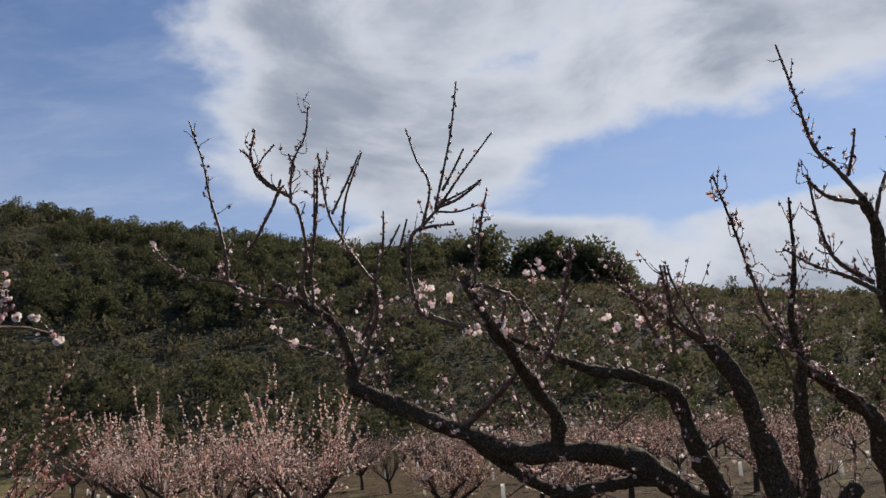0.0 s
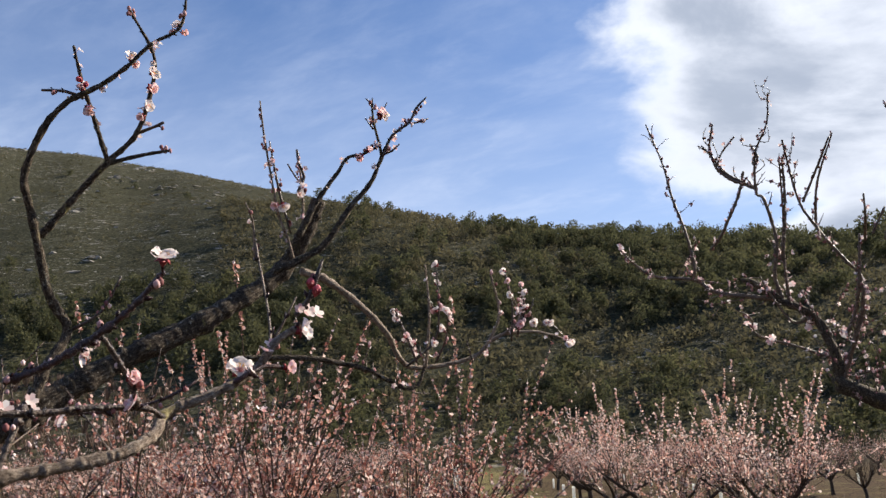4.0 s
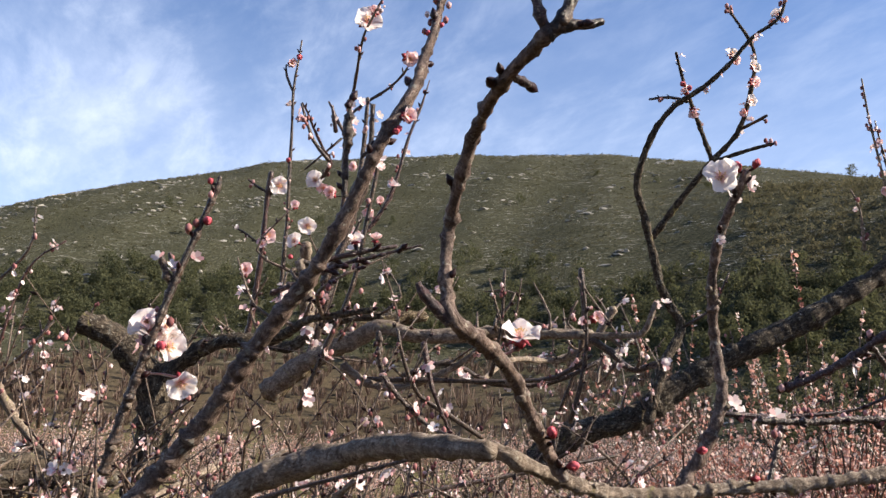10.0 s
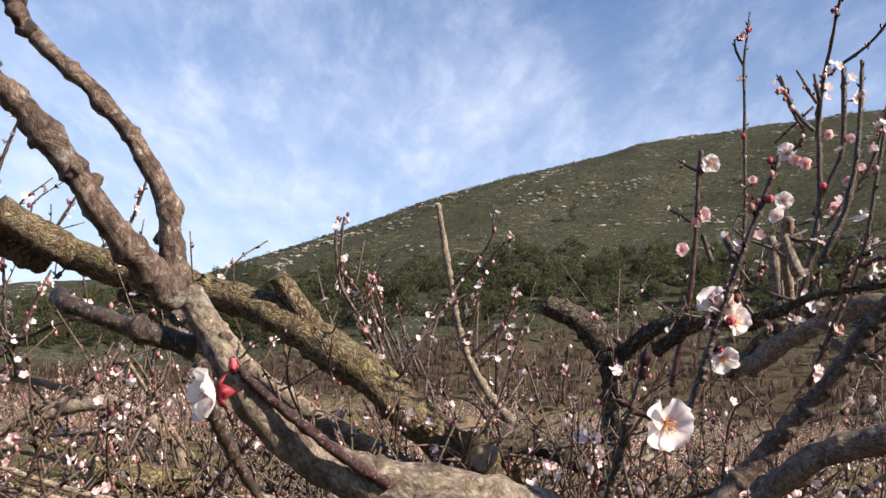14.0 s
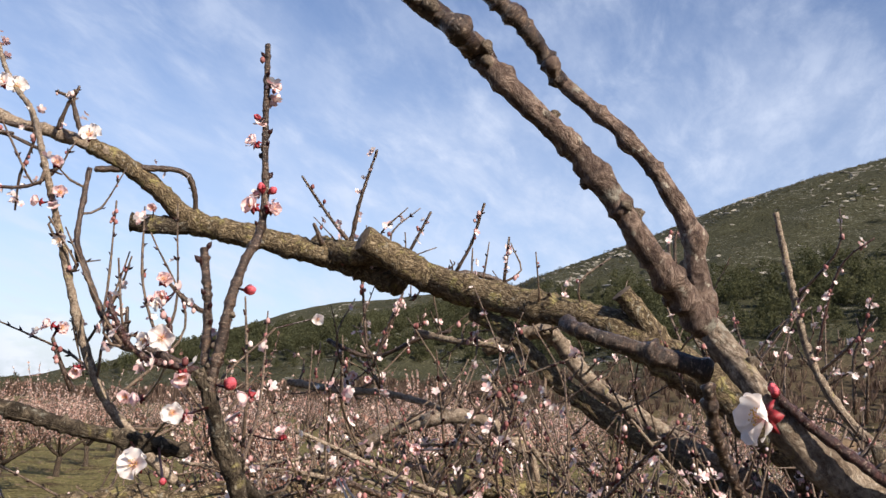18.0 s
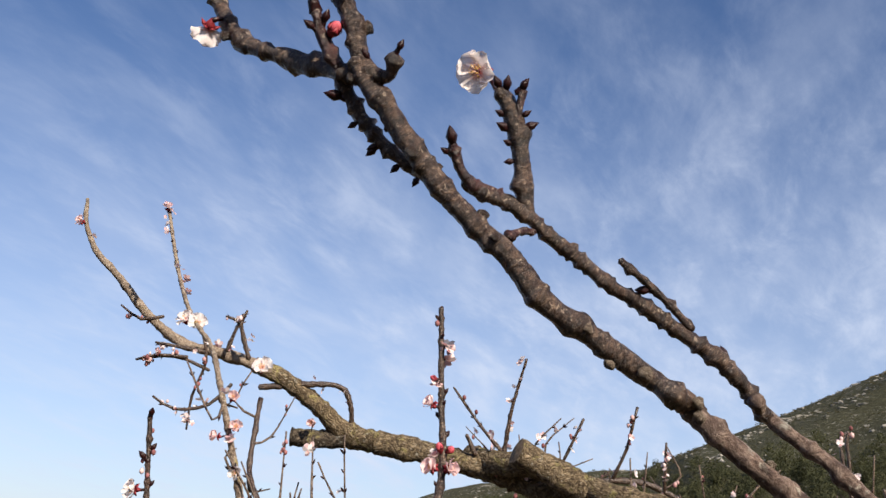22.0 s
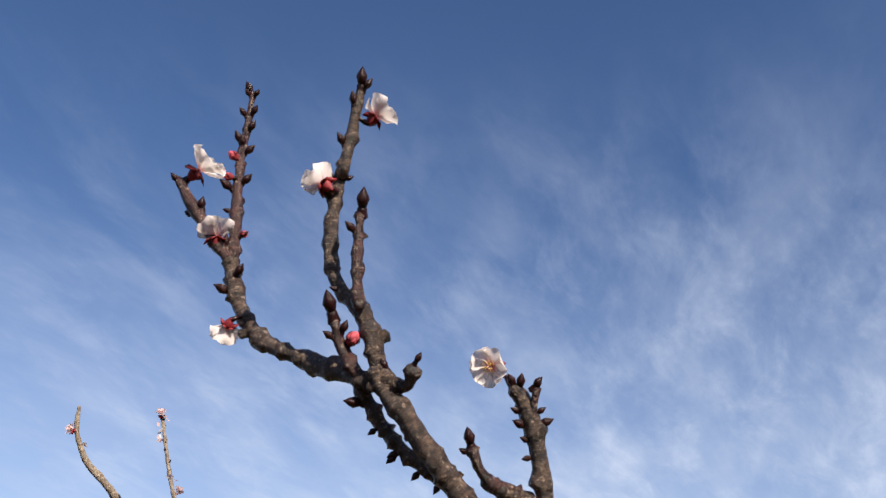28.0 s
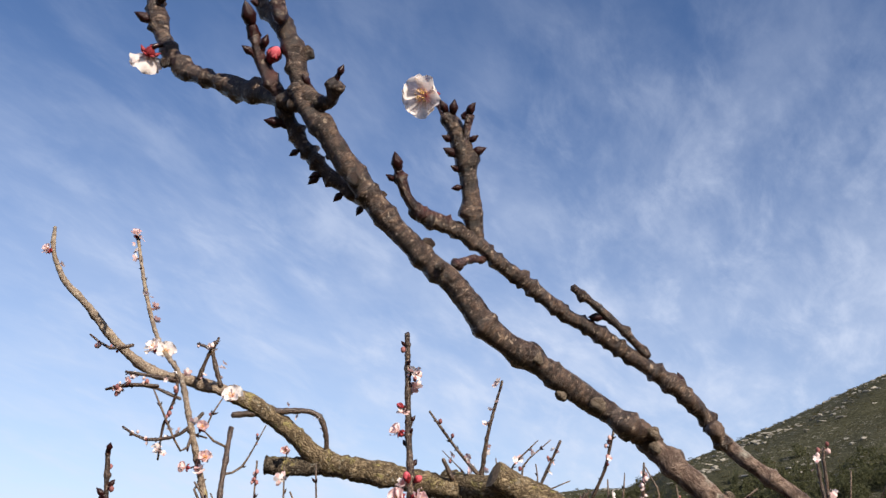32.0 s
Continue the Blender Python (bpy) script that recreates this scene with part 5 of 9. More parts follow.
limb(apricot, "limb", [(-1.399, 2.439, 2.523, 0.0121), (-1.358, 2.514, 2.502, 0.0112), (-1.305, 2.617, 2.434, 0.0103), (-1.265, 2.712, 2.352, 0.0094), (-1.256, 2.776, 2.278, 0.0085), (-1.226, 2.844, 2.249, 0.0076), (-1.099, 2.982, 2.284, 0.0066), (-1.031, 3.052, 2.358, 0.0057), (-0.942, 3.158, 2.379, 0.0047), (-0.872, 3.260, 2.361, 0.0037)])
limb(apricot, "twig", [(-1.201, 2.851, 2.253, 0.0054), (-1.170, 2.825, 2.418, 0.0040), (-1.159, 2.784, 2.575, 0.0027)], bark=GREY_BARK)
limb(apricot, "twig", [(-1.048, 2.976, 2.306, 0.0054), (-0.994, 2.988, 2.419, 0.0040), (-0.998, 2.939, 2.558, 0.0027)], bark=GREY_BARK)
limb(apricot, "twig", [(-1.051, 3.032, 2.339, 0.0055), (-0.966, 3.087, 2.410, 0.0041), (-0.976, 3.043, 2.516, 0.0027)], bark=GREY_BARK)
limb(apricot, "twig", [(-1.573, 2.362, 2.265, 0.0086), (-1.431, 2.516, 2.268, 0.0081), (-1.366, 2.604, 2.254, 0.0076), (-1.314, 2.682, 2.235, 0.0070), (-1.253, 2.778, 2.186, 0.0065), (-1.222, 2.829, 2.191, 0.0059), (-1.205, 2.849, 2.248, 0.0054)], bark=DARK_BARK)
limb(apricot, "limb", [(-1.771, 1.801, 2.049, 0.0138), (-1.753, 1.841, 2.204, 0.0133), (-1.743, 1.892, 2.308, 0.0127), (-1.746, 1.832, 2.392, 0.0117), (-1.734, 1.782, 2.496, 0.0108), (-1.719, 1.734, 2.598, 0.0099), (-1.703, 1.697, 2.676, 0.0090), (-1.646, 1.695, 2.785, 0.0081), (-1.585, 1.711, 2.851, 0.0072), (-1.513, 1.748, 2.894, 0.0063), (-1.452, 1.772, 2.938, 0.0055), (-1.401, 1.805, 3.004, 0.0046), (-1.347, 1.846, 3.055, 0.0038), (-1.322, 1.840, 3.148, 0.0030)], bark=DARK_BARK)
limb(apricot, "twig", [(-1.753, 1.796, 2.547, 0.0096), (-1.657, 1.824, 2.654, 0.0084), (-1.578, 1.845, 2.732, 0.0073), (-1.512, 1.873, 2.805, 0.0062), (-1.462, 1.869, 2.915, 0.0052), (-1.437, 1.847, 3.000, 0.0041), (-1.455, 1.771, 3.105, 0.0031)], bark=DARK_BARK)
limb(apricot, "twig", [(-1.578, 1.845, 2.732, 0.0063), (-1.574, 1.785, 2.839, 0.0052), (-1.569, 1.736, 2.923, 0.0041), (-1.558, 1.698, 2.993, 0.0031)], bark=DARK_BARK)
limb(apricot, "twig", [(-1.582, 1.842, 2.727, 0.0063), (-1.499, 1.887, 2.749, 0.0047), (-1.436, 1.915, 2.757, 0.0031)], bark=DARK_BARK)
limb(apricot, "twig", [(-1.520, 1.881, 2.810, 0.0047), (-1.472, 1.891, 2.821, 0.0039), (-1.435, 1.891, 2.827, 0.0031)])
limb(apricot, "twig", [(-1.560, 1.740, 2.869, 0.0046), (-1.589, 1.704, 2.881, 0.0038), (-1.624, 1.667, 2.877, 0.0031)])
limb(apricot, "twig", [(-1.737, 1.897, 2.311, 0.0048), (-1.681, 1.941, 2.359, 0.0036), (-1.633, 1.960, 2.453, 0.0024)])
limb(apricot, "limb", [(-0.550, 0.737, 1.940, 0.0056), (-0.548, 0.747, 1.959, 0.0054), (-0.540, 0.761, 1.985, 0.0051), (-0.532, 0.771, 2.027, 0.0048), (-0.535, 0.766, 2.074, 0.0046), (-0.517, 0.745, 2.129, 0.0042), (-0.496, 0.735, 2.167, 0.0038), (-0.473, 0.730, 2.194, 0.0034), (-0.465, 0.733, 2.213, 0.0031)], bark=MID_BARK)
limb(apricot, "limb", [(-0.776, 0.514, 1.955, 0.0073), (-0.631, 0.515, 1.970, 0.0062), (-0.526, 0.524, 1.970, 0.0054), (-0.516, 0.553, 1.960, 0.0053), (-0.532, 0.600, 1.949, 0.0054), (-0.547, 0.663, 1.939, 0.0055), (-0.540, 0.717, 1.941, 0.0055), (-0.529, 0.772, 1.947, 0.0054), (-0.497, 0.850, 1.956, 0.0054), (-0.467, 0.922, 1.971, 0.0053), (-0.465, 0.964, 1.990, 0.0052), (-0.477, 0.989, 2.011, 0.0051), (-0.460, 1.026, 2.028, 0.0048), (-0.442, 1.064, 2.048, 0.0046), (-0.436, 1.089, 2.068, 0.0044), (-0.427, 1.105, 2.094, 0.0041), (-0.414, 1.129, 2.111, 0.0038)], bark=GREY_BARK)
limb(apricot, "twig", [(-0.415, 1.123, 2.124, 0.0032), (-0.402, 1.130, 2.143, 0.0026), (-0.386, 1.133, 2.187, 0.0019)])
limb(apricot, "twig", [(-0.439, 1.049, 2.044, 0.0024), (-0.422, 1.077, 2.062, 0.0021), (-0.413, 1.102, 2.061, 0.0019)])
limb(apricot, "twig", [(-0.547, 0.836, 2.009, 0.0034), (-0.524, 0.877, 2.010, 0.0031), (-0.500, 0.917, 2.015, 0.0029), (-0.475, 0.959, 2.015, 0.0026), (-0.471, 0.982, 2.006, 0.0024)])
limb(apricot, "twig", [(-0.532, 0.844, 2.037, 0.0034), (-0.499, 0.866, 2.054, 0.0031), (-0.460, 0.890, 2.084, 0.0028), (-0.434, 0.902, 2.108, 0.0025), (-0.409, 0.911, 2.137, 0.0022)])
limb(apricot, "twig", [(-0.472, 0.947, 2.016, 0.0029), (-0.468, 0.933, 2.040, 0.0025), (-0.470, 0.910, 2.067, 0.0021), (-0.472, 0.891, 2.088, 0.0017)])
limb(apricot, "limb", [(-1.205, 0.890, 2.150, 0.0082), (-1.144, 0.957, 2.150, 0.0074), (-1.089, 1.017, 2.149, 0.0067), (-1.065, 1.044, 2.148, 0.0059), (-1.034, 1.077, 2.150, 0.0051), (-1.008, 1.103, 2.156, 0.0044), (-0.988, 1.110, 2.201, 0.0036)])
limb(apricot, "twig", [(-1.065, 1.045, 2.144, 0.0064), (-1.045, 1.076, 2.120, 0.0054), (-1.029, 1.101, 2.098, 0.0045), (-0.990, 1.137, 2.117, 0.0036)])
limb(apricot, "twig", [(-1.094, 1.030, 2.012, 0.0045), (-1.072, 1.033, 2.073, 0.0036), (-1.052, 1.027, 2.152, 0.0027), (-1.041, 1.005, 2.247, 0.0018)])
limb(apricot, "twig", [(-1.168, 0.926, 2.079, 0.0036), (-1.144, 0.927, 2.149, 0.0027), (-1.123, 0.916, 2.245, 0.0018)])
limb(apricot, "twig", [(-1.360, 0.796, 2.069, 0.0046), (-1.258, 0.894, 2.072, 0.0041), (-1.189, 0.958, 2.073, 0.0037), (-1.119, 1.020, 2.083, 0.0032), (-1.069, 1.050, 2.119, 0.0027)])
limb(apricot, "limb", [(-0.489, 0.567, 1.952, 0.0042), (-0.491, 0.556, 1.967, 0.0042), (-0.473, 0.528, 1.988, 0.0042), (-0.454, 0.501, 2.011, 0.0044), (-0.436, 0.475, 2.027, 0.0045), (-0.420, 0.448, 2.036, 0.0046), (-0.405, 0.421, 2.044, 0.0046), (-0.411, 0.418, 2.058, 0.0039), (-0.415, 0.418, 2.079, 0.0037), (-0.417, 0.420, 2.101, 0.0037), (-0.402, 0.415, 2.118, 0.0036), (-0.386, 0.411, 2.134, 0.0037), (-0.371, 0.408, 2.148, 0.0036), (-0.343, 0.401, 2.158, 0.0034), (-0.316, 0.395, 2.162, 0.0035), (-0.299, 0.397, 2.170, 0.0035), (-0.285, 0.396, 2.172, 0.0036)], bark=MID_BARK)
limb(apricot, "limb", [(-0.285, 0.397, 2.172, 0.0029), (-0.285, 0.391, 2.182, 0.0026), (-0.285, 0.388, 2.192, 0.0025), (-0.283, 0.385, 2.204, 0.0018)])
limb(apricot, "limb", [(-0.285, 0.397, 2.172, 0.0029), (-0.280, 0.404, 2.177, 0.0025), (-0.275, 0.413, 2.178, 0.0024), (-0.271, 0.419, 2.180, 0.0017)])
limb(apricot, "limb", [(-0.406, 0.419, 2.043, 0.0037), (-0.409, 0.411, 2.050, 0.0034), (-0.411, 0.402, 2.059, 0.0029), (-0.412, 0.398, 2.065, 0.0017)], cut=1)
limb(apricot, "limb", [(-0.819, 0.387, 1.883, 0.0139), (-0.795, 0.406, 1.907, 0.0131), (-0.757, 0.430, 1.934, 0.0122), (-0.700, 0.478, 1.957, 0.0112), (-0.625, 0.495, 1.968, 0.0098), (-0.563, 0.510, 1.970, 0.0086), (-0.515, 0.519, 1.969, 0.0076)])
limb(apricot, "limb", [(-2.067, 0.580, 1.811, 0.0393), (-2.036, 0.587, 1.941, 0.0367), (-2.015, 0.576, 2.031, 0.0340), (-2.008, 0.546, 2.093, 0.0313), (-2.016, 0.483, 2.153, 0.0286), (-2.035, 0.405, 2.186, 0.0260)], cut=1, bark=DARK_BARK)
limb(apricot, "limb", [(-2.018, 0.569, 2.056, 0.0183), (-1.957, 0.617, 2.123, 0.0166), (-1.897, 0.677, 2.160, 0.0149), (-1.843, 0.739, 2.165, 0.0133), (-1.792, 0.802, 2.152, 0.0116), (-1.732, 0.855, 2.205, 0.0100), (-1.659, 0.955, 2.227, 0.0085)], bark=DARK_BARK)
limb(apricot, "limb", [(-1.488, 0.664, 2.040, 0.0174), (-1.432, 0.704, 2.091, 0.0160), (-1.372, 0.763, 2.131, 0.0146), (-1.323, 0.803, 2.157, 0.0133), (-1.280, 0.847, 2.144, 0.0120), (-1.225, 0.913, 2.146, 0.0107), (-1.179, 0.959, 2.147, 0.0095), (-1.132, 1.003, 2.152, 0.0083), (-1.081, 1.060, 2.155, 0.0072)])
limb(apricot, "limb", [(-0.631, 0.266, 1.890, 0.0074), (-0.618, 0.300, 1.933, 0.0071), (-0.587, 0.327, 1.980, 0.0063), (-0.558, 0.343, 2.021, 0.0060), (-0.533, 0.356, 2.052, 0.0055), (-0.508, 0.367, 2.078, 0.0050), (-0.483, 0.375, 2.108, 0.0045), (-0.468, 0.383, 2.140, 0.0043), (-0.455, 0.390, 2.167, 0.0039), (-0.456, 0.410, 2.205, 0.0039), (-0.467, 0.420, 2.229, 0.0037), (-0.476, 0.432, 2.260, 0.0028), (-0.487, 0.442, 2.290, 0.0026), (-0.481, 0.443, 2.311, 0.0023)], bark=MID_BARK)
limb(apricot, "twig", [(-0.519, 0.369, 2.081, 0.0024), (-0.513, 0.378, 2.090, 0.0020), (-0.503, 0.400, 2.098, 0.0016), (-0.493, 0.422, 2.104, 0.0012)])
limb(apricot, "twig", [(-0.471, 0.372, 2.126, 0.0018), (-0.468, 0.369, 2.150, 0.0019), (-0.465, 0.369, 2.161, 0.0026), (-0.464, 0.367, 2.171, 0.0032), (-0.462, 0.367, 2.180, 0.0017), (-0.461, 0.365, 2.187, 0.0008)])
limb(apricot, "twig", [(-1.144, 0.619, 2.186, 0.0058), (-1.123, 0.638, 2.245, 0.0050), (-1.106, 0.645, 2.311, 0.0042), (-1.092, 0.644, 2.376, 0.0033), (-1.077, 0.639, 2.454, 0.0025)])
limb(apricot, "twig", [(-1.349, 0.720, 2.528, 0.0026), (-1.324, 0.742, 2.552, 0.0026), (-1.295, 0.771, 2.576, 0.0022), (-1.273, 0.786, 2.599, 0.0022), (-1.262, 0.788, 2.609, 0.0011)])
limb(apricot, "limb", [(-1.454, 0.722, 2.098, 0.0067), (-1.429, 0.732, 2.178, 0.0059), (-1.405, 0.739, 2.257, 0.0052), (-1.388, 0.740, 2.327, 0.0048), (-1.373, 0.732, 2.405, 0.0045), (-1.362, 0.724, 2.469, 0.0045), (-1.309, 0.704, 2.512, 0.0032), (-1.254, 0.689, 2.557, 0.0025), (-1.198, 0.673, 2.603, 0.0020), (-1.146, 0.666, 2.619, 0.0016), (-1.096, 0.658, 2.624, 0.0013)])
limb(apricot, "twig", [(-1.203, 0.634, 2.391, 0.0036), (-1.208, 0.607, 2.420, 0.0027), (-1.206, 0.583, 2.473, 0.0018)])
limb(apricot, "twig", [(-1.192, 0.638, 2.435, 0.0036), (-1.188, 0.627, 2.474, 0.0018)])
limb(apricot, "limb", [(-1.720, 0.747, 2.206, 0.0043), (-1.701, 0.741, 2.299, 0.0039), (-1.682, 0.735, 2.391, 0.0035), (-1.665, 0.725, 2.483, 0.0035), (-1.648, 0.716, 2.574, 0.0030), (-1.631, 0.705, 2.666, 0.0026), (-1.618, 0.705, 2.718, 0.0022), (-1.606, 0.705, 2.768, 0.0013)])
limb(apricot, "limb", [(-2.610, 0.915, 2.036, 0.0100), (-2.572, 0.924, 2.170, 0.0094), (-2.534, 0.933, 2.303, 0.0087), (-2.506, 0.933, 2.420, 0.0081), (-2.483, 0.930, 2.519, 0.0075), (-2.464, 0.924, 2.610, 0.0069), (-2.447, 0.921, 2.685, 0.0081), (-2.437, 0.921, 2.727, 0.0069)], bark=SHOOT_BARK)
limb(apricot, "limb", [(-0.781, 0.295, 1.932, 0.0049), (-0.767, 0.303, 1.984, 0.0045), (-0.755, 0.312, 2.031, 0.0035), (-0.745, 0.320, 2.067, 0.0033), (-0.736, 0.326, 2.096, 0.0031), (-0.726, 0.335, 2.130, 0.0029), (-0.719, 0.342, 2.157, 0.0027), (-0.712, 0.348, 2.180, 0.0027), (-0.709, 0.349, 2.191, 0.0015)])
limb(apricot, "twig", [(-1.294, 0.658, 2.182, 0.0093), (-1.291, 0.632, 2.245, 0.0074)], cut=1)
limb(apricot, "twig", [(-1.291, 0.632, 2.245, 0.0037), (-1.276, 0.672, 2.238, 0.0031), (-1.249, 0.707, 2.295, 0.0025), (-1.241, 0.712, 2.323, 0.0019)])
limb(apricot, "twig", [(-0.898, 0.363, 2.122, 0.0031), (-0.897, 0.351, 2.152, 0.0019)])
limb(apricot, "limb", [(-2.365, 0.523, 1.814, 0.0132), (-2.393, 0.418, 1.879, 0.0123), (-2.412, 0.306, 2.003, 0.0113), (-2.411, 0.242, 2.129, 0.0103), (-2.396, 0.202, 2.272, 0.0093), (-2.383, 0.173, 2.386, 0.0083), (-2.372, 0.150, 2.479, 0.0074)], cut=1)
limb(apricot, "twig", [(-2.416, 0.259, 2.072, 0.0037), (-2.364, 0.285, 2.263, 0.0030), (-2.333, 0.314, 2.352, 0.0024), (-2.296, 0.375, 2.406, 0.0018)])
limb(apricot, "twig", [(-2.395, 0.211, 2.258, 0.0037), (-2.334, 0.297, 2.379, 0.0027), (-2.312, 0.297, 2.481, 0.0018)])
limb(apricot, "twig", [(-2.417, 0.265, 2.058, 0.0044), (-2.358, 0.353, 2.165, 0.0031), (-2.324, 0.380, 2.269, 0.0018)])
limb(apricot, "twig", [(-2.486, 0.131, 1.991, 0.0044), (-2.492, 0.026, 2.159, 0.0031), (-2.474, -0.006, 2.302, 0.0018)])
limb(apricot, "twig", [(-2.478, 0.142, 2.007, 0.0044), (-2.474, 0.084, 2.133, 0.0031), (-2.466, 0.059, 2.219, 0.0018)])
limb(apricot, "twig", [(-2.520, 0.049, 1.986, 0.0044), (-2.514, -0.010, 2.127, 0.0031), (-2.501, -0.039, 2.242, 0.0018)])
limb(apricot, "twig", [(-2.393, 0.382, 1.950, 0.0044), (-2.364, 0.376, 2.094, 0.0033), (-2.351, 0.347, 2.209, 0.0022)])
limb(apricot, "twig", [(-2.232, 0.500, 1.959, 0.0056), (-2.219, 0.497, 2.028, 0.0042), (-2.200, 0.499, 2.112, 0.0028)])
limb(apricot, "limb", [(-1.362, 0.752, 2.088, 0.0077), (-1.339, 0.792, 2.061, 0.0068), (-1.310, 0.847, 2.060, 0.0060), (-1.277, 0.897, 2.085, 0.0052), (-1.249, 0.919, 2.104, 0.0044), (-1.220, 0.939, 2.131, 0.0036)])
limb(apricot, "twig", [(-1.150, 0.905, 1.981, 0.0042), (-1.155, 0.836, 2.017, 0.0037), (-1.158, 0.793, 2.039, 0.0033), (-1.155, 0.763, 2.086, 0.0029), (-1.149, 0.746, 2.134, 0.0025)])
limb(apricot, "limb", [(-1.858, 0.331, 1.780, 0.0473), (-1.822, 0.204, 1.837, 0.0444), (-1.814, 0.106, 1.904, 0.0423), (-1.784, -0.006, 1.988, 0.0397), (-1.794, -0.116, 2.049, 0.0380), (-1.806, -0.215, 2.100, 0.0362), (-1.821, -0.314, 2.127, 0.0344), (-1.860, -0.442, 2.147, 0.0329), (-1.897, -0.614, 2.187, 0.0313), (-1.930, -0.756, 2.244, 0.0297), (-1.970, -0.885, 2.254, 0.0279), (-2.021, -0.987, 2.275, 0.0262)])
limb(apricot, "limb", [(-1.798, -0.098, 2.044, 0.0233), (-1.776, -0.169, 2.130, 0.0214), (-1.761, -0.204, 2.170, 0.0196)], cut=1)
limb(apricot, "limb", [(-1.985, -0.747, 2.189, 0.0325), (-2.011, -0.865, 2.229, 0.0309), (-1.949, -1.066, 2.269, 0.0286), (-1.890, -1.266, 2.301, 0.0261), (-1.838, -1.328, 2.356, 0.0232), (-1.779, -1.402, 2.416, 0.0202), (-1.725, -1.475, 2.448, 0.0173)])
limb(apricot, "limb", [(-1.779, -1.402, 2.416, 0.0173), (-1.725, -1.475, 2.448, 0.0156), (-1.677, -1.549, 2.466, 0.0140), (-1.625, -1.635, 2.483, 0.0123), (-1.565, -1.706, 2.542, 0.0107), (-1.499, -1.769, 2.628, 0.0090), (-1.469, -1.820, 2.680, 0.0075), (-1.443, -1.851, 2.749, 0.0059), (-1.431, -1.854, 2.814, 0.0043)])
limb(apricot, "twig", [(-1.647, -1.505, 2.463, 0.0056), (-1.639, -1.486, 2.507, 0.0042), (-1.632, -1.461, 2.553, 0.0028)])
limb(apricot, "twig", [(-1.613, -1.596, 2.441, 0.0042), (-1.583, -1.663, 2.440, 0.0035), (-1.566, -1.713, 2.425, 0.0028)])
limb(apricot, "twig", [(-1.556, -1.645, 2.531, 0.0042), (-1.537, -1.697, 2.520, 0.0032), (-1.506, -1.740, 2.549, 0.0021)])
limb(apricot, "twig", [(-1.609, -1.557, 2.500, 0.0042), (-1.635, -1.554, 2.434, 0.0035), (-1.650, -1.591, 2.352, 0.0028), (-1.673, -1.609, 2.272, 0.0021)])
limb(apricot, "limb", [(-1.894, -1.259, 2.297, 0.0247), (-1.864, -1.340, 2.284, 0.0225), (-1.835, -1.407, 2.284, 0.0203)], cut=1, bark=DARK_BARK)
limb(apricot, "limb", [(-1.956, -0.567, 2.164, 0.0249), (-1.910, -0.652, 2.194, 0.0316), (-1.868, -0.725, 2.230, 0.0349), (-1.837, -0.775, 2.257, 0.0325), (-1.822, -0.793, 2.267, 0.0302)], cut=1)
limb(apricot, "twig", [(-1.985, -0.882, 2.280, 0.0042), (-1.943, -0.932, 2.340, 0.0035), (-1.888, -0.989, 2.425, 0.0028)])
limb(apricot, "twig", [(-1.986, -0.883, 2.278, 0.0056), (-1.959, -0.859, 2.386, 0.0042), (-1.934, -0.819, 2.507, 0.0028)])
limb(apricot, "twig", [(-2.049, -0.757, 2.256, 0.0042), (-2.033, -0.697, 2.377, 0.0028)])
limb(apricot, "twig", [(-2.206, -0.661, 2.255, 0.0044), (-2.196, -0.624, 2.331, 0.0037), (-2.174, -0.593, 2.434, 0.0029)])
limb(apricot, "twig", [(-2.163, -0.523, 2.225, 0.0042), (-2.128, -0.512, 2.339, 0.0028)])
limb(apricot, "twig", [(-1.748, -1.464, 2.394, 0.0072), (-1.794, -1.360, 2.411, 0.0068), (-1.832, -1.283, 2.414, 0.0065), (-1.861, -1.260, 2.376, 0.0062), (-1.890, -1.263, 2.305, 0.0058)])
limb(apricot, "twig", [(-2.175, -0.743, 2.242, 0.0074), (-2.231, -0.607, 2.252, 0.0069), (-2.266, -0.540, 2.234, 0.0064), (-2.299, -0.487, 2.207, 0.0059)])
limb(apricot, "twig", [(-1.629, -1.554, 2.457, 0.0056), (-1.574, -1.670, 2.470, 0.0028)])
limb(apricot, "twig", [(-1.674, -1.457, 2.450, 0.0056), (-1.640, -1.474, 2.529, 0.0042), (-1.620, -1.505, 2.546, 0.0028)])
limb(apricot, "twig", [(-1.663, -1.463, 2.476, 0.0056), (-1.641, -1.470, 2.529, 0.0042), (-1.636, -1.455, 2.563, 0.0028)])
limb(apricot, "twig", [(-1.646, -1.549, 2.415, 0.0042), (-1.603, -1.626, 2.441, 0.0035), (-1.569, -1.717, 2.426, 0.0028)])
limb(apricot, "twig", [(-1.597, -1.437, 2.370, 0.0040), (-1.591, -1.488, 2.320, 0.0036), (-1.564, -1.563, 2.303, 0.0031), (-1.535, -1.611, 2.328, 0.0027)])
limb(apricot, "twig", [(-1.960, -0.947, 2.272, 0.0070), (-1.937, -0.965, 2.317, 0.0042)])
limb(apricot, "limb", [(-1.895, -0.536, 2.117, 0.0166), (-1.864, -0.449, 2.082, 0.0170), (-1.876, -0.355, 1.997, 0.0176), (-1.873, -0.302, 1.962, 0.0182), (-1.877, -0.225, 1.911, 0.0188), (-1.882, -0.138, 1.865, 0.0194), (-1.889, -0.040, 1.821, 0.0200), (-1.896, 0.045, 1.759, 0.0205), (-1.914, 0.107, 1.706, 0.0213)])
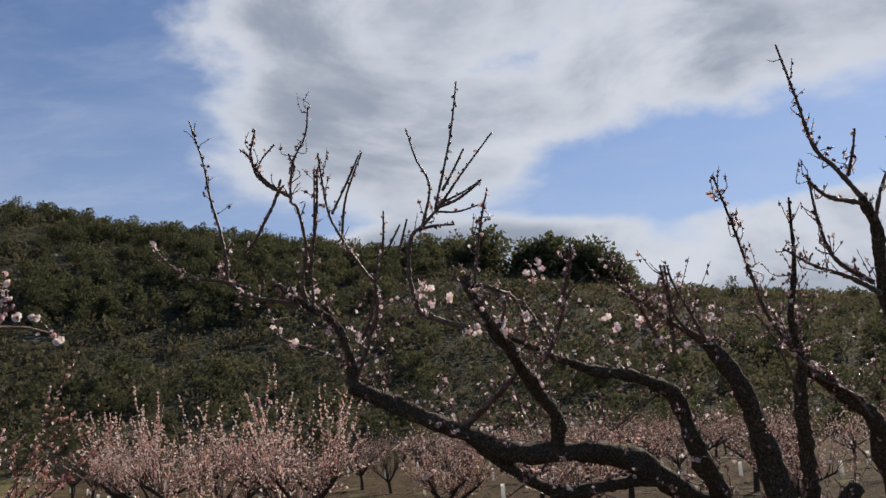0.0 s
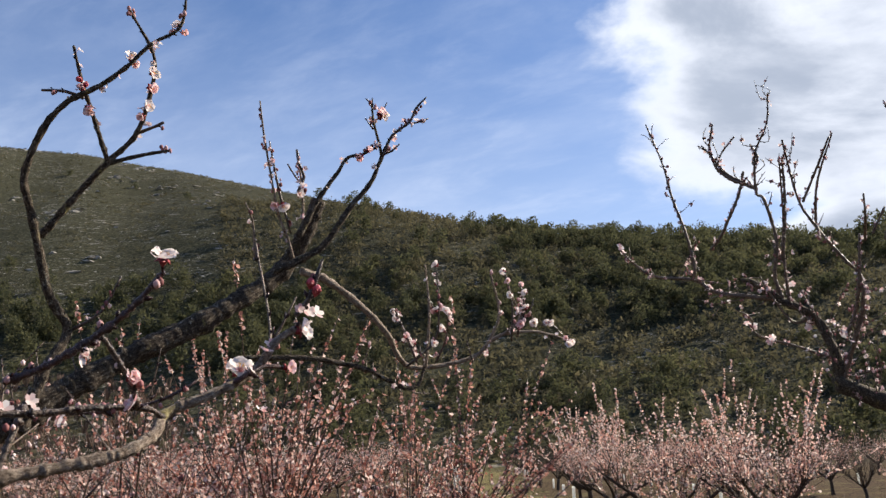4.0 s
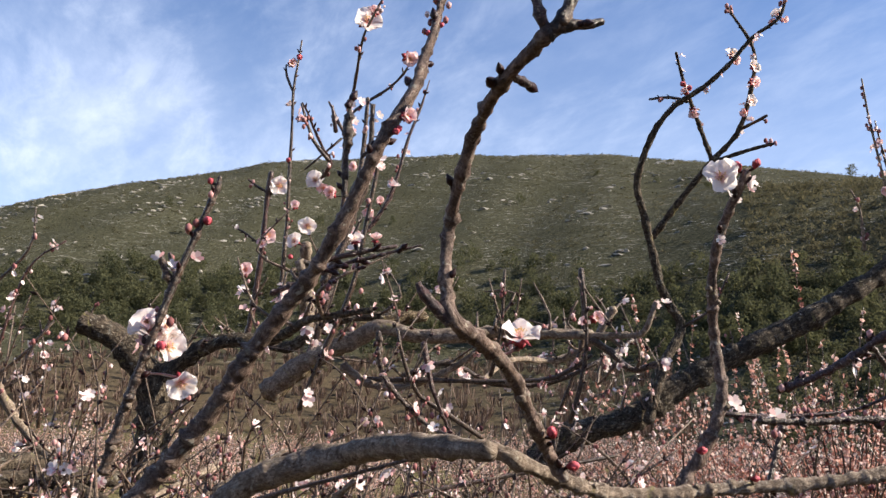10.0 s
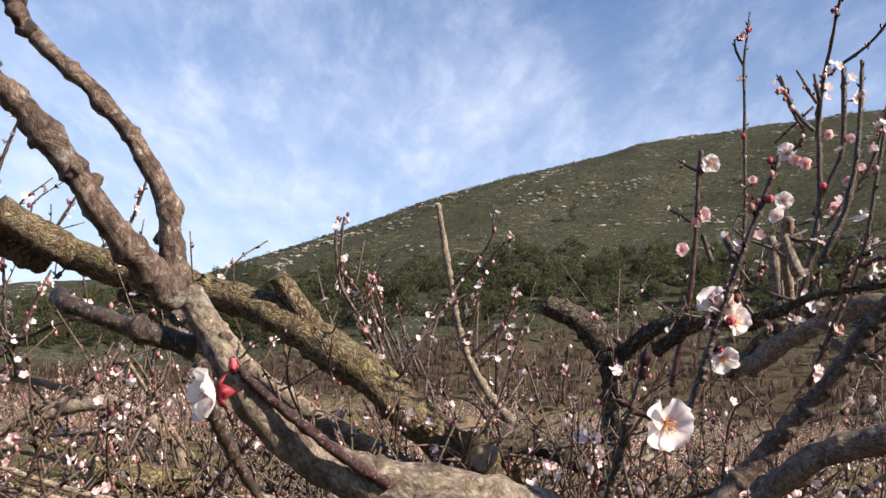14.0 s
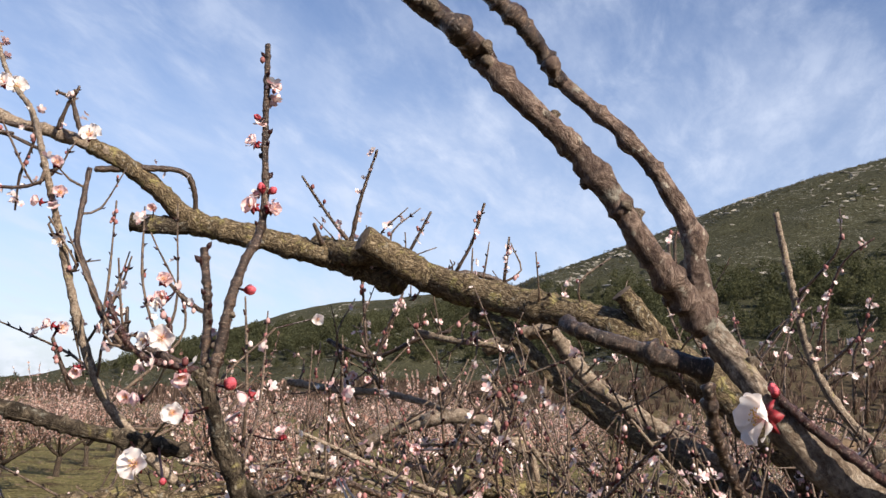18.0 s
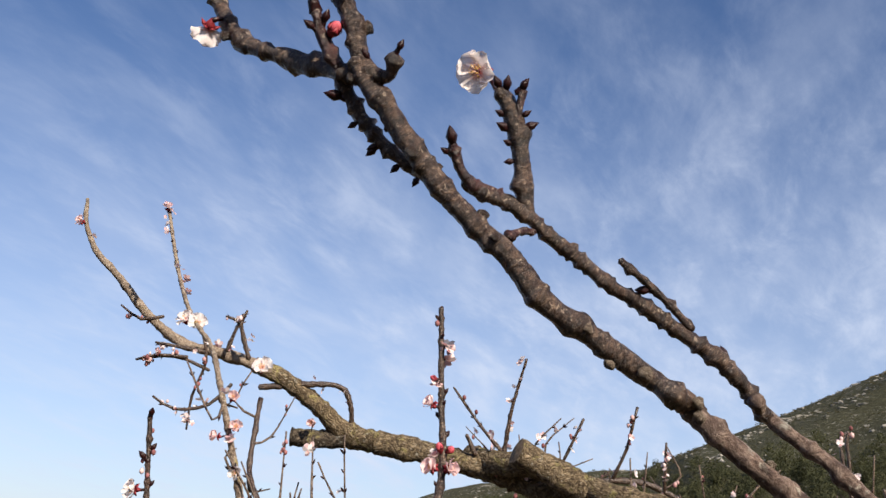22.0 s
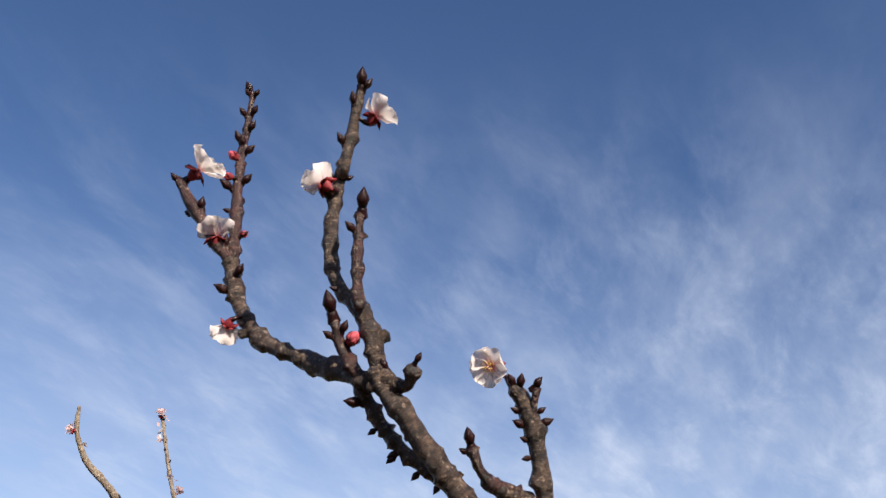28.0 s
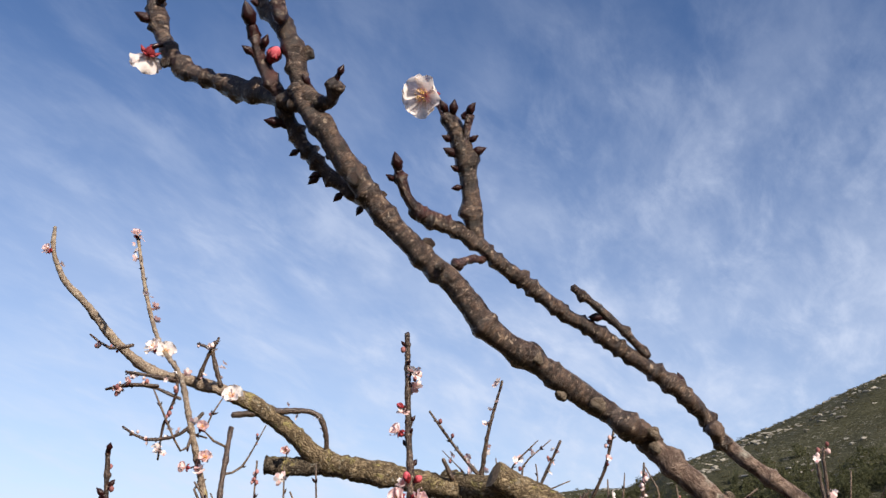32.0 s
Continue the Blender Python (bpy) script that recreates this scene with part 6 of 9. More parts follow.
limb(apricot, "twig", [(-2.073, -0.717, 2.079, 0.0084), (-2.025, -0.616, 2.062, 0.0073), (-1.985, -0.468, 2.051, 0.0062), (-1.932, -0.404, 2.020, 0.0051)])
limb(apricot, "twig", [(-2.133, -0.975, 2.043, 0.0059), (-2.127, -0.846, 2.009, 0.0053), (-2.108, -0.725, 2.060, 0.0048), (-2.087, -0.634, 2.087, 0.0042)])
limb(apricot, "limb", [(-1.629, -0.478, 1.778, 0.0245), (-1.662, -0.409, 1.770, 0.0244), (-1.696, -0.341, 1.759, 0.0241), (-1.730, -0.171, 1.726, 0.0239)], cut=2)
limb(apricot, "limb", [(-1.804, -0.870, 1.711, 0.0179), (-1.848, -0.828, 1.743, 0.0174), (-1.843, -0.744, 1.806, 0.0165), (-1.839, -0.658, 1.858, 0.0155), (-1.838, -0.547, 1.889, 0.0146), (-1.844, -0.478, 1.883, 0.0136), (-1.856, -0.406, 1.842, 0.0126), (-1.869, -0.374, 1.797, 0.0116), (-1.891, -0.368, 1.703, 0.0106)])
limb(apricot, "twig", [(-2.233, -1.112, 1.925, 0.0098), (-2.152, -0.924, 1.917, 0.0088), (-2.071, -0.787, 1.922, 0.0079), (-1.994, -0.644, 1.905, 0.0069), (-1.918, -0.557, 1.885, 0.0061)])
limb(apricot, "twig", [(-1.920, -0.581, 1.880, 0.0061), (-1.927, -0.491, 1.820, 0.0049), (-1.933, -0.457, 1.775, 0.0036)])
limb(apricot, "twig", [(-2.225, -0.844, 1.924, 0.0056), (-2.212, -0.886, 2.012, 0.0047), (-2.190, -0.905, 2.150, 0.0037), (-2.174, -0.920, 2.253, 0.0028)])
limb(apricot, "twig", [(-2.216, -0.870, 1.985, 0.0042), (-2.196, -0.830, 2.100, 0.0035), (-2.181, -0.795, 2.186, 0.0028)])
limb(apricot, "twig", [(-2.283, 0.038, 2.029, 0.0059), (-2.269, -0.028, 2.126, 0.0051), (-2.255, -0.095, 2.223, 0.0044), (-2.235, -0.118, 2.352, 0.0037), (-2.229, -0.106, 2.390, 0.0029)])
limb(apricot, "twig", [(-2.281, 0.030, 2.043, 0.0044), (-2.270, 0.009, 2.114, 0.0033), (-2.261, -0.010, 2.171, 0.0022)])
limb(apricot, "twig", [(-2.387, 0.074, 2.005, 0.0046), (-2.359, 0.153, 2.163, 0.0035), (-2.345, 0.240, 2.230, 0.0023)])
limb(apricot, "limb", [(-0.400, 0.134, 1.885, 0.0142), (-0.395, 0.089, 1.900, 0.0135), (-0.389, 0.051, 1.909, 0.0129), (-0.390, 0.027, 1.912, 0.0126), (-0.391, 0.003, 1.914, 0.0116), (-0.392, -0.017, 1.921, 0.0097), (-0.387, -0.035, 1.931, 0.0080), (-0.382, -0.051, 1.944, 0.0070), (-0.377, -0.064, 1.960, 0.0064), (-0.390, -0.077, 1.978, 0.0069), (-0.403, -0.091, 1.996, 0.0069)])
limb(apricot, "limb", [(-0.371, -0.090, 1.989, 0.0070), (-0.360, -0.100, 2.001, 0.0067), (-0.348, -0.110, 2.011, 0.0062), (-0.340, -0.120, 2.023, 0.0058), (-0.333, -0.129, 2.036, 0.0054), (-0.326, -0.139, 2.048, 0.0054), (-0.320, -0.151, 2.060, 0.0050), (-0.313, -0.161, 2.068, 0.0050), (-0.307, -0.172, 2.077, 0.0054), (-0.301, -0.183, 2.086, 0.0048), (-0.299, -0.193, 2.097, 0.0047), (-0.277, -0.197, 2.097, 0.0045)], bark=MID_BARK)
limb(apricot, "limb", [(-0.372, -0.090, 1.996, 0.0059), (-0.369, -0.095, 2.016, 0.0053), (-0.366, -0.097, 2.029, 0.0049), (-0.364, -0.102, 2.041, 0.0045), (-0.361, -0.110, 2.052, 0.0040), (-0.359, -0.116, 2.061, 0.0038), (-0.356, -0.124, 2.069, 0.0037), (-0.353, -0.133, 2.078, 0.0036), (-0.350, -0.144, 2.086, 0.0035), (-0.347, -0.152, 2.092, 0.0035), (-0.349, -0.162, 2.101, 0.0035), (-0.338, -0.166, 2.106, 0.0037)], bark=MID_BARK)
limb(apricot, "limb", [(-0.408, -0.085, 1.970, 0.0059), (-0.404, -0.104, 1.974, 0.0052), (-0.409, -0.120, 1.978, 0.0047), (-0.414, -0.139, 1.983, 0.0044), (-0.420, -0.155, 1.988, 0.0041), (-0.427, -0.161, 1.991, 0.0037)], cut=1)
limb(apricot, "twig", [(-0.422, -0.085, 1.963, 0.0035), (-0.436, -0.080, 1.940, 0.0030), (-0.460, -0.069, 1.916, 0.0027), (-0.484, -0.051, 1.885, 0.0022)])
limb(apricot, "limb", [(-0.301, -0.188, 2.092, 0.0048), (-0.299, -0.193, 2.097, 0.0047), (-0.277, -0.196, 2.097, 0.0046), (-0.278, -0.204, 2.103, 0.0048), (-0.265, -0.219, 2.113, 0.0049), (-0.254, -0.233, 2.122, 0.0051), (-0.242, -0.248, 2.133, 0.0054), (-0.231, -0.260, 2.150, 0.0048), (-0.227, -0.272, 2.160, 0.0051), (-0.219, -0.282, 2.171, 0.0049), (-0.213, -0.291, 2.182, 0.0049), (-0.205, -0.301, 2.196, 0.0051), (-0.198, -0.311, 2.212, 0.0051), (-0.193, -0.321, 2.225, 0.0047), (-0.189, -0.325, 2.234, 0.0044)], bark=TWIG_BARK)
limb(apricot, "limb", [(-0.345, -0.162, 2.099, 0.0035), (-0.348, -0.169, 2.111, 0.0037), (-0.331, -0.178, 2.121, 0.0039), (-0.325, -0.191, 2.131, 0.0040), (-0.315, -0.203, 2.139, 0.0037), (-0.304, -0.217, 2.148, 0.0036), (-0.294, -0.229, 2.154, 0.0034), (-0.283, -0.241, 2.164, 0.0034), (-0.271, -0.254, 2.173, 0.0035), (-0.264, -0.262, 2.181, 0.0035), (-0.256, -0.273, 2.187, 0.0035), (-0.250, -0.284, 2.190, 0.0033), (-0.246, -0.290, 2.194, 0.0029)], bark=TWIG_BARK)
limb(apricot, "limb", [(-0.194, -0.320, 2.228, 0.0045), (-0.190, -0.324, 2.237, 0.0046), (-0.186, -0.327, 2.252, 0.0043), (-0.183, -0.334, 2.265, 0.0040), (-0.181, -0.343, 2.275, 0.0037), (-0.177, -0.349, 2.290, 0.0035), (-0.172, -0.348, 2.311, 0.0033), (-0.169, -0.345, 2.338, 0.0032), (-0.165, -0.341, 2.338, 0.0033), (-0.161, -0.336, 2.361, 0.0028), (-0.155, -0.330, 2.381, 0.0018)])
limb(apricot, "limb", [(-0.197, -0.320, 2.227, 0.0039), (-0.195, -0.332, 2.231, 0.0039), (-0.197, -0.345, 2.237, 0.0041), (-0.200, -0.361, 2.244, 0.0041), (-0.202, -0.379, 2.253, 0.0039), (-0.203, -0.397, 2.262, 0.0042), (-0.204, -0.411, 2.273, 0.0043), (-0.203, -0.422, 2.289, 0.0040), (-0.202, -0.428, 2.304, 0.0042), (-0.200, -0.432, 2.318, 0.0041)])
limb(apricot, "limb", [(-0.202, -0.434, 2.319, 0.0036), (-0.194, -0.444, 2.334, 0.0032), (-0.187, -0.454, 2.349, 0.0031), (-0.179, -0.463, 2.366, 0.0022), (-0.177, -0.465, 2.370, 0.0015)], bark=SHOOT_BARK)
limb(apricot, "limb", [(-0.204, -0.435, 2.321, 0.0036), (-0.203, -0.436, 2.346, 0.0034), (-0.203, -0.440, 2.371, 0.0032), (-0.203, -0.441, 2.393, 0.0024), (-0.202, -0.442, 2.388, 0.0025), (-0.203, -0.442, 2.413, 0.0023), (-0.201, -0.441, 2.441, 0.0019), (-0.202, -0.442, 2.449, 0.0012)], bark=SHOOT_BARK)
limb(apricot, "limb", [(-0.177, -0.330, 2.262, 0.0031), (-0.172, -0.330, 2.277, 0.0026), (-0.168, -0.329, 2.293, 0.0025), (-0.164, -0.327, 2.308, 0.0017)], bark=SHOOT_BARK)
limb(apricot, "twig", [(-0.194, -0.314, 2.226, 0.0029), (-0.193, -0.308, 2.226, 0.0029), (-0.187, -0.304, 2.232, 0.0029)])
limb(apricot, "twig", [(-0.196, -0.333, 2.229, 0.0030), (-0.188, -0.339, 2.240, 0.0032), (-0.183, -0.342, 2.248, 0.0028), (-0.177, -0.344, 2.259, 0.0016)], bark=SHOOT_BARK)
limb(apricot, "twig", [(-0.194, -0.339, 2.235, 0.0030), (-0.203, -0.330, 2.217, 0.0032), (-0.208, -0.321, 2.204, 0.0031), (-0.213, -0.311, 2.195, 0.0028), (-0.218, -0.301, 2.188, 0.0025)])
limb(apricot, "twig", [(-0.255, -0.275, 2.189, 0.0031), (-0.247, -0.286, 2.193, 0.0028), (-0.241, -0.290, 2.198, 0.0026), (-0.235, -0.292, 2.206, 0.0028), (-0.233, -0.293, 2.210, 0.0012)])
limb(apricot, "twig", [(-0.265, -0.263, 2.181, 0.0040), (-0.258, -0.264, 2.196, 0.0039), (-0.251, -0.264, 2.211, 0.0039), (-0.245, -0.266, 2.224, 0.0038), (-0.240, -0.269, 2.233, 0.0036), (-0.238, -0.273, 2.237, 0.0026)])
limb(apricot, "twig", [(-0.244, -0.264, 2.223, 0.0020), (-0.238, -0.260, 2.236, 0.0017)])
limb(apricot, "twig", [(-0.321, -0.193, 2.138, 0.0018), (-0.303, -0.208, 2.153, 0.0018), (-0.287, -0.222, 2.164, 0.0018)])
limb(apricot, "limb", [(-0.766, -0.498, 1.799, 0.0092), (-0.729, -0.497, 1.850, 0.0084), (-0.713, -0.506, 1.881, 0.0078), (-0.685, -0.511, 1.927, 0.0071), (-0.680, -0.522, 1.946, 0.0066)], cut=1, bark=DARK_BARK)
limb(apricot, "limb", [(-0.685, -0.511, 1.927, 0.0056), (-0.685, -0.504, 1.973, 0.0052), (-0.686, -0.501, 2.009, 0.0047), (-0.701, -0.500, 2.048, 0.0044), (-0.717, -0.495, 2.084, 0.0041), (-0.719, -0.495, 2.122, 0.0036), (-0.718, -0.501, 2.172, 0.0032), (-0.710, -0.507, 2.272, 0.0027)])
limb(apricot, "twig", [(-0.680, -0.522, 1.945, 0.0035), (-0.669, -0.561, 1.951, 0.0030), (-0.660, -0.584, 1.965, 0.0025), (-0.649, -0.601, 1.998, 0.0020)])
limb(apricot, "twig", [(-0.690, -0.521, 1.951, 0.0041), (-0.692, -0.526, 2.003, 0.0039), (-0.692, -0.538, 2.061, 0.0037)], cut=1)
limb(apricot, "twig", [(-0.672, -0.563, 1.952, 0.0025), (-0.671, -0.549, 1.978, 0.0020), (-0.667, -0.558, 1.998, 0.0015)])
limb(apricot, "limb", [(-0.628, -0.716, 1.901, 0.0042), (-0.608, -0.729, 1.928, 0.0038), (-0.581, -0.727, 1.956, 0.0033), (-0.576, -0.726, 2.001, 0.0029), (-0.569, -0.730, 2.052, 0.0025), (-0.556, -0.733, 2.128, 0.0021)])
limb(apricot, "limb", [(-0.604, -0.810, 1.921, 0.0059), (-0.615, -0.780, 1.915, 0.0062), (-0.634, -0.728, 1.904, 0.0066), (-0.662, -0.683, 1.892, 0.0070), (-0.703, -0.632, 1.878, 0.0075), (-0.759, -0.567, 1.865, 0.0081)], bark=DARK_BARK)
limb(apricot, "limb", [(-1.269, -0.871, 1.761, 0.0083), (-1.235, -0.935, 1.828, 0.0078), (-1.211, -0.983, 1.888, 0.0073), (-1.191, -1.013, 1.958, 0.0069), (-1.166, -1.040, 2.056, 0.0064), (-1.149, -1.057, 2.129, 0.0059), (-1.135, -1.074, 2.192, 0.0054), (-1.120, -1.091, 2.256, 0.0049), (-1.204, -1.198, 2.360, 0.0047), (-1.258, -1.308, 2.445, 0.0044), (-1.348, -1.443, 2.578, 0.0042), (-1.412, -1.563, 2.757, 0.0038)])
limb(apricot, "twig", [(-1.113, -0.751, 1.937, 0.0058), (-1.123, -0.845, 1.963, 0.0056), (-1.143, -0.919, 1.971, 0.0054), (-1.163, -0.971, 2.014, 0.0052), (-1.177, -1.025, 2.087, 0.0050), (-1.199, -1.066, 2.137, 0.0047), (-1.224, -1.085, 2.210, 0.0044), (-1.252, -1.103, 2.273, 0.0041)])
limb(apricot, "twig", [(-1.158, -0.919, 1.972, 0.0036), (-1.147, -0.919, 2.029, 0.0027)])
limb(apricot, "twig", [(-1.155, -0.927, 1.972, 0.0036), (-1.134, -0.946, 2.049, 0.0027)])
limb(apricot, "twig", [(-1.007, -0.697, 2.018, 0.0038), (-0.995, -0.727, 2.031, 0.0031), (-0.979, -0.757, 2.062, 0.0023)])
limb(apricot, "twig", [(-1.061, -0.932, 1.900, 0.0042), (-1.047, -0.949, 1.940, 0.0033), (-1.038, -0.959, 1.971, 0.0025)])
limb(apricot, "limb", [(-1.820, 0.250, 1.717, 0.0311), (-1.789, 0.229, 1.797, 0.0296), (-1.712, 0.201, 1.907, 0.0275)], cut=1)
limb(apricot, "limb", [(-1.792, 0.268, 1.743, 0.0296), (-1.703, 0.242, 1.806, 0.0272), (-1.616, 0.221, 1.851, 0.0249)], cut=1)
limb(apricot, "limb", [(-1.774, 0.257, 1.855, 0.0171), (-1.777, 0.349, 1.866, 0.0155), (-1.717, 0.432, 1.836, 0.0134), (-1.662, 0.489, 1.801, 0.0114), (-1.556, 0.526, 1.784, 0.0092)], bark=DARK_BARK)
limb(apricot, "limb", [(-1.817, 0.173, 1.802, 0.0207), (-1.835, 0.285, 1.887, 0.0195), (-1.923, 0.398, 1.866, 0.0187), (-1.953, 0.534, 1.860, 0.0173), (-1.986, 0.592, 1.912, 0.0157)], bark=DARK_BARK)
limb(apricot, "twig", [(-1.616, 0.151, 1.799, 0.0061), (-1.554, 0.174, 1.835, 0.0050), (-1.490, 0.183, 1.902, 0.0038)])
limb(apricot, "limb", [(-2.045, -0.532, 2.049, 0.0175), (-2.013, -0.388, 2.096, 0.0179), (-1.982, -0.288, 2.003, 0.0180), (-1.958, -0.207, 1.947, 0.0182), (-1.929, -0.091, 1.884, 0.0184), (-1.889, 0.021, 1.834, 0.0185), (-1.846, 0.154, 1.776, 0.0186)])
limb(apricot, "twig", [(-2.320, 0.040, 1.995, 0.0059), (-2.303, -0.082, 2.205, 0.0049), (-2.281, -0.103, 2.349, 0.0039), (-2.272, -0.101, 2.400, 0.0029)])
limb(apricot, "twig", [(-2.310, 0.066, 2.026, 0.0044), (-2.295, -0.007, 2.181, 0.0037), (-2.284, -0.030, 2.267, 0.0029)])
limb(apricot, "twig", [(-2.308, 0.080, 2.027, 0.0044), (-2.319, 0.172, 2.168, 0.0038), (-2.344, 0.226, 2.267, 0.0031)])
limb(apricot, "twig", [(-2.275, 0.333, 1.971, 0.0044), (-2.251, 0.326, 2.116, 0.0037), (-2.229, 0.369, 2.199, 0.0029)])
limb(apricot, "twig", [(-1.407, 1.376, 2.265, 0.0085), (-1.447, 1.348, 2.192, 0.0076), (-1.495, 1.295, 2.154, 0.0067), (-1.467, 1.162, 2.140, 0.0055), (-1.427, 1.063, 2.086, 0.0043)])
limb(apricot, "twig", [(-1.329, 0.850, 2.077, 0.0048), (-1.280, 0.908, 2.104, 0.0044), (-1.241, 0.976, 2.074, 0.0040), (-1.185, 1.053, 2.078, 0.0036), (-1.129, 1.117, 2.119, 0.0033), (-1.152, 1.237, 2.182, 0.0031)])
limb(apricot, "twig", [(-0.880, 0.591, 2.092, 0.0032), (-0.884, 0.604, 2.042, 0.0028), (-0.866, 0.649, 1.994, 0.0023), (-0.805, 0.654, 1.977, 0.0018)])
limb(apricot, "twig", [(-1.030, 0.729, 2.103, 0.0038), (-1.033, 0.748, 2.043, 0.0031), (-1.028, 0.782, 1.977, 0.0023)])
limb(apricot, "twig", [(-0.563, 0.890, 2.019, 0.0035), (-0.563, 0.873, 1.974, 0.0028), (-0.559, 0.857, 1.940, 0.0022)])
limb(apricot, "twig", [(-1.200, 1.127, 2.287, 0.0051), (-1.212, 1.146, 2.197, 0.0044), (-1.233, 1.147, 2.117, 0.0037), (-1.264, 1.136, 2.036, 0.0031)])
limb(apricot, "limb", [(-1.431, 0.479, 2.057, 0.0124), (-1.382, 0.512, 2.093, 0.0113), (-1.336, 0.546, 2.109, 0.0103), (-1.294, 0.580, 2.106, 0.0101), (-1.210, 0.594, 2.117, 0.0074), (-1.091, 0.580, 2.123, 0.0049), (-0.970, 0.575, 2.119, 0.0040), (-0.852, 0.566, 2.112, 0.0033)], bark=DARK_BARK)
limb(apricot, "twig", [(-0.821, 1.055, 2.029, 0.0031), (-0.768, 1.130, 2.029, 0.0026), (-0.708, 1.209, 2.045, 0.0020), (-0.672, 1.248, 2.077, 0.0015)])
limb(apricot, "twig", [(-1.148, 0.601, 2.006, 0.0038), (-1.115, 0.616, 2.082, 0.0035), (-1.076, 0.636, 2.173, 0.0031), (-1.048, 0.639, 2.264, 0.0027), (-1.018, 0.640, 2.369, 0.0023)])
limb(apricot, "limb", [(-1.413, 0.699, 2.154, 0.0105), (-1.354, 0.665, 2.229, 0.0093), (-1.313, 0.650, 2.277, 0.0082)])
limb(apricot, "twig", [(-1.439, 0.652, 2.180, 0.0038), (-1.418, 0.656, 2.246, 0.0019)])
limb(apricot, "twig", [(-0.240, -0.264, 2.162, 0.0018), (-0.251, -0.262, 2.168, 0.0017), (-0.267, -0.260, 2.174, 0.0016)])
limb(apricot, "twig", [(-0.391, 0.117, 1.907, 0.0024), (-0.381, 0.120, 1.935, 0.0020), (-0.372, 0.122, 1.955, 0.0017), (-0.369, 0.126, 1.974, 0.0013)])


# trunks
limb(neighbour, "trunk", [(2.30, 6.05, -0.25, 0.17), (2.25, 6.05, 0.35, 0.135), (2.20, 6.05, 0.85, 0.125), (2.12, 6.03, 1.30, 0.11)])
limb(neighbour, "limb", [(2.250, 6.050, 0.900, 0.0880), (2.550, 5.850, 1.250, 0.0680), (2.750, 5.750, 1.550, 0.0480)])
limb(apricot, "twig", [(-0.376, 0.013, 1.914, 0.0024), (-0.376, -0.011, 1.927, 0.0024), (-0.375, -0.025, 1.936, 0.0022), (-0.374, -0.044, 1.949, 0.0022), (-0.369, -0.056, 1.959, 0.0017), (-0.364, -0.061, 1.965, 0.0011)])
limb(apricot, "limb", [(-0.284, 0.398, 2.173, 0.0031), (-0.279, 0.402, 2.182, 0.0030), (-0.275, 0.404, 2.193, 0.0027), (-0.272, 0.406, 2.206, 0.0024)])
limb(apricot, "twig", [(-0.315, 0.398, 2.160, 0.0025), (-0.313, 0.403, 2.158, 0.0019), (-0.312, 0.405, 2.157, 0.0013)])
limb(apricot, "twig", [(-0.448, 0.402, 2.187, 0.0019), (-0.454, 0.396, 2.177, 0.0016), (-0.464, 0.386, 2.160, 0.0012), (-0.468, 0.380, 2.153, 0.0011)])
limb(apricot, "limb", [(-1.601, 0.776, 2.161, 0.0117), (-1.591, 0.760, 2.238, 0.0107), (-1.583, 0.744, 2.304, 0.0097)], cut=1)
limb(apricot, "limb", [(-1.877, 0.794, 2.050, 0.0199), (-1.829, 0.880, 2.142, 0.0232), (-1.796, 0.947, 2.190, 0.0221), (-1.759, 1.027, 2.234, 0.0177), (-1.732, 1.099, 2.247, 0.0111)], bark=OLD_BARK)
limb(apricot, "twig", [(-1.358, 0.720, 2.494, 0.0030), (-1.361, 0.704, 2.518, 0.0026), (-1.361, 0.694, 2.537, 0.0022), (-1.363, 0.685, 2.551, 0.0011)])
limb(apricot, "twig", [(-1.402, 0.666, 2.431, 0.0019), (-1.384, 0.689, 2.457, 0.0019), (-1.362, 0.715, 2.488, 0.0022)])
limb(apricot, "twig", [(-1.397, 0.688, 2.403, 0.0030), (-1.353, 0.695, 2.435, 0.0026), (-1.330, 0.671, 2.450, 0.0022), (-1.307, 0.641, 2.477, 0.0021), (-1.283, 0.621, 2.490, 0.0017), (-1.259, 0.602, 2.496, 0.0010)])
limb(apricot, "twig", [(-1.632, 0.706, 2.661, 0.0022), (-1.633, 0.689, 2.694, 0.0022), (-1.630, 0.684, 2.717, 0.0017)])
limb(apricot, "twig", [(-1.372, 0.772, 2.319, 0.0033), (-1.360, 0.791, 2.351, 0.0034), (-1.345, 0.809, 2.393, 0.0030), (-1.333, 0.819, 2.444, 0.0026), (-1.319, 0.827, 2.506, 0.0026), (-1.305, 0.840, 2.559, 0.0023), (-1.294, 0.848, 2.609, 0.0011)])
limb(apricot, "twig", [(-1.439, 0.757, 2.317, 0.0050), (-1.418, 0.771, 2.369, 0.0046), (-1.399, 0.785, 2.421, 0.0046), (-1.385, 0.782, 2.482, 0.0046), (-1.369, 0.773, 2.569, 0.0042)], cut=1)
limb(apricot, "twig", [(-2.482, 0.940, 2.503, 0.0044), (-2.494, 0.907, 2.526, 0.0037), (-2.507, 0.874, 2.549, 0.0031), (-2.519, 0.845, 2.561, 0.0019)])
limb(apricot, "twig", [(-2.453, 0.918, 2.668, 0.0044), (-2.465, 0.890, 2.683, 0.0037), (-2.474, 0.865, 2.702, 0.0031)])
limb(apricot, "twig", [(-2.450, 0.928, 2.661, 0.0044), (-2.432, 0.949, 2.687, 0.0037), (-2.418, 0.970, 2.696, 0.0025)])
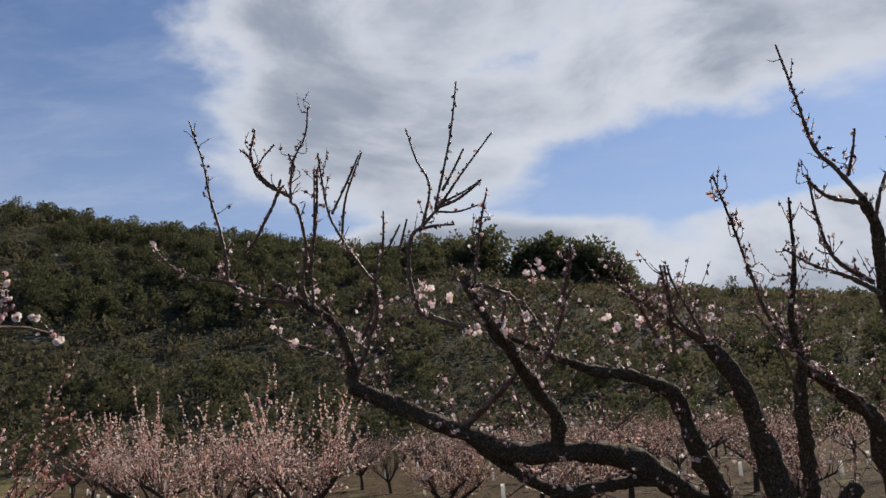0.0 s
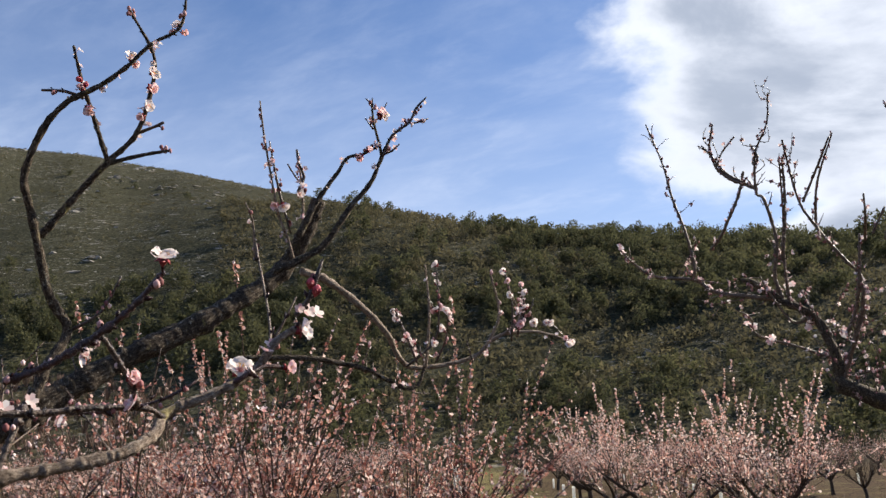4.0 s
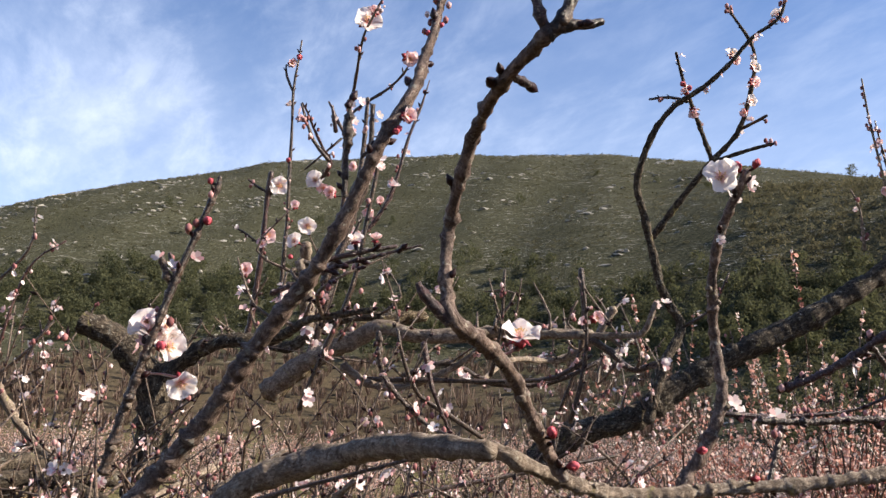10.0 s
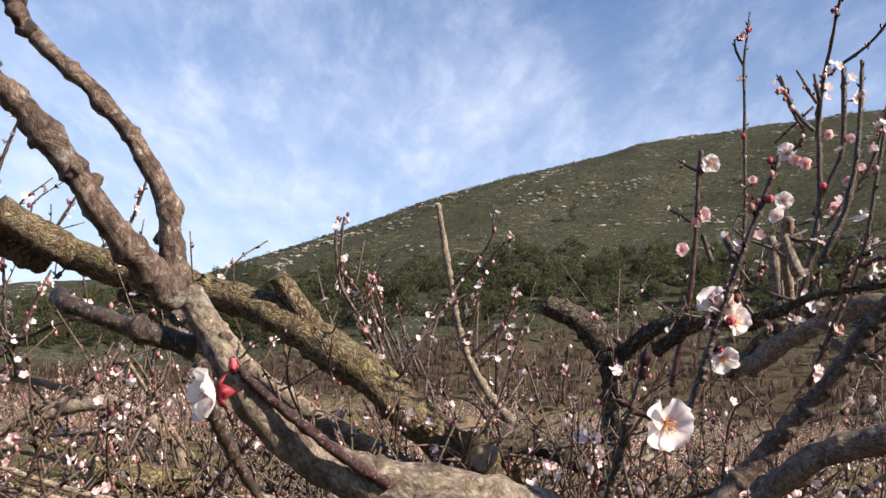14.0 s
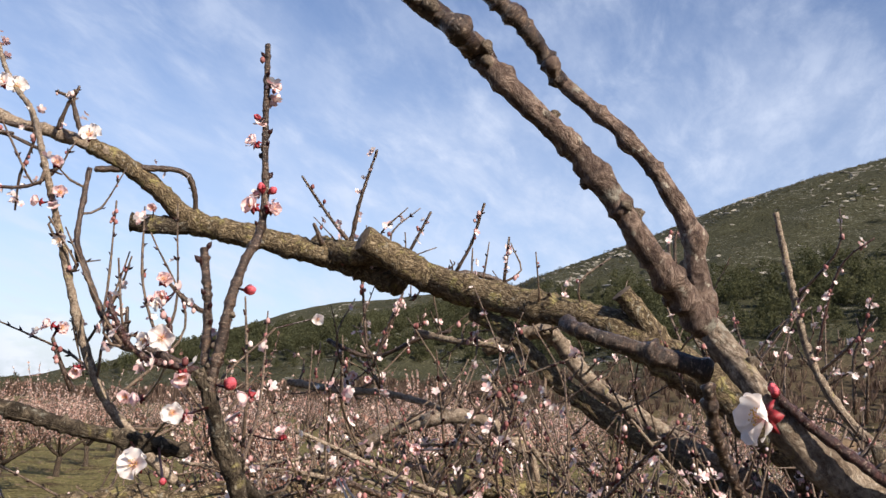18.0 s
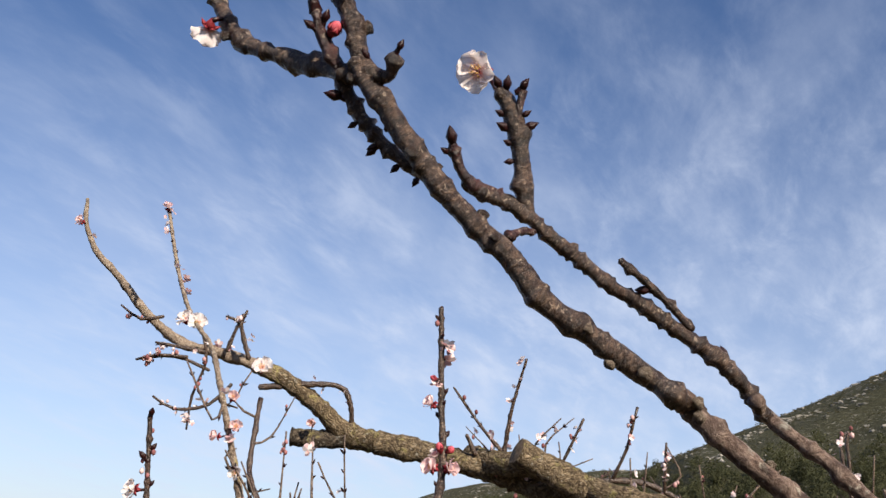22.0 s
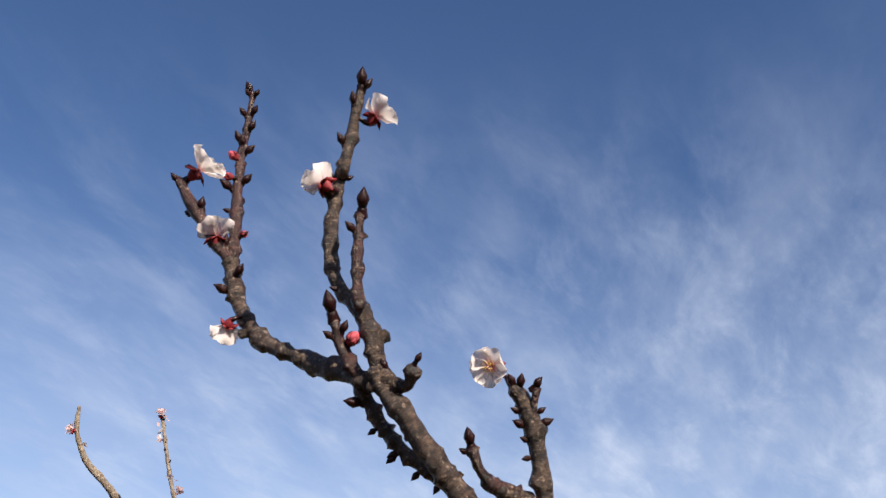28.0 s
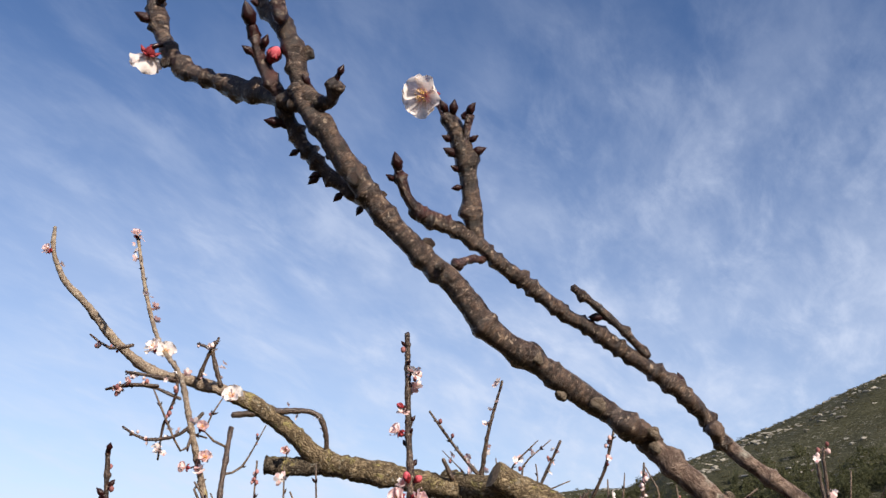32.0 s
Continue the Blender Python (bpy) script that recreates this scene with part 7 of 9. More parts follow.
limb(apricot, "twig", [(-0.737, 0.325, 2.093, 0.0029), (-0.737, 0.317, 2.107, 0.0027), (-0.737, 0.312, 2.120, 0.0023)])
limb(apricot, "twig", [(-0.628, 0.379, 2.081, 0.0020), (-0.615, 0.397, 2.091, 0.0017), (-0.598, 0.423, 2.106, 0.0015), (-0.579, 0.452, 2.116, 0.0013), (-0.564, 0.477, 2.125, 0.0007)])
limb(apricot, "twig", [(-1.346, 2.349, 2.744, 0.0049), (-1.328, 2.354, 2.788, 0.0043), (-1.334, 2.334, 2.824, 0.0037), (-1.331, 2.323, 2.865, 0.0018)])
limb(neighbour, "twig", [(-0.626, 5.244, 3.773, 0.0048), (-0.660, 5.267, 3.644, 0.0064), (-0.653, 5.276, 3.594, 0.0064), (-0.635, 5.288, 3.526, 0.0080), (-0.573, 5.303, 3.456, 0.0096), (-0.491, 5.300, 3.406, 0.0095), (-0.429, 5.279, 3.367, 0.0111)])
limb(neighbour, "twig", [(-0.721, 5.259, 3.665, 0.0032), (-0.668, 5.271, 3.618, 0.0048), (-0.648, 5.279, 3.577, 0.0064)])
limb(neighbour, "twig", [(-0.506, 5.170, 3.649, 0.0047), (-0.596, 5.278, 3.606, 0.0048), (-0.631, 5.287, 3.536, 0.0064)])
limb(neighbour, "twig", [(-0.429, 5.191, 3.597, 0.0047), (-0.403, 5.212, 3.539, 0.0063), (-0.406, 5.223, 3.502, 0.0063)])
limb(neighbour, "twig", [(-0.494, 5.301, 3.482, 0.0064), (-0.535, 5.307, 3.350, 0.0079), (-0.595, 5.318, 3.238, 0.0079), (-0.667, 5.369, 3.137, 0.0080), (-0.733, 5.400, 3.081, 0.0080)])
limb(neighbour, "twig", [(-0.282, 5.288, 3.521, 0.0063), (-0.299, 5.339, 3.286, 0.0079), (-0.327, 5.376, 3.110, 0.0095), (-0.355, 5.407, 2.966, 0.0111)])
limb(neighbour, "twig", [(-0.030, 5.175, 3.560, 0.0046), (-0.098, 5.229, 3.441, 0.0062), (-0.158, 5.271, 3.340, 0.0063), (-0.201, 5.260, 3.250, 0.0078)])
limb(neighbour, "twig", [(0.097, 5.127, 3.212, 0.0045), (0.091, 5.150, 3.105, 0.0060), (0.070, 5.345, 3.020, 0.0078)])
limb(neighbour, "twig", [(0.184, 5.152, 3.137, 0.0045), (0.155, 5.161, 3.086, 0.0060), (0.112, 5.173, 3.012, 0.0060)])
limb(neighbour, "twig", [(0.224, 5.146, 3.164, 0.0045), (0.199, 5.166, 3.084, 0.0060), (0.165, 5.187, 2.978, 0.0060)])
limb(neighbour, "twig", [(0.643, 5.108, 3.342, 0.0045), (0.512, 5.129, 3.257, 0.0075), (0.391, 5.140, 3.215, 0.0090)])
limb(neighbour, "twig", [(0.559, 5.063, 3.525, 0.0045), (0.494, 5.091, 3.409, 0.0060), (0.430, 5.120, 3.310, 0.0075)])
limb(neighbour, "twig", [(0.485, 5.158, 3.121, 0.0045), (0.383, 5.164, 3.122, 0.0075), (0.298, 5.164, 3.107, 0.0090)])
limb(neighbour, "twig", [(1.052, 4.789, 2.922, 0.0041), (1.056, 4.827, 2.828, 0.0068), (1.022, 4.895, 2.641, 0.0082), (0.968, 4.966, 2.452, 0.0097), (0.904, 5.009, 2.332, 0.0111)])
limb(neighbour, "twig", [(1.555, 5.008, 2.795, 0.0056), (1.587, 5.065, 2.655, 0.0070), (1.634, 5.203, 2.492, 0.0086), (1.639, 5.242, 2.347, 0.0101)])
limb(neighbour, "twig", [(1.350, 5.017, 2.844, 0.0042), (1.405, 5.110, 2.677, 0.0071), (1.487, 5.166, 2.543, 0.0086), (1.580, 5.224, 2.379, 0.0100)])
limb(neighbour, "twig", [(0.047, 5.335, 3.053, 0.0062), (0.027, 5.372, 2.896, 0.0078), (-0.019, 5.437, 2.679, 0.0094), (-0.079, 5.475, 2.556, 0.0094)])
limb(neighbour, "twig", [(0.828, 5.132, 2.452, 0.0057), (0.783, 5.047, 2.654, 0.0071), (0.678, 4.942, 2.705, 0.0070), (0.580, 4.934, 2.741, 0.0084)])
limb(neighbour, "twig", [(1.140, 4.862, 2.742, 0.0041), (1.051, 4.886, 2.666, 0.0055), (1.003, 4.925, 2.560, 0.0069)])
limb(apricot, "twig", [(-1.049, 2.344, 2.796, 0.0051), (-1.019, 2.351, 2.855, 0.0039), (-0.977, 2.377, 2.897, 0.0034), (-0.954, 2.381, 2.938, 0.0028), (-0.928, 2.393, 2.968, 0.0017)])
limb(apricot, "twig", [(-0.976, 2.380, 2.893, 0.0022), (-0.957, 2.400, 2.901, 0.0022), (-0.937, 2.418, 2.913, 0.0017)])
limb(apricot, "twig", [(-1.049, 2.344, 2.799, 0.0022), (-1.022, 2.355, 2.812, 0.0022), (-1.000, 2.359, 2.829, 0.0017)])
limb(apricot, "twig", [(-1.051, 2.302, 2.866, 0.0022), (-1.057, 2.280, 2.884, 0.0017), (-1.057, 2.270, 2.888, 0.0017)])
limb(apricot, "twig", [(-1.045, 2.289, 2.919, 0.0017), (-1.046, 2.273, 2.937, 0.0017), (-1.049, 2.259, 2.943, 0.0011)])
limb(apricot, "twig", [(-1.046, 2.301, 2.884, 0.0022), (-1.023, 2.297, 2.902, 0.0017), (-0.999, 2.292, 2.931, 0.0011)])
limb(apricot, "twig", [(-1.407, 2.394, 2.635, 0.0031), (-1.412, 2.353, 2.732, 0.0031), (-1.413, 2.322, 2.814, 0.0025), (-1.412, 2.292, 2.898, 0.0019)])
limb(apricot, "twig", [(-1.352, 2.379, 2.769, 0.0025), (-1.357, 2.348, 2.793, 0.0025), (-1.361, 2.316, 2.823, 0.0018)])
limb(apricot, "twig", [(-1.209, 2.738, 2.243, 0.0039), (-1.113, 2.755, 2.321, 0.0032), (-1.089, 2.739, 2.424, 0.0032), (-1.080, 2.712, 2.547, 0.0019)])
limb(apricot, "twig", [(-1.121, 2.769, 2.253, 0.0032), (-1.082, 2.767, 2.320, 0.0026), (-1.062, 2.753, 2.409, 0.0019)])
limb(apricot, "twig", [(-0.889, 2.842, 2.309, 0.0032), (-0.873, 2.822, 2.415, 0.0026), (-0.881, 2.794, 2.519, 0.0019)])
limb(apricot, "twig", [(-0.871, 2.846, 2.321, 0.0032), (-0.839, 2.833, 2.423, 0.0026), (-0.842, 2.817, 2.483, 0.0019)])
limb(apricot, "twig", [(-0.811, 2.864, 2.341, 0.0026), (-0.823, 2.847, 2.393, 0.0019), (-0.809, 2.842, 2.434, 0.0013)])
limb(apricot, "twig", [(-1.175, 2.748, 2.255, 0.0032), (-1.200, 2.715, 2.351, 0.0026), (-1.221, 2.690, 2.420, 0.0019), (-1.236, 2.688, 2.409, 0.0013)])
limb(apricot, "limb", [(-1.809, -0.823, 1.738, 0.0179), (-1.769, -0.860, 1.711, 0.0227), (-1.730, -0.904, 1.674, 0.0263), (-1.678, -0.980, 1.683, 0.0288), (-1.630, -1.061, 1.661, 0.0282), (-1.576, -1.151, 1.671, 0.0286), (-1.527, -1.235, 1.646, 0.0290), (-1.475, -1.335, 1.626, 0.0274)], bark=OLD_BARK)
limb(apricot, "limb", [(-1.593, -0.920, 1.689, 0.0170), (-1.605, -0.877, 1.660, 0.0188), (-1.620, -0.821, 1.622, 0.0207)], bark=OLD_BARK)
limb(apricot, "limb", [(-0.756, -0.507, 1.862, 0.0047), (-1.051, -0.649, 1.804, 0.0076), (-1.352, -0.762, 1.742, 0.0112), (-1.658, -0.836, 1.697, 0.0145)], bark=DARK_BARK)
limb(apricot, "limb", [(-1.817, -0.828, 1.675, 0.0158), (-1.863, -0.744, 1.694, 0.0139), (-1.916, -0.643, 1.694, 0.0131), (-1.973, -0.536, 1.665, 0.0122)], bark=OLD_BARK)
limb(apricot, "twig", [(-1.093, 2.746, 2.389, 0.0019), (-1.112, 2.726, 2.442, 0.0019), (-1.118, 2.720, 2.459, 0.0013)])
limb(apricot, "twig", [(-0.798, 2.866, 2.352, 0.0026), (-0.781, 2.870, 2.360, 0.0019), (-0.772, 2.872, 2.367, 0.0013)])
limb(apricot, "twig", [(-1.011, 2.811, 2.249, 0.0026), (-1.018, 2.796, 2.301, 0.0019), (-1.019, 2.791, 2.318, 0.0013)])
limb(apricot, "trunk", [(-2.00, 0.42, -0.25, 0.17), (-1.96, 0.36, 0.5, 0.13), (-1.92, 0.33, 1.2, 0.12), (-1.88, 0.30, 1.72, 0.10)])


def sprout(seed):
    """Fine side shoots on the limbs, and a tangle of low branches round the trunk's head."""
    rng = np.random.default_rng(seed)
    eye = np.array([0.05, 0.0, 1.98])
    head = np.array([-1.88, 0.30, 1.62])
    for _ in range(72):
        a = rng.uniform(-2.6, 2.2)
        d = np.array([math.cos(a), math.sin(a), rng.uniform(-0.12, 0.22)])
        ln, thin = rng.uniform(0.7, 1.8), rng.uniform(0.45, 1.0)
        p = [head + rng.normal(0, 0.06, 3)]
        for k in range(4):
            d = d + rng.normal(0, 0.22, 3) * np.array([1, 1, 0.7])
            d /= np.linalg.norm(d)
            p.append(p[-1] + d * ln / 4)
        p = [q for q in p if np.linalg.norm(q - eye) > 1.05 and q[2] < 2.02]
        if len(p) > 2:
            limb(apricot, "limb", [(*q, (0.013 - 0.009 * k / 4) * thin) for k, q in enumerate(p)])
    fine = {id(apricot): ([], [], []), id(neighbour): ([], [], [])}
    for tree, rows, thick in list(TWIGS):
        far = tree is neighbour
        if thick < (0.010 if far else 0.0055) or rows[0, 2] < 0:
            continue
        run = np.linalg.norm(np.diff(rows[:, :3], axis=0), axis=1).sum()
        for _ in range(int(run / (0.026 if far else 0.055) + rng.random())):
            i = int(rng.integers(1, len(rows) - 1))
            q, r = rows[i, :3], rows[i, 3]
            if np.linalg.norm(q - eye) < 1.15:
                continue
            t = rows[i + 1, :3] - rows[i - 1, :3]
            t /= np.linalg.norm(t) + 1e-9
            d = rng.normal(0, 0.75, 3) + np.array([0, 0, 0.75]) + t * 0.25
            d /= np.linalg.norm(d)
            high = q[2] > 2.05 or far
            ln = rng.uniform(0.02, 0.10) if high and rng.random() < (0.4 if far else 0.93) else rng.uniform(0.06, 0.42 if far else 0.30)
            if high and ln > 0.1 and q[2] + ln * d[2] > (2.85 if far else 2.3):
                continue
            mid = q + d * ln * 0.5 + rng.normal(0, 0.016 + 0.06 * ln, 3)
            end = q + d * ln + np.array([0, 0, 0.03]) + rng.normal(0, 0.02, 3)
            w = min(r * 0.5, 0.0030 if far else 0.0026)
            if high and not far and q[2] > 2.25:
                continue
            limb(tree, "twig", [(*q, w), (*mid, w * 0.75), (*end, w * 0.45)], store=fine[id(tree)])
    for tree in (apricot, neighbour):
        v, f, u = fine[id(tree)]
        child("twig", mesh_of("fine_twig", v, f, FINE_BARK, True, u), tree, kind="stuff")


sprout(9)


# ---- blossom and buds ----
def petal_mesh(material):
    verts, faces, uvs = [], [], []
    n, m = 8, 9
    for i in range(n):
        t = i / (n - 1)
        w = 0.045 + 0.235 * math.sin(math.pi * min(1.0, t ** 0.85 * 0.74)) ** 1.3
        for k in range(m):
            s = 2 * k / (m - 1) - 1
            x = s * w * (1 - 0.03 * math.sin(9 * t))
            y = 0.05 + 0.47 * t * (1 - 0.30 * s * s * t ** 3 - 0.05 * math.exp(-(s * 5) ** 2) * t ** 6)
            z = 0.16 * t * t + 0.16 * s * s * (0.2 + t) - 0.10 * t ** 5 + 0.018 * math.sin(6 * s + 5 * t) * t
            verts.append((x, y, z))
            uvs.append((k / (m - 1), t))
    for i in range(n - 1):
        for k in range(m - 1):
            faces.append((i * m + k, i * m + k + 1, (i + 1) * m + k + 1, (i + 1) * m + k))
    return mesh_of("petal", verts, faces, material, True, uvs)


def joined(name, pieces, material, smooth=True):
    verts, faces = [], []
    for v, f in pieces:
        o = len(verts)
        verts += [tuple(q) for q in v]
        faces += [tuple(int(k) + o for k in fc) for fc in f]
    return mesh_of(name, verts, faces, material, smooth)


def stamen_mesh(seed):
    rng = np.random.default_rng(seed)
    rods, tips = [], []
    for k in range(26):
        a, e, ln = rng.random() * 6.28, rng.uniform(0.15, 0.85), rng.uniform(0.16, 0.27)
        d = np.array([math.cos(a) * math.sin(e), math.sin(a) * math.sin(e), math.cos(e)])
        v, f, _ = tube(spline([(*(d * 0.02), 0.006), (*(d * ln), 0.005)], 0.2), 4, 0.0)
        rods.append((v, f))
        tips.append((ICO1[0] * np.array([0.017, 0.017, 0.014]) + d * ln, ICO1[1]))
    verts, faces, mats = [], [], []
    for group, mi in ((rods, 0), (tips, 1)):
        for v, f in group:
            o = len(verts)
            verts += [tuple(q) for q in v]
            faces += [tuple(int(k) + o for k in fc) for fc in f]
            mats += [mi] * len(f)
    me = mesh_of("flower_centre", verts, faces, [STAMEN, ANTHER], True)
    me.polygons.foreach_set("material_index", mats)
    return me


def calyx_mesh():
    pieces = []
    v, f, _ = tube(spline([(0, 0, -0.30, 0.035), (0, 0, -0.18, 0.11), (0, 0, -0.06, 0.14), (0, 0, -0.01, 0.06)], 0.03), 8, 0.05)
    pieces.append((v, f))
    for k in range(5):
        a = 6.283 * (k + 0.5) / 5
        pts = np.array([(0.06, -0.08, -0.01), (0.06, 0.08, -0.01), (0.19, 0.115, -0.06), (0.19, -0.115, -0.06), (0.30, 0, -0.16), (0.18, 0, -0.12)])
        c, s = math.cos(a), math.sin(a)
        pieces.append(([(x * c - y * s, x * s + y * c, z) for x, y, z in pts], [(0, 1, 2, 3), (3, 2, 4), (0, 5, 1), (1, 5, 2), (2, 5, 4), (4, 5, 3), (3, 5, 0)]))
    return joined("calyx", pieces, CALYX)


PETAL_ME, BLUSH_ME, CALYX_ME, STAMEN_ME = petal_mesh(PETAL), petal_mesh(PETAL_PINK), calyx_mesh(), [stamen_mesh(k) for k in (1, 2)]


def closed_bud():
    """The tightly wrapped petals of a closed flower."""
    v, f = ball(3)
    a = np.arctan2(v[:, 1], v[:, 0])
    wrap = 1 + 0.07 * np.sin(3 * a + 3.2 * v[:, 2]) + 0.03 * np.sin(5 * a - 2 * v[:, 2])
    w = np.stack([v[:, 0] * 0.27 * wrap, v[:, 1] * 0.27 * wrap, v[:, 2] * 0.33 + 0.17 + 0.04 * np.maximum(v[:, 2], 0) ** 4], 1)
    return joined("closed_petals", [(w, f)], PINKBUD)


def cup_mesh():
    """The calyx of a closed flower: a dark cup with five lobes held against the petals."""
    v, f, _ = tube(spline([(0, 0, -0.34, 0.06), (0, 0, -0.24, 0.13), (0, 0, -0.10, 0.23), (0, 0, 0.06, 0.285), (0, 0, 0.12, 0.27)], 0.04), 10, 0.05)
    pieces = [(v, f)]
    for k in range(5):
        a = 6.283 * k / 5
        c, s = math.cos(a), math.sin(a)
        pts = [(0.285, -0.15, 0.05), (0.285, 0.15, 0.05), (0.300, 0.10, 0.24), (0.300, -0.10, 0.24), (0.235, 0, 0.40), (0.335, 0, 0.17)]
        pieces.append(([(x * c - y * s, x * s + y * c, z) for x, y, z in pts], [(0, 1, 5), (1, 2, 5), (2, 4, 5), (4, 3, 5), (3, 0, 5), (0, 3, 4, 2, 1)]))
    return joined("cup", pieces, CALYX)


BUDBALL, CUP_ME = closed_bud(), cup_mesh()
BLOOMS = [0]


def blossom(kind, at, facing, size, free=False):
    """One flower with its calyx, petals and stamens; a bud is still closed."""
    BLOOMS[0] += 1
    rng = np.random.default_rng(5000 + BLOOMS[0])
    best, dist = None, 0.08
    eye = np.array([0.05, 0.0, 1.98])
    sight = (np.array(at) - eye) / np.linalg.norm(np.array(at) - eye)
    for tree, rows, thick in TWIGS:
        if tree is apricot and thick < 0.03:
            gap = rows[:, :3] - np.array(at)
            deep = gap @ sight
            gap = np.hypot(np.linalg.norm(gap - deep[:, None] * sight, axis=1), 0.2 * deep)
            if gap.min() < dist:
                best, dist = rows[int(gap.argmin())], float(gap.min())
    if best is not None and not free:
        at = np.array(at) + sight * ((best[:3] - np.array(at)) @ sight) * 0.9
        dist = float(np.linalg.norm(at - best[:3]))
        if dist > best[3] + 0.62 * size:
            at = best[:3] + (at - best[:3]) * (best[3] + 0.62 * size) / dist
            dist = best[3] + 0.62 * size
        at = tuple(at - sight * (1.05 * best[3] + (0.42 * size if best[3] > 0.0045 else 0)))
    m = Vector(facing).to_track_quat("Z", "Y").to_matrix().to_4x4()
    base = Matrix.Translation(at) @ m @ Matrix.Rotation(rng.random() * 6.28, 4, "Z") @ Matrix.Scale(size * 1.06, 4)
    core = child("blossom" if kind != "bud" else "flower_bud", CALYX_ME if kind != "bud" else CUP_ME, apricot, "white-pink open blossom with red calyx" if kind != "bud" else "closed red-pink flower bud")
    core.matrix_basis = base @ (Matrix.Scale(1.15, 4) if kind == "bud" else Matrix())
    if best is not None and dist > best[3]:
        dist = float(np.linalg.norm(np.array(at) - best[:3]))
        foot = np.array(at) - np.array(facing) * size * 0.25
        mid = 0.5 * (foot + best[:3]) - np.array(facing) * size * 0.12
        v, f, _ = tube(spline([(*best[:3], 0.0013), (*mid, 0.0011), (*foot, 0.0016)], 0.003), 6, 0.08, 0.2, 0.006, BLOOMS[0])
        child("stalk", mesh_of("stalk", v, f, BUD), apricot)
    if kind == "bud":
        shell = child("closed_petals", BUDBALL, core)
        return
    open_by = {"open": (4, 17), "side": (8, 30), "half": (26, 52)}[kind]
    for k in range(5):
        p = child("petal", BLUSH_ME if kind == "half" else PETAL_ME, core)
        w = rng.uniform(0.9, 1.1)
        p.matrix_basis = Matrix.Rotation(6.283 * k / 5 + rng.normal(0, 0.10), 4, "Z") @ Matrix.Rotation(radians(rng.uniform(*open_by)), 4, "X") @ Matrix.Rotation(rng.normal(0.10, 0.20), 4, "Y") @ Matrix.Diagonal((w * 1.12, w, 1, 1))
    st = child("flower_centre", STAMEN_ME[BLOOMS[0] % 2], core)
    st.matrix_basis = Matrix.Scale(1.0, 4)




def bud_shape():
    """A plump pointed leaf bud on a short spur, its scales wound round it."""
    v, f = ball(3)
    a, z = np.arctan2(v[:, 1], v[:, 0]), 0.5 + 0.5 * v[:, 2]
    turn = (a / 6.283 * 2 + z * 3.2) % 1.0
    r = 0.40 * (1 + 0.16 * turn) * np.where(z > 0.5, 1 - 0.72 * ((z - 0.5) / 0.5) ** 1.4, 0.70 + 0.6 * z)
    w = np.stack([v[:, 0] * r, v[:, 1] * r, z ** 1.1 * 1.6], 1)
    s, g, _ = tube(spline([(0, 0, -0.5, 0.44), (0, 0, -0.2, 0.36), (0, 0, 0.05, 0.34), (0, 0, 0.2, 0.28)], 0.1), 8, 0.08)
    return joined("bud", [(w, f), (s, g)], BUD)


BUD_ME = bud_shape()


def leaf_bud(at, facing, size):
    """One dark pointed bud set on the wood."""
    near, gap = None, 0.03
    for tree, rows, thick in TWIGS:
        if tree is apricot:
            away = np.linalg.norm(rows[:, :3] - np.array(at), axis=1)
            if away.min() < gap:
                near, gap = rows[int(away.argmin())], float(away.min())
    if near is not None:
        out = np.array(at) - near[:3] + np.array(facing) * near[3]
        at = near[:3] + out / np.linalg.norm(out) * near[3] * 0.85
    b = child("bud", BUD_ME, apricot)
    b.matrix_basis = Matrix.Translation(at) @ Vector(facing).to_track_quat("Z", "Y").to_matrix().to_4x4() @ Matrix.Scale(size, 4)


blossom("open", (-0.477, 0.715, 2.207), (0.71, -0.69, 0.10), 0.0290, True)
blossom("open", (-0.463, 0.506, 2.047), (0.45, -0.15, 0.85), 0.0285, True)
blossom("open", (-0.395, 0.896, 2.146), (0.40, -0.30, 0.86), 0.0260, True)
blossom("open", (-0.439, 1.034, 2.057), (0.54, -0.43, 0.73), 0.0330)
blossom("side", (-0.412, 1.132, 2.107), (0.86, 0.38, 0.33), 0.0288)
blossom("half", (-0.411, 1.104, 2.062), (0.92, 0.36, 0.12), 0.0198)
blossom("half", (-0.470, 0.940, 2.044), (0.91, -0.39, 0.12), 0.0196)
blossom("bud", (-0.399, 1.129, 2.158), (0.30, -0.30, 0.91), 0.0141)
blossom("bud", (-0.394, 1.137, 2.151), (0.42, -0.15, 0.89), 0.0141)
blossom("bud", (-0.469, 0.727, 2.215), (0.16, -0.54, 0.82), 0.0102)
blossom("bud", (-0.455, 0.740, 2.220), (0.56, 0.05, 0.82), 0.0092)
blossom("bud", (-0.442, 0.541, 1.987), (0.36, -0.57, 0.74), 0.0100)
blossom("bud", (-0.434, 0.555, 1.980), (0.89, 0.43, 0.15), 0.0100)
blossom("bud", (-0.450, 0.640, 1.979), (0.74, 0.67, 0.09), 0.0093)
blossom("bud", (-0.380, 0.605, 1.977), (0.82, 0.57, 0.07), 0.0077)
blossom("half", (-1.075, 1.063, 2.178), (0.96, 0.18, 0.20), 0.0286)
blossom("open", (-0.898, 0.378, 2.019), (0.70, 0.20, -0.55), 0.0340, True)
blossom("side", (-0.907, 0.370, 2.069), (0.87, -0.27, 0.41), 0.0360)
blossom("open", (-0.902, 0.378, 2.074), (0.87, 0.27, 0.41), 0.0248)
blossom("open", (-0.929, 0.396, 2.069), (0.94, 0.16, 0.30), 0.0230)
blossom("half", (-0.498, 0.408, 2.107), (0.45, -0.14, 0.88), 0.0103)
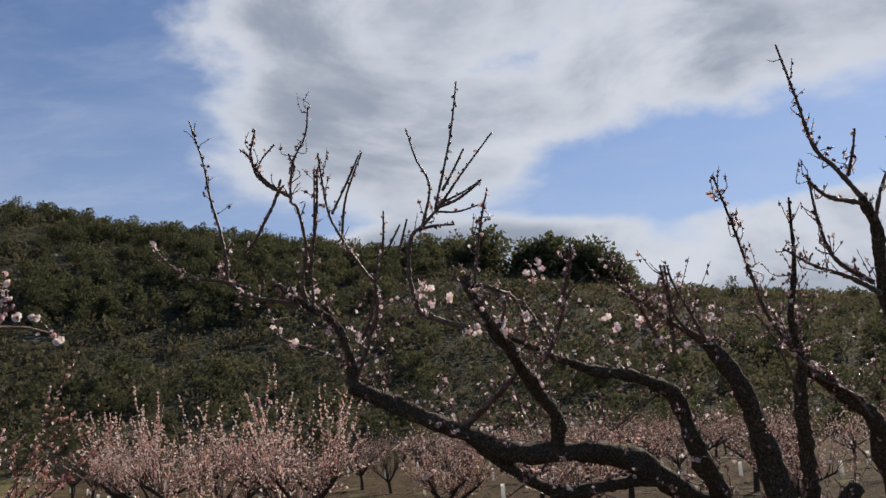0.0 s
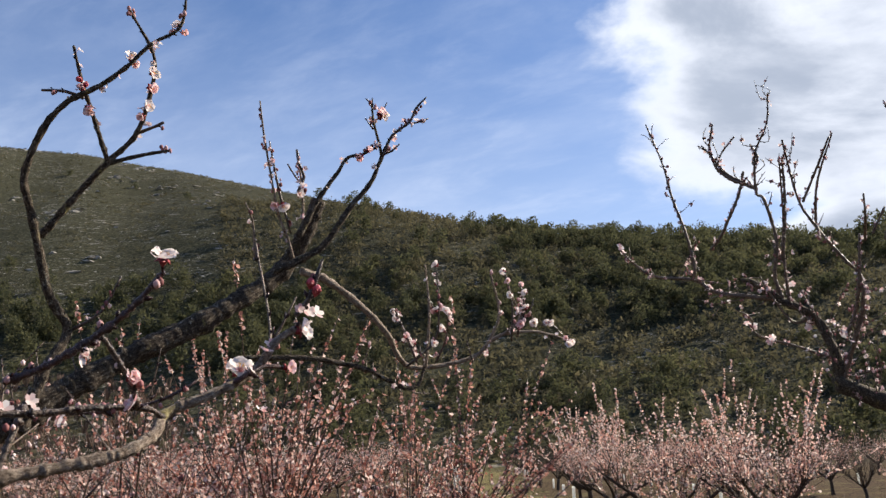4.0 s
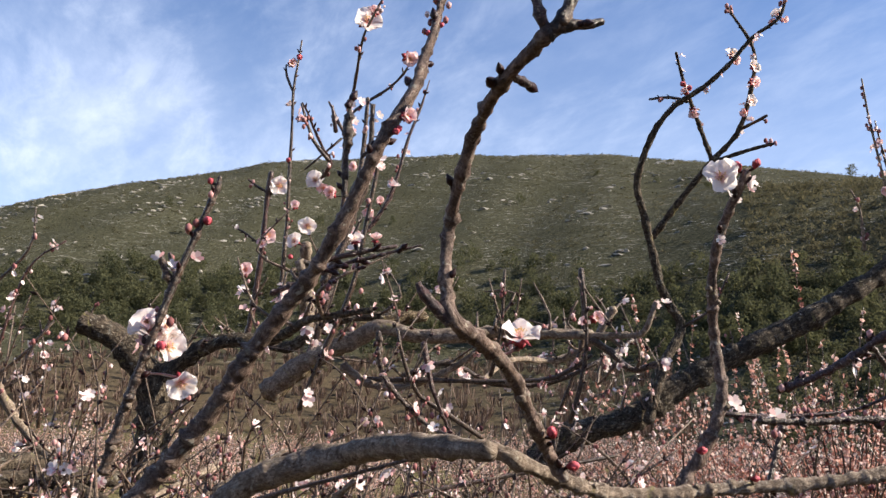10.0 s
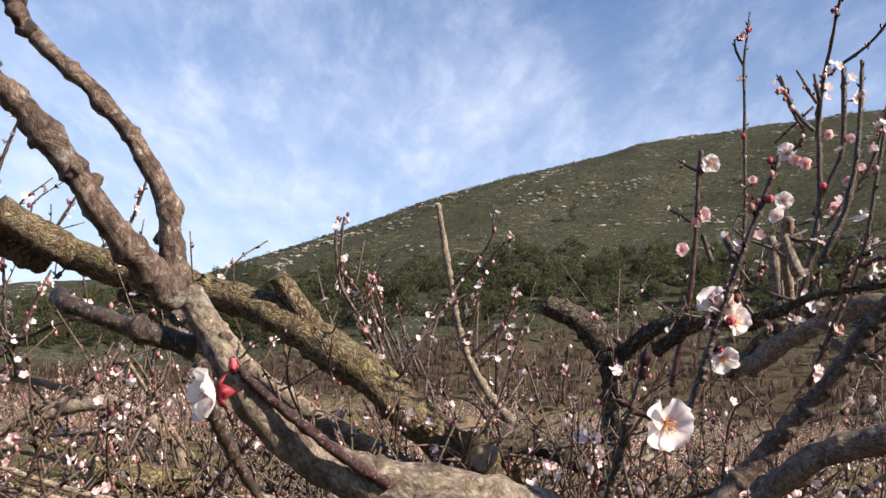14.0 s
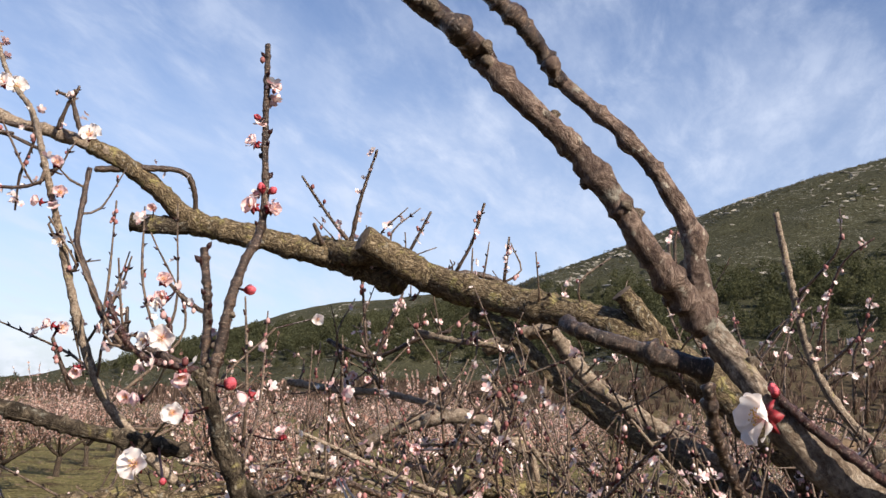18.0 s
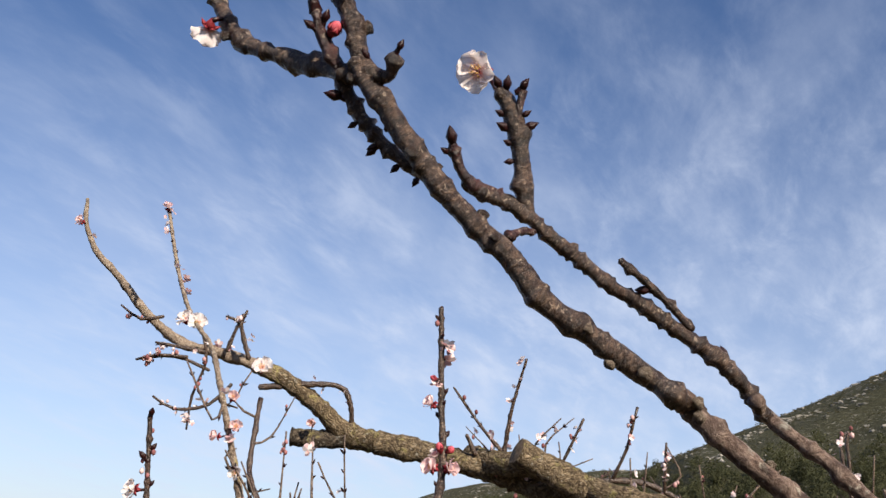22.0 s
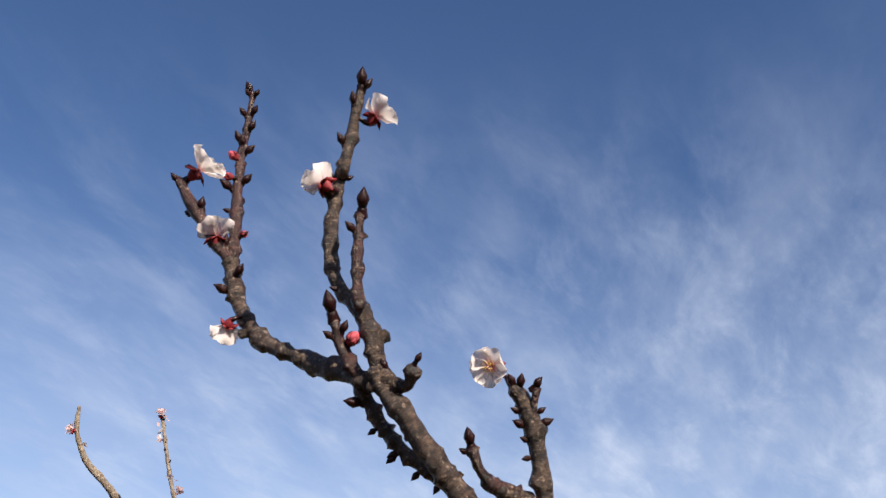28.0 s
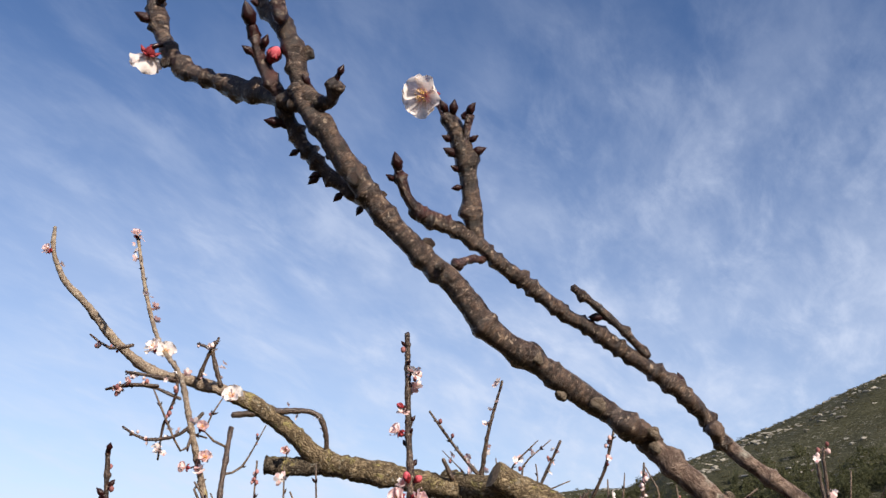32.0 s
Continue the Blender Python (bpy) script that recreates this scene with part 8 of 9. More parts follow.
blossom("open", (-0.362, 0.135, 1.951), (0.85, 0.15, -0.15), 0.0230, True)
blossom("side", (-0.350, -0.064, 1.950), (0.42, -0.90, -0.12), 0.0250, True)
blossom("bud", (-0.330, -0.055, 1.962), (0.46, 0.02, 0.89), 0.0055)
blossom("bud", (-0.367, -0.060, 1.962), (0.41, -0.34, 0.85), 0.0058)
blossom("side", (-0.920, 0.397, 2.055), (0.91, 0.41, 0.00), 0.0298)
blossom("half", (-2.222, -0.928, 1.957), (0.96, 0.17, 0.21), 0.0309)
blossom("open", (-0.658, -0.548, 1.973), (0.92, 0.40, -0.08), 0.0231)
blossom("side", (-0.655, -0.561, 1.969), (0.89, -0.45, 0.04), 0.0189)
blossom("half", (-0.653, -0.518, 1.941), (0.89, 0.20, -0.40), 0.0215)
blossom("open", (-0.568, -0.726, 2.025), (0.93, 0.31, -0.19), 0.0215)
blossom("side", (-0.558, -0.737, 2.058), (0.95, -0.30, 0.03), 0.0205)
blossom("half", (-0.579, -0.707, 2.003), (0.32, 0.94, 0.07), 0.0205)
blossom("half", (-0.581, -0.713, 1.983), (0.53, 0.79, -0.32), 0.0205)
blossom("half", (-0.700, -0.501, 2.167), (0.80, -0.46, 0.37), 0.0191)
blossom("half", (-0.711, -0.502, 2.106), (0.93, -0.29, 0.23), 0.0214)
blossom("half", (-0.717, -0.486, 2.106), (0.47, 0.88, 0.04), 0.0214)
blossom("bud", (-0.710, -0.494, 2.124), (0.51, -0.12, 0.85), 0.0112)
blossom("bud", (-0.713, -0.485, 2.123), (0.19, 0.82, 0.54), 0.0101)
blossom("bud", (-0.699, -0.492, 2.024), (0.17, 0.98, 0.10), 0.0130)
blossom("bud", (-0.695, -0.499, 2.192), (0.63, -0.72, 0.28), 0.0079)
blossom("bud", (-0.695, -0.491, 1.934), (0.55, 0.64, 0.53), 0.0159)
blossom("half", (-0.982, -0.770, 2.027), (1.00, 0.06, 0.04), 0.0261)
blossom("half", (-0.980, -0.757, 2.056), (0.79, 0.44, 0.43), 0.0261)
blossom("half", (-1.033, -0.962, 1.991), (0.81, -0.57, 0.16), 0.0249)
blossom("half", (-1.039, -0.941, 1.996), (0.34, 0.92, 0.18), 0.0233)
blossom("half", (-1.057, -0.926, 1.929), (0.76, 0.40, -0.50), 0.0249)
blossom("half", (-1.089, -0.848, 1.896), (0.99, 0.05, 0.15), 0.0299)
blossom("open", (-1.257, -1.318, 2.433), (0.95, -0.05, 0.32), 0.0369)
blossom("open", (-1.265, -1.295, 2.427), (0.73, 0.66, 0.19), 0.0369)
blossom("open", (-1.240, -1.105, 2.330), (0.83, 0.32, 0.45), 0.0368)
blossom("half", (-1.152, -1.092, 2.256), (0.84, 0.46, 0.28), 0.0268)
blossom("half", (-1.153, -1.129, 2.188), (0.86, -0.52, 0.03), 0.0249)
blossom("half", (-1.163, -1.087, 2.208), (0.79, 0.58, 0.19), 0.0268)
blossom("open", (-1.179, -1.085, 2.132), (1.00, -0.01, 0.00), 0.0249)
blossom("open", (-0.2405, -0.2850, 2.2520), (0.80, -0.03, -0.46), 0.0215, True)
blossom("side", (-0.181, -0.452, 2.374), (-0.06, 0.73, 0.68), 0.0285)
blossom("side", (-0.196, -0.445, 2.336), (0.17, -0.11, 0.98), 0.0239)
blossom("side", (-0.206, -0.439, 2.285), (-0.51, -0.69, -0.51), 0.0179)
blossom("side", (-0.164, -0.354, 2.333), (0.09, -0.77, 0.63), 0.0212)
blossom("side", (-0.166, -0.326, 2.370), (-0.21, 0.55, 0.81), 0.0216)
blossom("bud", (-0.203, -0.451, 2.402), (0.76, -0.50, 0.41), 0.0079)
blossom("bud", (-0.201, -0.450, 2.385), (0.70, -0.70, 0.14), 0.0070)
blossom("bud", (-0.203, -0.429, 2.337), (-0.02, 0.97, 0.23), 0.0060)
blossom("bud", (-0.183, -0.335, 2.247), (0.47, 0.75, 0.46), 0.0092)
blossom("half", (-1.443, -1.872, 2.758), (0.97, -0.09, 0.24), 0.0316)
blossom("half", (-1.338, -1.489, 2.719), (0.48, 0.34, 0.80), 0.0281)
blossom("half", (-1.781, -1.314, 2.324), (0.96, 0.26, 0.04), 0.0309)
blossom("open", (-1.371, 0.674, 2.405), (0.77, -0.64, 0.01), 0.0342)
blossom("half", (-1.365, 0.705, 2.385), (0.85, -0.53, 0.08), 0.0321)
blossom("side", (-1.262, 0.616, 2.298), (0.91, -0.21, -0.36), 0.0330)
blossom("open", (-1.270, 0.611, 2.269), (0.60, -0.74, 0.29), 0.0275)
blossom("half", (-1.344, 0.735, 2.436), (0.73, -0.63, -0.27), 0.0201)
blossom("half", (-1.336, 0.762, 2.429), (0.99, 0.13, -0.06), 0.0221)
blossom("side", (-1.317, 0.777, 2.494), (0.99, -0.04, -0.10), 0.0261)
blossom("half", (-1.349, 0.765, 2.362), (0.92, -0.26, -0.31), 0.0261)
blossom("half", (-1.338, 0.786, 2.380), (0.91, -0.27, 0.32), 0.0201)
blossom("bud", (-1.362, 0.733, 2.350), (0.90, -0.37, 0.23), 0.0163)
blossom("half", (-1.363, 0.751, 2.316), (0.91, -0.21, -0.35), 0.0321)
blossom("half", (-1.592, 0.680, 2.705), (1.00, -0.02, -0.06), 0.0258)
blossom("bud", (-1.583, 0.694, 2.721), (0.71, -0.48, -0.52), 0.0169)
blossom("half", (-1.237, 0.595, 2.459), (0.99, 0.07, -0.11), 0.0183)
blossom("bud", (-1.623, 0.700, 2.517), (0.96, -0.07, 0.28), 0.0127)
blossom("open", (-1.294, 0.732, 2.685), (0.97, -0.15, 0.20), 0.0442)
blossom("half", (-1.285, 0.746, 2.705), (0.83, -0.55, 0.08), 0.0241)
blossom("half", (-1.630, 0.734, 2.425), (0.84, -0.38, 0.37), 0.0235)
blossom("bud", (-1.648, 0.744, 2.321), (0.96, 0.07, -0.28), 0.0148)
blossom("half", (-1.368, 0.690, 2.393), (0.67, -0.70, -0.25), 0.0261)
blossom("half", (-2.414, 0.918, 2.528), (0.98, 0.19, -0.02), 0.0506)
blossom("open", (-2.381, 0.927, 2.674), (0.97, -0.17, -0.20), 0.0574)
blossom("half", (-2.453, 0.867, 2.425), (0.96, -0.28, -0.03), 0.0473)
blossom("half", (-2.423, 0.908, 2.502), (0.87, -0.47, 0.12), 0.0371)
blossom("bud", (-0.715, 0.334, 2.187), (0.93, -0.18, 0.33), 0.0073)
blossom("bud", (-0.719, 0.345, 2.151), (0.92, -0.08, 0.38), 0.0104)
blossom("half", (-0.899, 0.373, 2.068), (0.81, 0.09, 0.58), 0.0286)
blossom("half", (-0.904, 0.351, 2.082), (0.99, -0.06, -0.13), 0.0149)
blossom("side", (-0.894, 0.385, 2.072), (0.82, 0.09, 0.57), 0.0162)
blossom("bud", (-0.892, 0.405, 2.047), (0.95, 0.13, 0.29), 0.0112)
blossom("side", (-0.536, 0.417, 2.115), (0.53, -0.29, 0.79), 0.0118)
blossom("half", (-0.503, 0.430, 2.247), (0.87, 0.11, -0.48), 0.0143)
blossom("half", (-0.450, 0.402, 2.181), (0.96, 0.20, -0.18), 0.0128)
blossom("bud", (-0.450, 0.405, 2.179), (0.81, -0.23, -0.55), 0.0068)
blossom("bud", (-0.454, 0.398, 2.170), (0.97, 0.21, 0.14), 0.0060)
blossom("bud", (-0.452, 0.403, 2.169), (0.90, -0.45, 0.01), 0.0060)
blossom("bud", (-0.493, 0.446, 2.273), (0.81, -0.13, -0.57), 0.0059)
blossom("bud", (-0.495, 0.442, 2.267), (0.96, -0.26, -0.13), 0.0059)
blossom("bud", (-0.491, 0.449, 2.275), (0.80, 0.19, -0.56), 0.0055)
blossom("half", (-1.551, 1.751, 2.842), (0.55, -0.17, -0.82), 0.0366, True)
blossom("half", (-1.555, 1.729, 2.888), (0.28, -0.91, 0.31), 0.0275, True)
blossom("bud", (-1.555, 1.722, 2.910), (0.13, -0.99, 0.06), 0.0198, True)
blossom("bud", (-1.549, 1.732, 2.898), (1.00, 0.02, 0.10), 0.0183, True)
blossom("open", (-1.460, 1.794, 2.976), (0.83, -0.31, 0.46), 0.0365, True)
blossom("half", (-1.457, 1.802, 2.963), (0.85, 0.07, -0.53), 0.0304, True)
blossom("open", (-1.437, 1.847, 2.948), (0.99, -0.02, 0.16), 0.0336, True)
blossom("half", (-1.445, 1.851, 2.912), (0.91, 0.10, -0.41), 0.0366, True)
blossom("open", (-1.456, 1.855, 2.864), (0.99, 0.01, 0.11), 0.0336, True)
blossom("half", (-1.469, 1.850, 2.837), (0.06, -0.87, -0.49), 0.0275, True)
blossom("open", (-1.371, 1.864, 3.072), (0.36, -0.84, 0.40), 0.0334, True)
blossom("half", (-1.365, 1.876, 3.058), (0.95, 0.11, -0.31), 0.0258, True)
blossom("half", (-1.381, 1.857, 3.057), (0.15, -0.69, -0.70), 0.0228, True)
blossom("half", (-0.991, 2.241, 2.879), (0.90, -0.20, 0.39), 0.0351, True)
blossom("open", (-0.985, 2.249, 2.874), (0.97, 0.10, -0.22), 0.0322, True)
blossom("half", (-1.048, 2.231, 2.763), (0.15, -0.68, -0.71), 0.0323, True)
blossom("half", (-1.030, 2.246, 2.782), (0.87, -0.25, 0.42), 0.0235, True)
blossom("open", (-1.387, 2.330, 2.702), (0.69, -0.05, -0.72), 0.0365, True)
blossom("half", (-1.400, 2.315, 2.701), (0.06, -0.87, -0.49), 0.0332, True)
blossom("open", (-1.350, 2.360, 2.739), (1.00, 0.04, 0.05), 0.0332, True)
blossom("open", (-1.075, 2.692, 2.546), (-0.44, -0.72, 0.54), 0.0213, True)
blossom("side", (-1.070, 2.695, 2.548), (-0.34, -0.80, 0.49), 0.0264, True)
blossom("open", (-1.089, 2.730, 2.496), (0.72, -0.34, 0.60), 0.0267, True)
blossom("side", (-1.091, 2.725, 2.411), (-0.23, -0.39, 0.89), 0.0267, True)
blossom("half", (-1.110, 2.747, 2.415), (-0.14, -0.83, -0.54), 0.0246, True)
blossom("half", (-1.084, 2.763, 2.419), (-0.40, -0.90, 0.19), 0.0239, True)
blossom("side", (-1.059, 2.731, 2.406), (0.39, -0.82, 0.42), 0.0249, True)
blossom("open", (-1.112, 2.746, 2.313), (0.62, -0.44, -0.65), 0.0255, True)
blossom("open", (-1.129, 2.774, 2.320), (-0.83, -0.46, -0.31), 0.0197, True)
blossom("open", (-1.099, 2.767, 2.359), (0.65, -0.75, -0.09), 0.0261, True)
blossom("open", (-1.067, 2.773, 2.403), (-0.10, -0.99, 0.03), 0.0215, True)
blossom("half", (-1.064, 2.757, 2.407), (0.03, -1.00, -0.08), 0.0281, True)
blossom("side", (-0.894, 2.815, 2.525), (-0.32, -0.90, 0.30), 0.0253, True)
blossom("side", (-0.887, 2.791, 2.522), (-0.42, -0.37, -0.83), 0.0219, True)
blossom("half", (-0.868, 2.786, 2.490), (0.20, -0.93, -0.31), 0.0215, True)
blossom("open", (-0.863, 2.788, 2.445), (-0.16, -0.96, -0.24), 0.0230, True)
blossom("side", (-0.833, 2.828, 2.405), (-0.41, -0.63, 0.66), 0.0251, True)
blossom("open", (-0.830, 2.840, 2.409), (-0.36, -0.82, 0.45), 0.0223, True)
blossom("half", (-0.847, 2.837, 2.479), (0.45, -0.76, 0.47), 0.0223, True)
blossom("side", (-0.831, 2.815, 2.450), (0.42, -0.91, -0.02), 0.0204, True)
blossom("side", (-0.819, 2.805, 2.450), (-0.48, -0.83, 0.28), 0.0229, True)
blossom("half", (-0.849, 2.823, 2.356), (0.43, -0.90, -0.02), 0.0270, True)
blossom("half", (-0.855, 2.826, 2.347), (0.47, -0.74, 0.48), 0.0274, True)
blossom("open", (-0.773, 2.849, 2.356), (0.33, -0.86, 0.39), 0.0225, True)
blossom("side", (-0.761, 2.846, 2.357), (0.85, -0.34, -0.40), 0.0233, True)
blossom("side", (-0.724, 2.923, 2.301), (0.70, -0.64, -0.32), 0.0263, True)
blossom("open", (-0.726, 2.902, 2.291), (0.62, -0.74, 0.25), 0.0249, True)
blossom("half", (-0.732, 2.905, 2.309), (0.03, -0.95, 0.31), 0.0237, True)
blossom("half", (-0.822, 2.869, 2.358), (-0.55, -0.82, 0.14), 0.0262, True)
blossom("open", (-0.816, 2.858, 2.362), (0.11, -0.97, -0.23), 0.0280, True)
blossom("half", (-1.193, 2.709, 2.335), (0.72, -0.54, 0.44), 0.0275, True)
blossom("half", (-1.172, 2.728, 2.314), (-0.19, -0.64, 0.74), 0.0205, True)
blossom("side", (-1.189, 2.746, 2.324), (-0.75, -0.65, -0.13), 0.0263, True)
blossom("open", (-1.232, 2.697, 2.416), (0.74, -0.67, -0.04), 0.0220, True)
blossom("open", (-1.217, 2.737, 2.325), (0.73, -0.33, 0.60), 0.0209, True)
blossom("open", (-1.208, 2.750, 2.330), (-0.55, -0.27, 0.79), 0.0250, True)
blossom("side", (-1.232, 2.714, 2.396), (-0.34, -0.94, -0.04), 0.0214, True)
blossom("open", (-0.636, -0.545, 1.862), (0.99, -0.02, 0.15), 0.0284, True)
blossom("open", (-0.617, -0.504, 1.910), (0.93, 0.37, 0.08), 0.0184, True)
blossom("half", (-0.638, -0.503, 1.906), (0.50, 0.85, -0.13), 0.0123, True)
blossom("half", (-0.823, -0.668, 1.908), (0.86, -0.51, -0.05), 0.0206, True)
blossom("half", (-0.890, -0.571, 1.921), (0.45, -0.78, -0.44), 0.0268, True)
blossom("half", (-0.844, -0.560, 1.900), (0.66, -0.19, -0.73), 0.0158, True)
blossom("half", (-0.999, -0.573, 1.872), (0.55, -0.16, 0.82), 0.0239, True)
blossom("open", (-0.654, -0.348, 1.840), (0.93, 0.27, 0.27), 0.0248, True)
blossom("half", (-0.656, -0.336, 1.844), (0.44, 0.88, 0.19), 0.0156, True)
blossom("half", (-1.129, -0.430, 1.863), (0.98, -0.18, 0.08), 0.0215, True)
blossom("open", (-1.175, -0.614, 2.034), (0.89, 0.35, -0.30), 0.0183, True)
blossom("bud", (-0.643, -0.520, 1.849), (0.71, 0.25, 0.66), 0.0085, True)
blossom("half", (-1.490, -0.634, 1.952), (0.96, 0.28, -0.03), 0.0204, True)
blossom("half", (-1.180, -0.459, 1.828), (0.79, 0.59, 0.14), 0.0144, True)
blossom("half", (-1.184, -0.450, 1.812), (0.96, -0.28, 0.07), 0.0128, True)
blossom("half", (-1.183, -0.464, 1.798), (0.78, 0.35, -0.51), 0.0128, True)
blossom("open", (-0.948, -0.739, 2.022), (0.89, -0.45, 0.04), 0.0183, True)
leaf_bud((-0.1524, -0.3282, 2.3879), (0.61, 0.33, 0.72), 0.0068)
leaf_bud((-0.1567, -0.3273, 2.3802), (0.28, 0.79, 0.54), 0.0048)
leaf_bud((-0.1567, -0.3351, 2.3716), (0.69, 0.15, 0.71), 0.0052)
leaf_bud((-0.1616, -0.3406, 2.3505), (0.78, -0.17, 0.61), 0.0051)
leaf_bud((-0.1640, -0.3247, 2.3108), (0.61, 0.33, 0.72), 0.0075)
leaf_bud((-0.1661, -0.3297, 2.2976), (0.79, -0.38, 0.48), 0.0050)
leaf_bud((-0.1672, -0.3536, 2.3225), (0.76, -0.10, 0.64), 0.0066)
leaf_bud((-0.1693, -0.3456, 2.3345), (0.76, -0.58, 0.28), 0.0039)
leaf_bud((-0.1713, -0.3417, 2.3349), (-0.03, 0.98, 0.19), 0.0035)
leaf_bud((-0.2012, -0.4414, 2.4429), (0.79, -0.25, 0.56), 0.0039)
leaf_bud((-0.2019, -0.4402, 2.4432), (0.33, 0.74, 0.58), 0.0039)
leaf_bud((-0.2011, -0.4432, 2.4279), (0.79, -0.28, 0.55), 0.0048)
leaf_bud((-0.2033, -0.4389, 2.4293), (0.36, 0.71, 0.61), 0.0049)
leaf_bud((-0.2022, -0.4430, 2.4060), (0.76, -0.10, 0.64), 0.0057)
leaf_bud((-0.2037, -0.4401, 2.4163), (0.36, 0.71, 0.61), 0.0053)
leaf_bud((-0.2053, -0.4373, 2.3988), (0.16, 0.89, 0.42), 0.0057)
leaf_bud((-0.2044, -0.4377, 2.3759), (0.20, 0.86, 0.46), 0.0060)
leaf_bud((-0.2009, -0.4446, 2.3709), (0.78, -0.49, 0.39), 0.0065)
leaf_bud((-0.2056, -0.4314, 2.3363), (0.11, 0.92, 0.37), 0.0045)
leaf_bud((-0.2011, -0.4416, 2.3539), (0.70, -0.71, 0.10), 0.0036)
leaf_bud((-0.1784, -0.4644, 2.3665), (0.79, -0.32, 0.52), 0.0045)
leaf_bud((-0.1877, -0.4501, 2.3499), (0.52, 0.49, 0.70), 0.0058)
leaf_bud((-0.2002, -0.4328, 2.2958), (0.75, -0.61, 0.24), 0.0064)
leaf_bud((-0.2015, -0.4295, 2.3049), (0.36, 0.71, 0.61), 0.0056)
leaf_bud((-0.2010, -0.4307, 2.2976), (0.67, -0.75, 0.01), 0.0038)
leaf_bud((-0.1762, -0.3443, 2.2606), (0.72, 0.06, 0.69), 0.0081)
leaf_bud((-0.1819, -0.3449, 2.2478), (0.78, -0.53, 0.34), 0.0044)
leaf_bud((-0.1828, -0.3375, 2.2523), (0.46, 0.59, 0.67), 0.0047)
leaf_bud((-0.1842, -0.3413, 2.2462), (0.15, 0.90, 0.41), 0.0036)
leaf_bud((-0.1994, -0.3389, 2.2193), (0.66, -0.75, -0.01), 0.0062)
leaf_bud((-0.1922, -0.3148, 2.2339), (0.78, -0.17, 0.61), 0.0043)
leaf_bud((-0.1874, -0.3037, 2.2318), (0.41, 0.65, 0.64), 0.0038)
leaf_bud((-0.2101, -0.3198, 2.1985), (0.18, -0.68, -0.71), 0.0046)
leaf_bud((-0.2098, -0.3170, 2.2009), (0.36, -0.79, -0.50), 0.0039)
leaf_bud((-0.2147, -0.3091, 2.1918), (0.14, -0.65, -0.75), 0.0039)
leaf_bud((-0.2049, -0.3275, 2.2113), (0.27, -0.75, -0.61), 0.0036)
leaf_bud((-0.2201, -0.3002, 2.1853), (0.00, -0.51, -0.86), 0.0038)
leaf_bud((-0.2350, -0.2921, 2.2060), (0.72, 0.06, 0.69), 0.0066)
leaf_bud((-0.2356, -0.2946, 2.2031), (0.76, -0.58, 0.28), 0.0037)
leaf_bud((-0.2385, -0.2700, 2.2371), (0.78, -0.21, 0.59), 0.0049)
leaf_bud((-0.2387, -0.2671, 2.2381), (0.61, 0.33, 0.72), 0.0052)
leaf_bud((-0.2363, -0.2641, 2.2356), (0.33, 0.74, 0.58), 0.0044)
leaf_bud((-0.2386, -0.2602, 2.2349), (0.57, 0.41, 0.71), 0.0041)
leaf_bud((-0.2480, -0.2581, 2.2211), (0.03, 0.96, 0.27), 0.0052)
leaf_bud((-0.2454, -0.2590, 2.2246), (0.16, 0.89, 0.42), 0.0037)
leaf_bud((-0.2438, -0.2690, 2.2242), (0.74, -0.64, 0.21), 0.0041)
leaf_bud((-0.2461, -0.2697, 2.2175), (0.75, -0.61, 0.24), 0.0052)
leaf_bud((-0.2489, -0.2689, 2.2114), (0.74, -0.64, 0.21), 0.0037)
leaf_bud((-0.2516, -0.2680, 2.2059), (0.52, -0.81, -0.27), 0.0037)
leaf_bud((-0.1813, -0.3407, 2.2738), (0.71, -0.69, 0.13), 0.0034)
leaf_bud((-0.3684, 0.1262, 1.9757), (0.35, -0.00, 0.94), 0.0068)
leaf_bud((-0.3717, 0.1226, 1.9572), (0.18, -0.94, 0.29), 0.0052)

v, f, u = tube(spline([(0, 0, -0.5, 0.8), (0, 0, 0, 0.62), (0.05, 0, 0.4, 0.5), (0.1, 0, 0.75, 0.55), (0.12, 0, 0.95, 0.36), (0.13, 0, 1.05, 0.1)], 0.14), 8, 0.22, 0, 0.03, 3)
SPUR_ME, YOUNG_SPUR = [mesh_of("spur", v, f, m, True, [(0.004 * a, 0.004 * b) for a, b in u]) for m in (GREY_BARK, TWIG_BARK)]


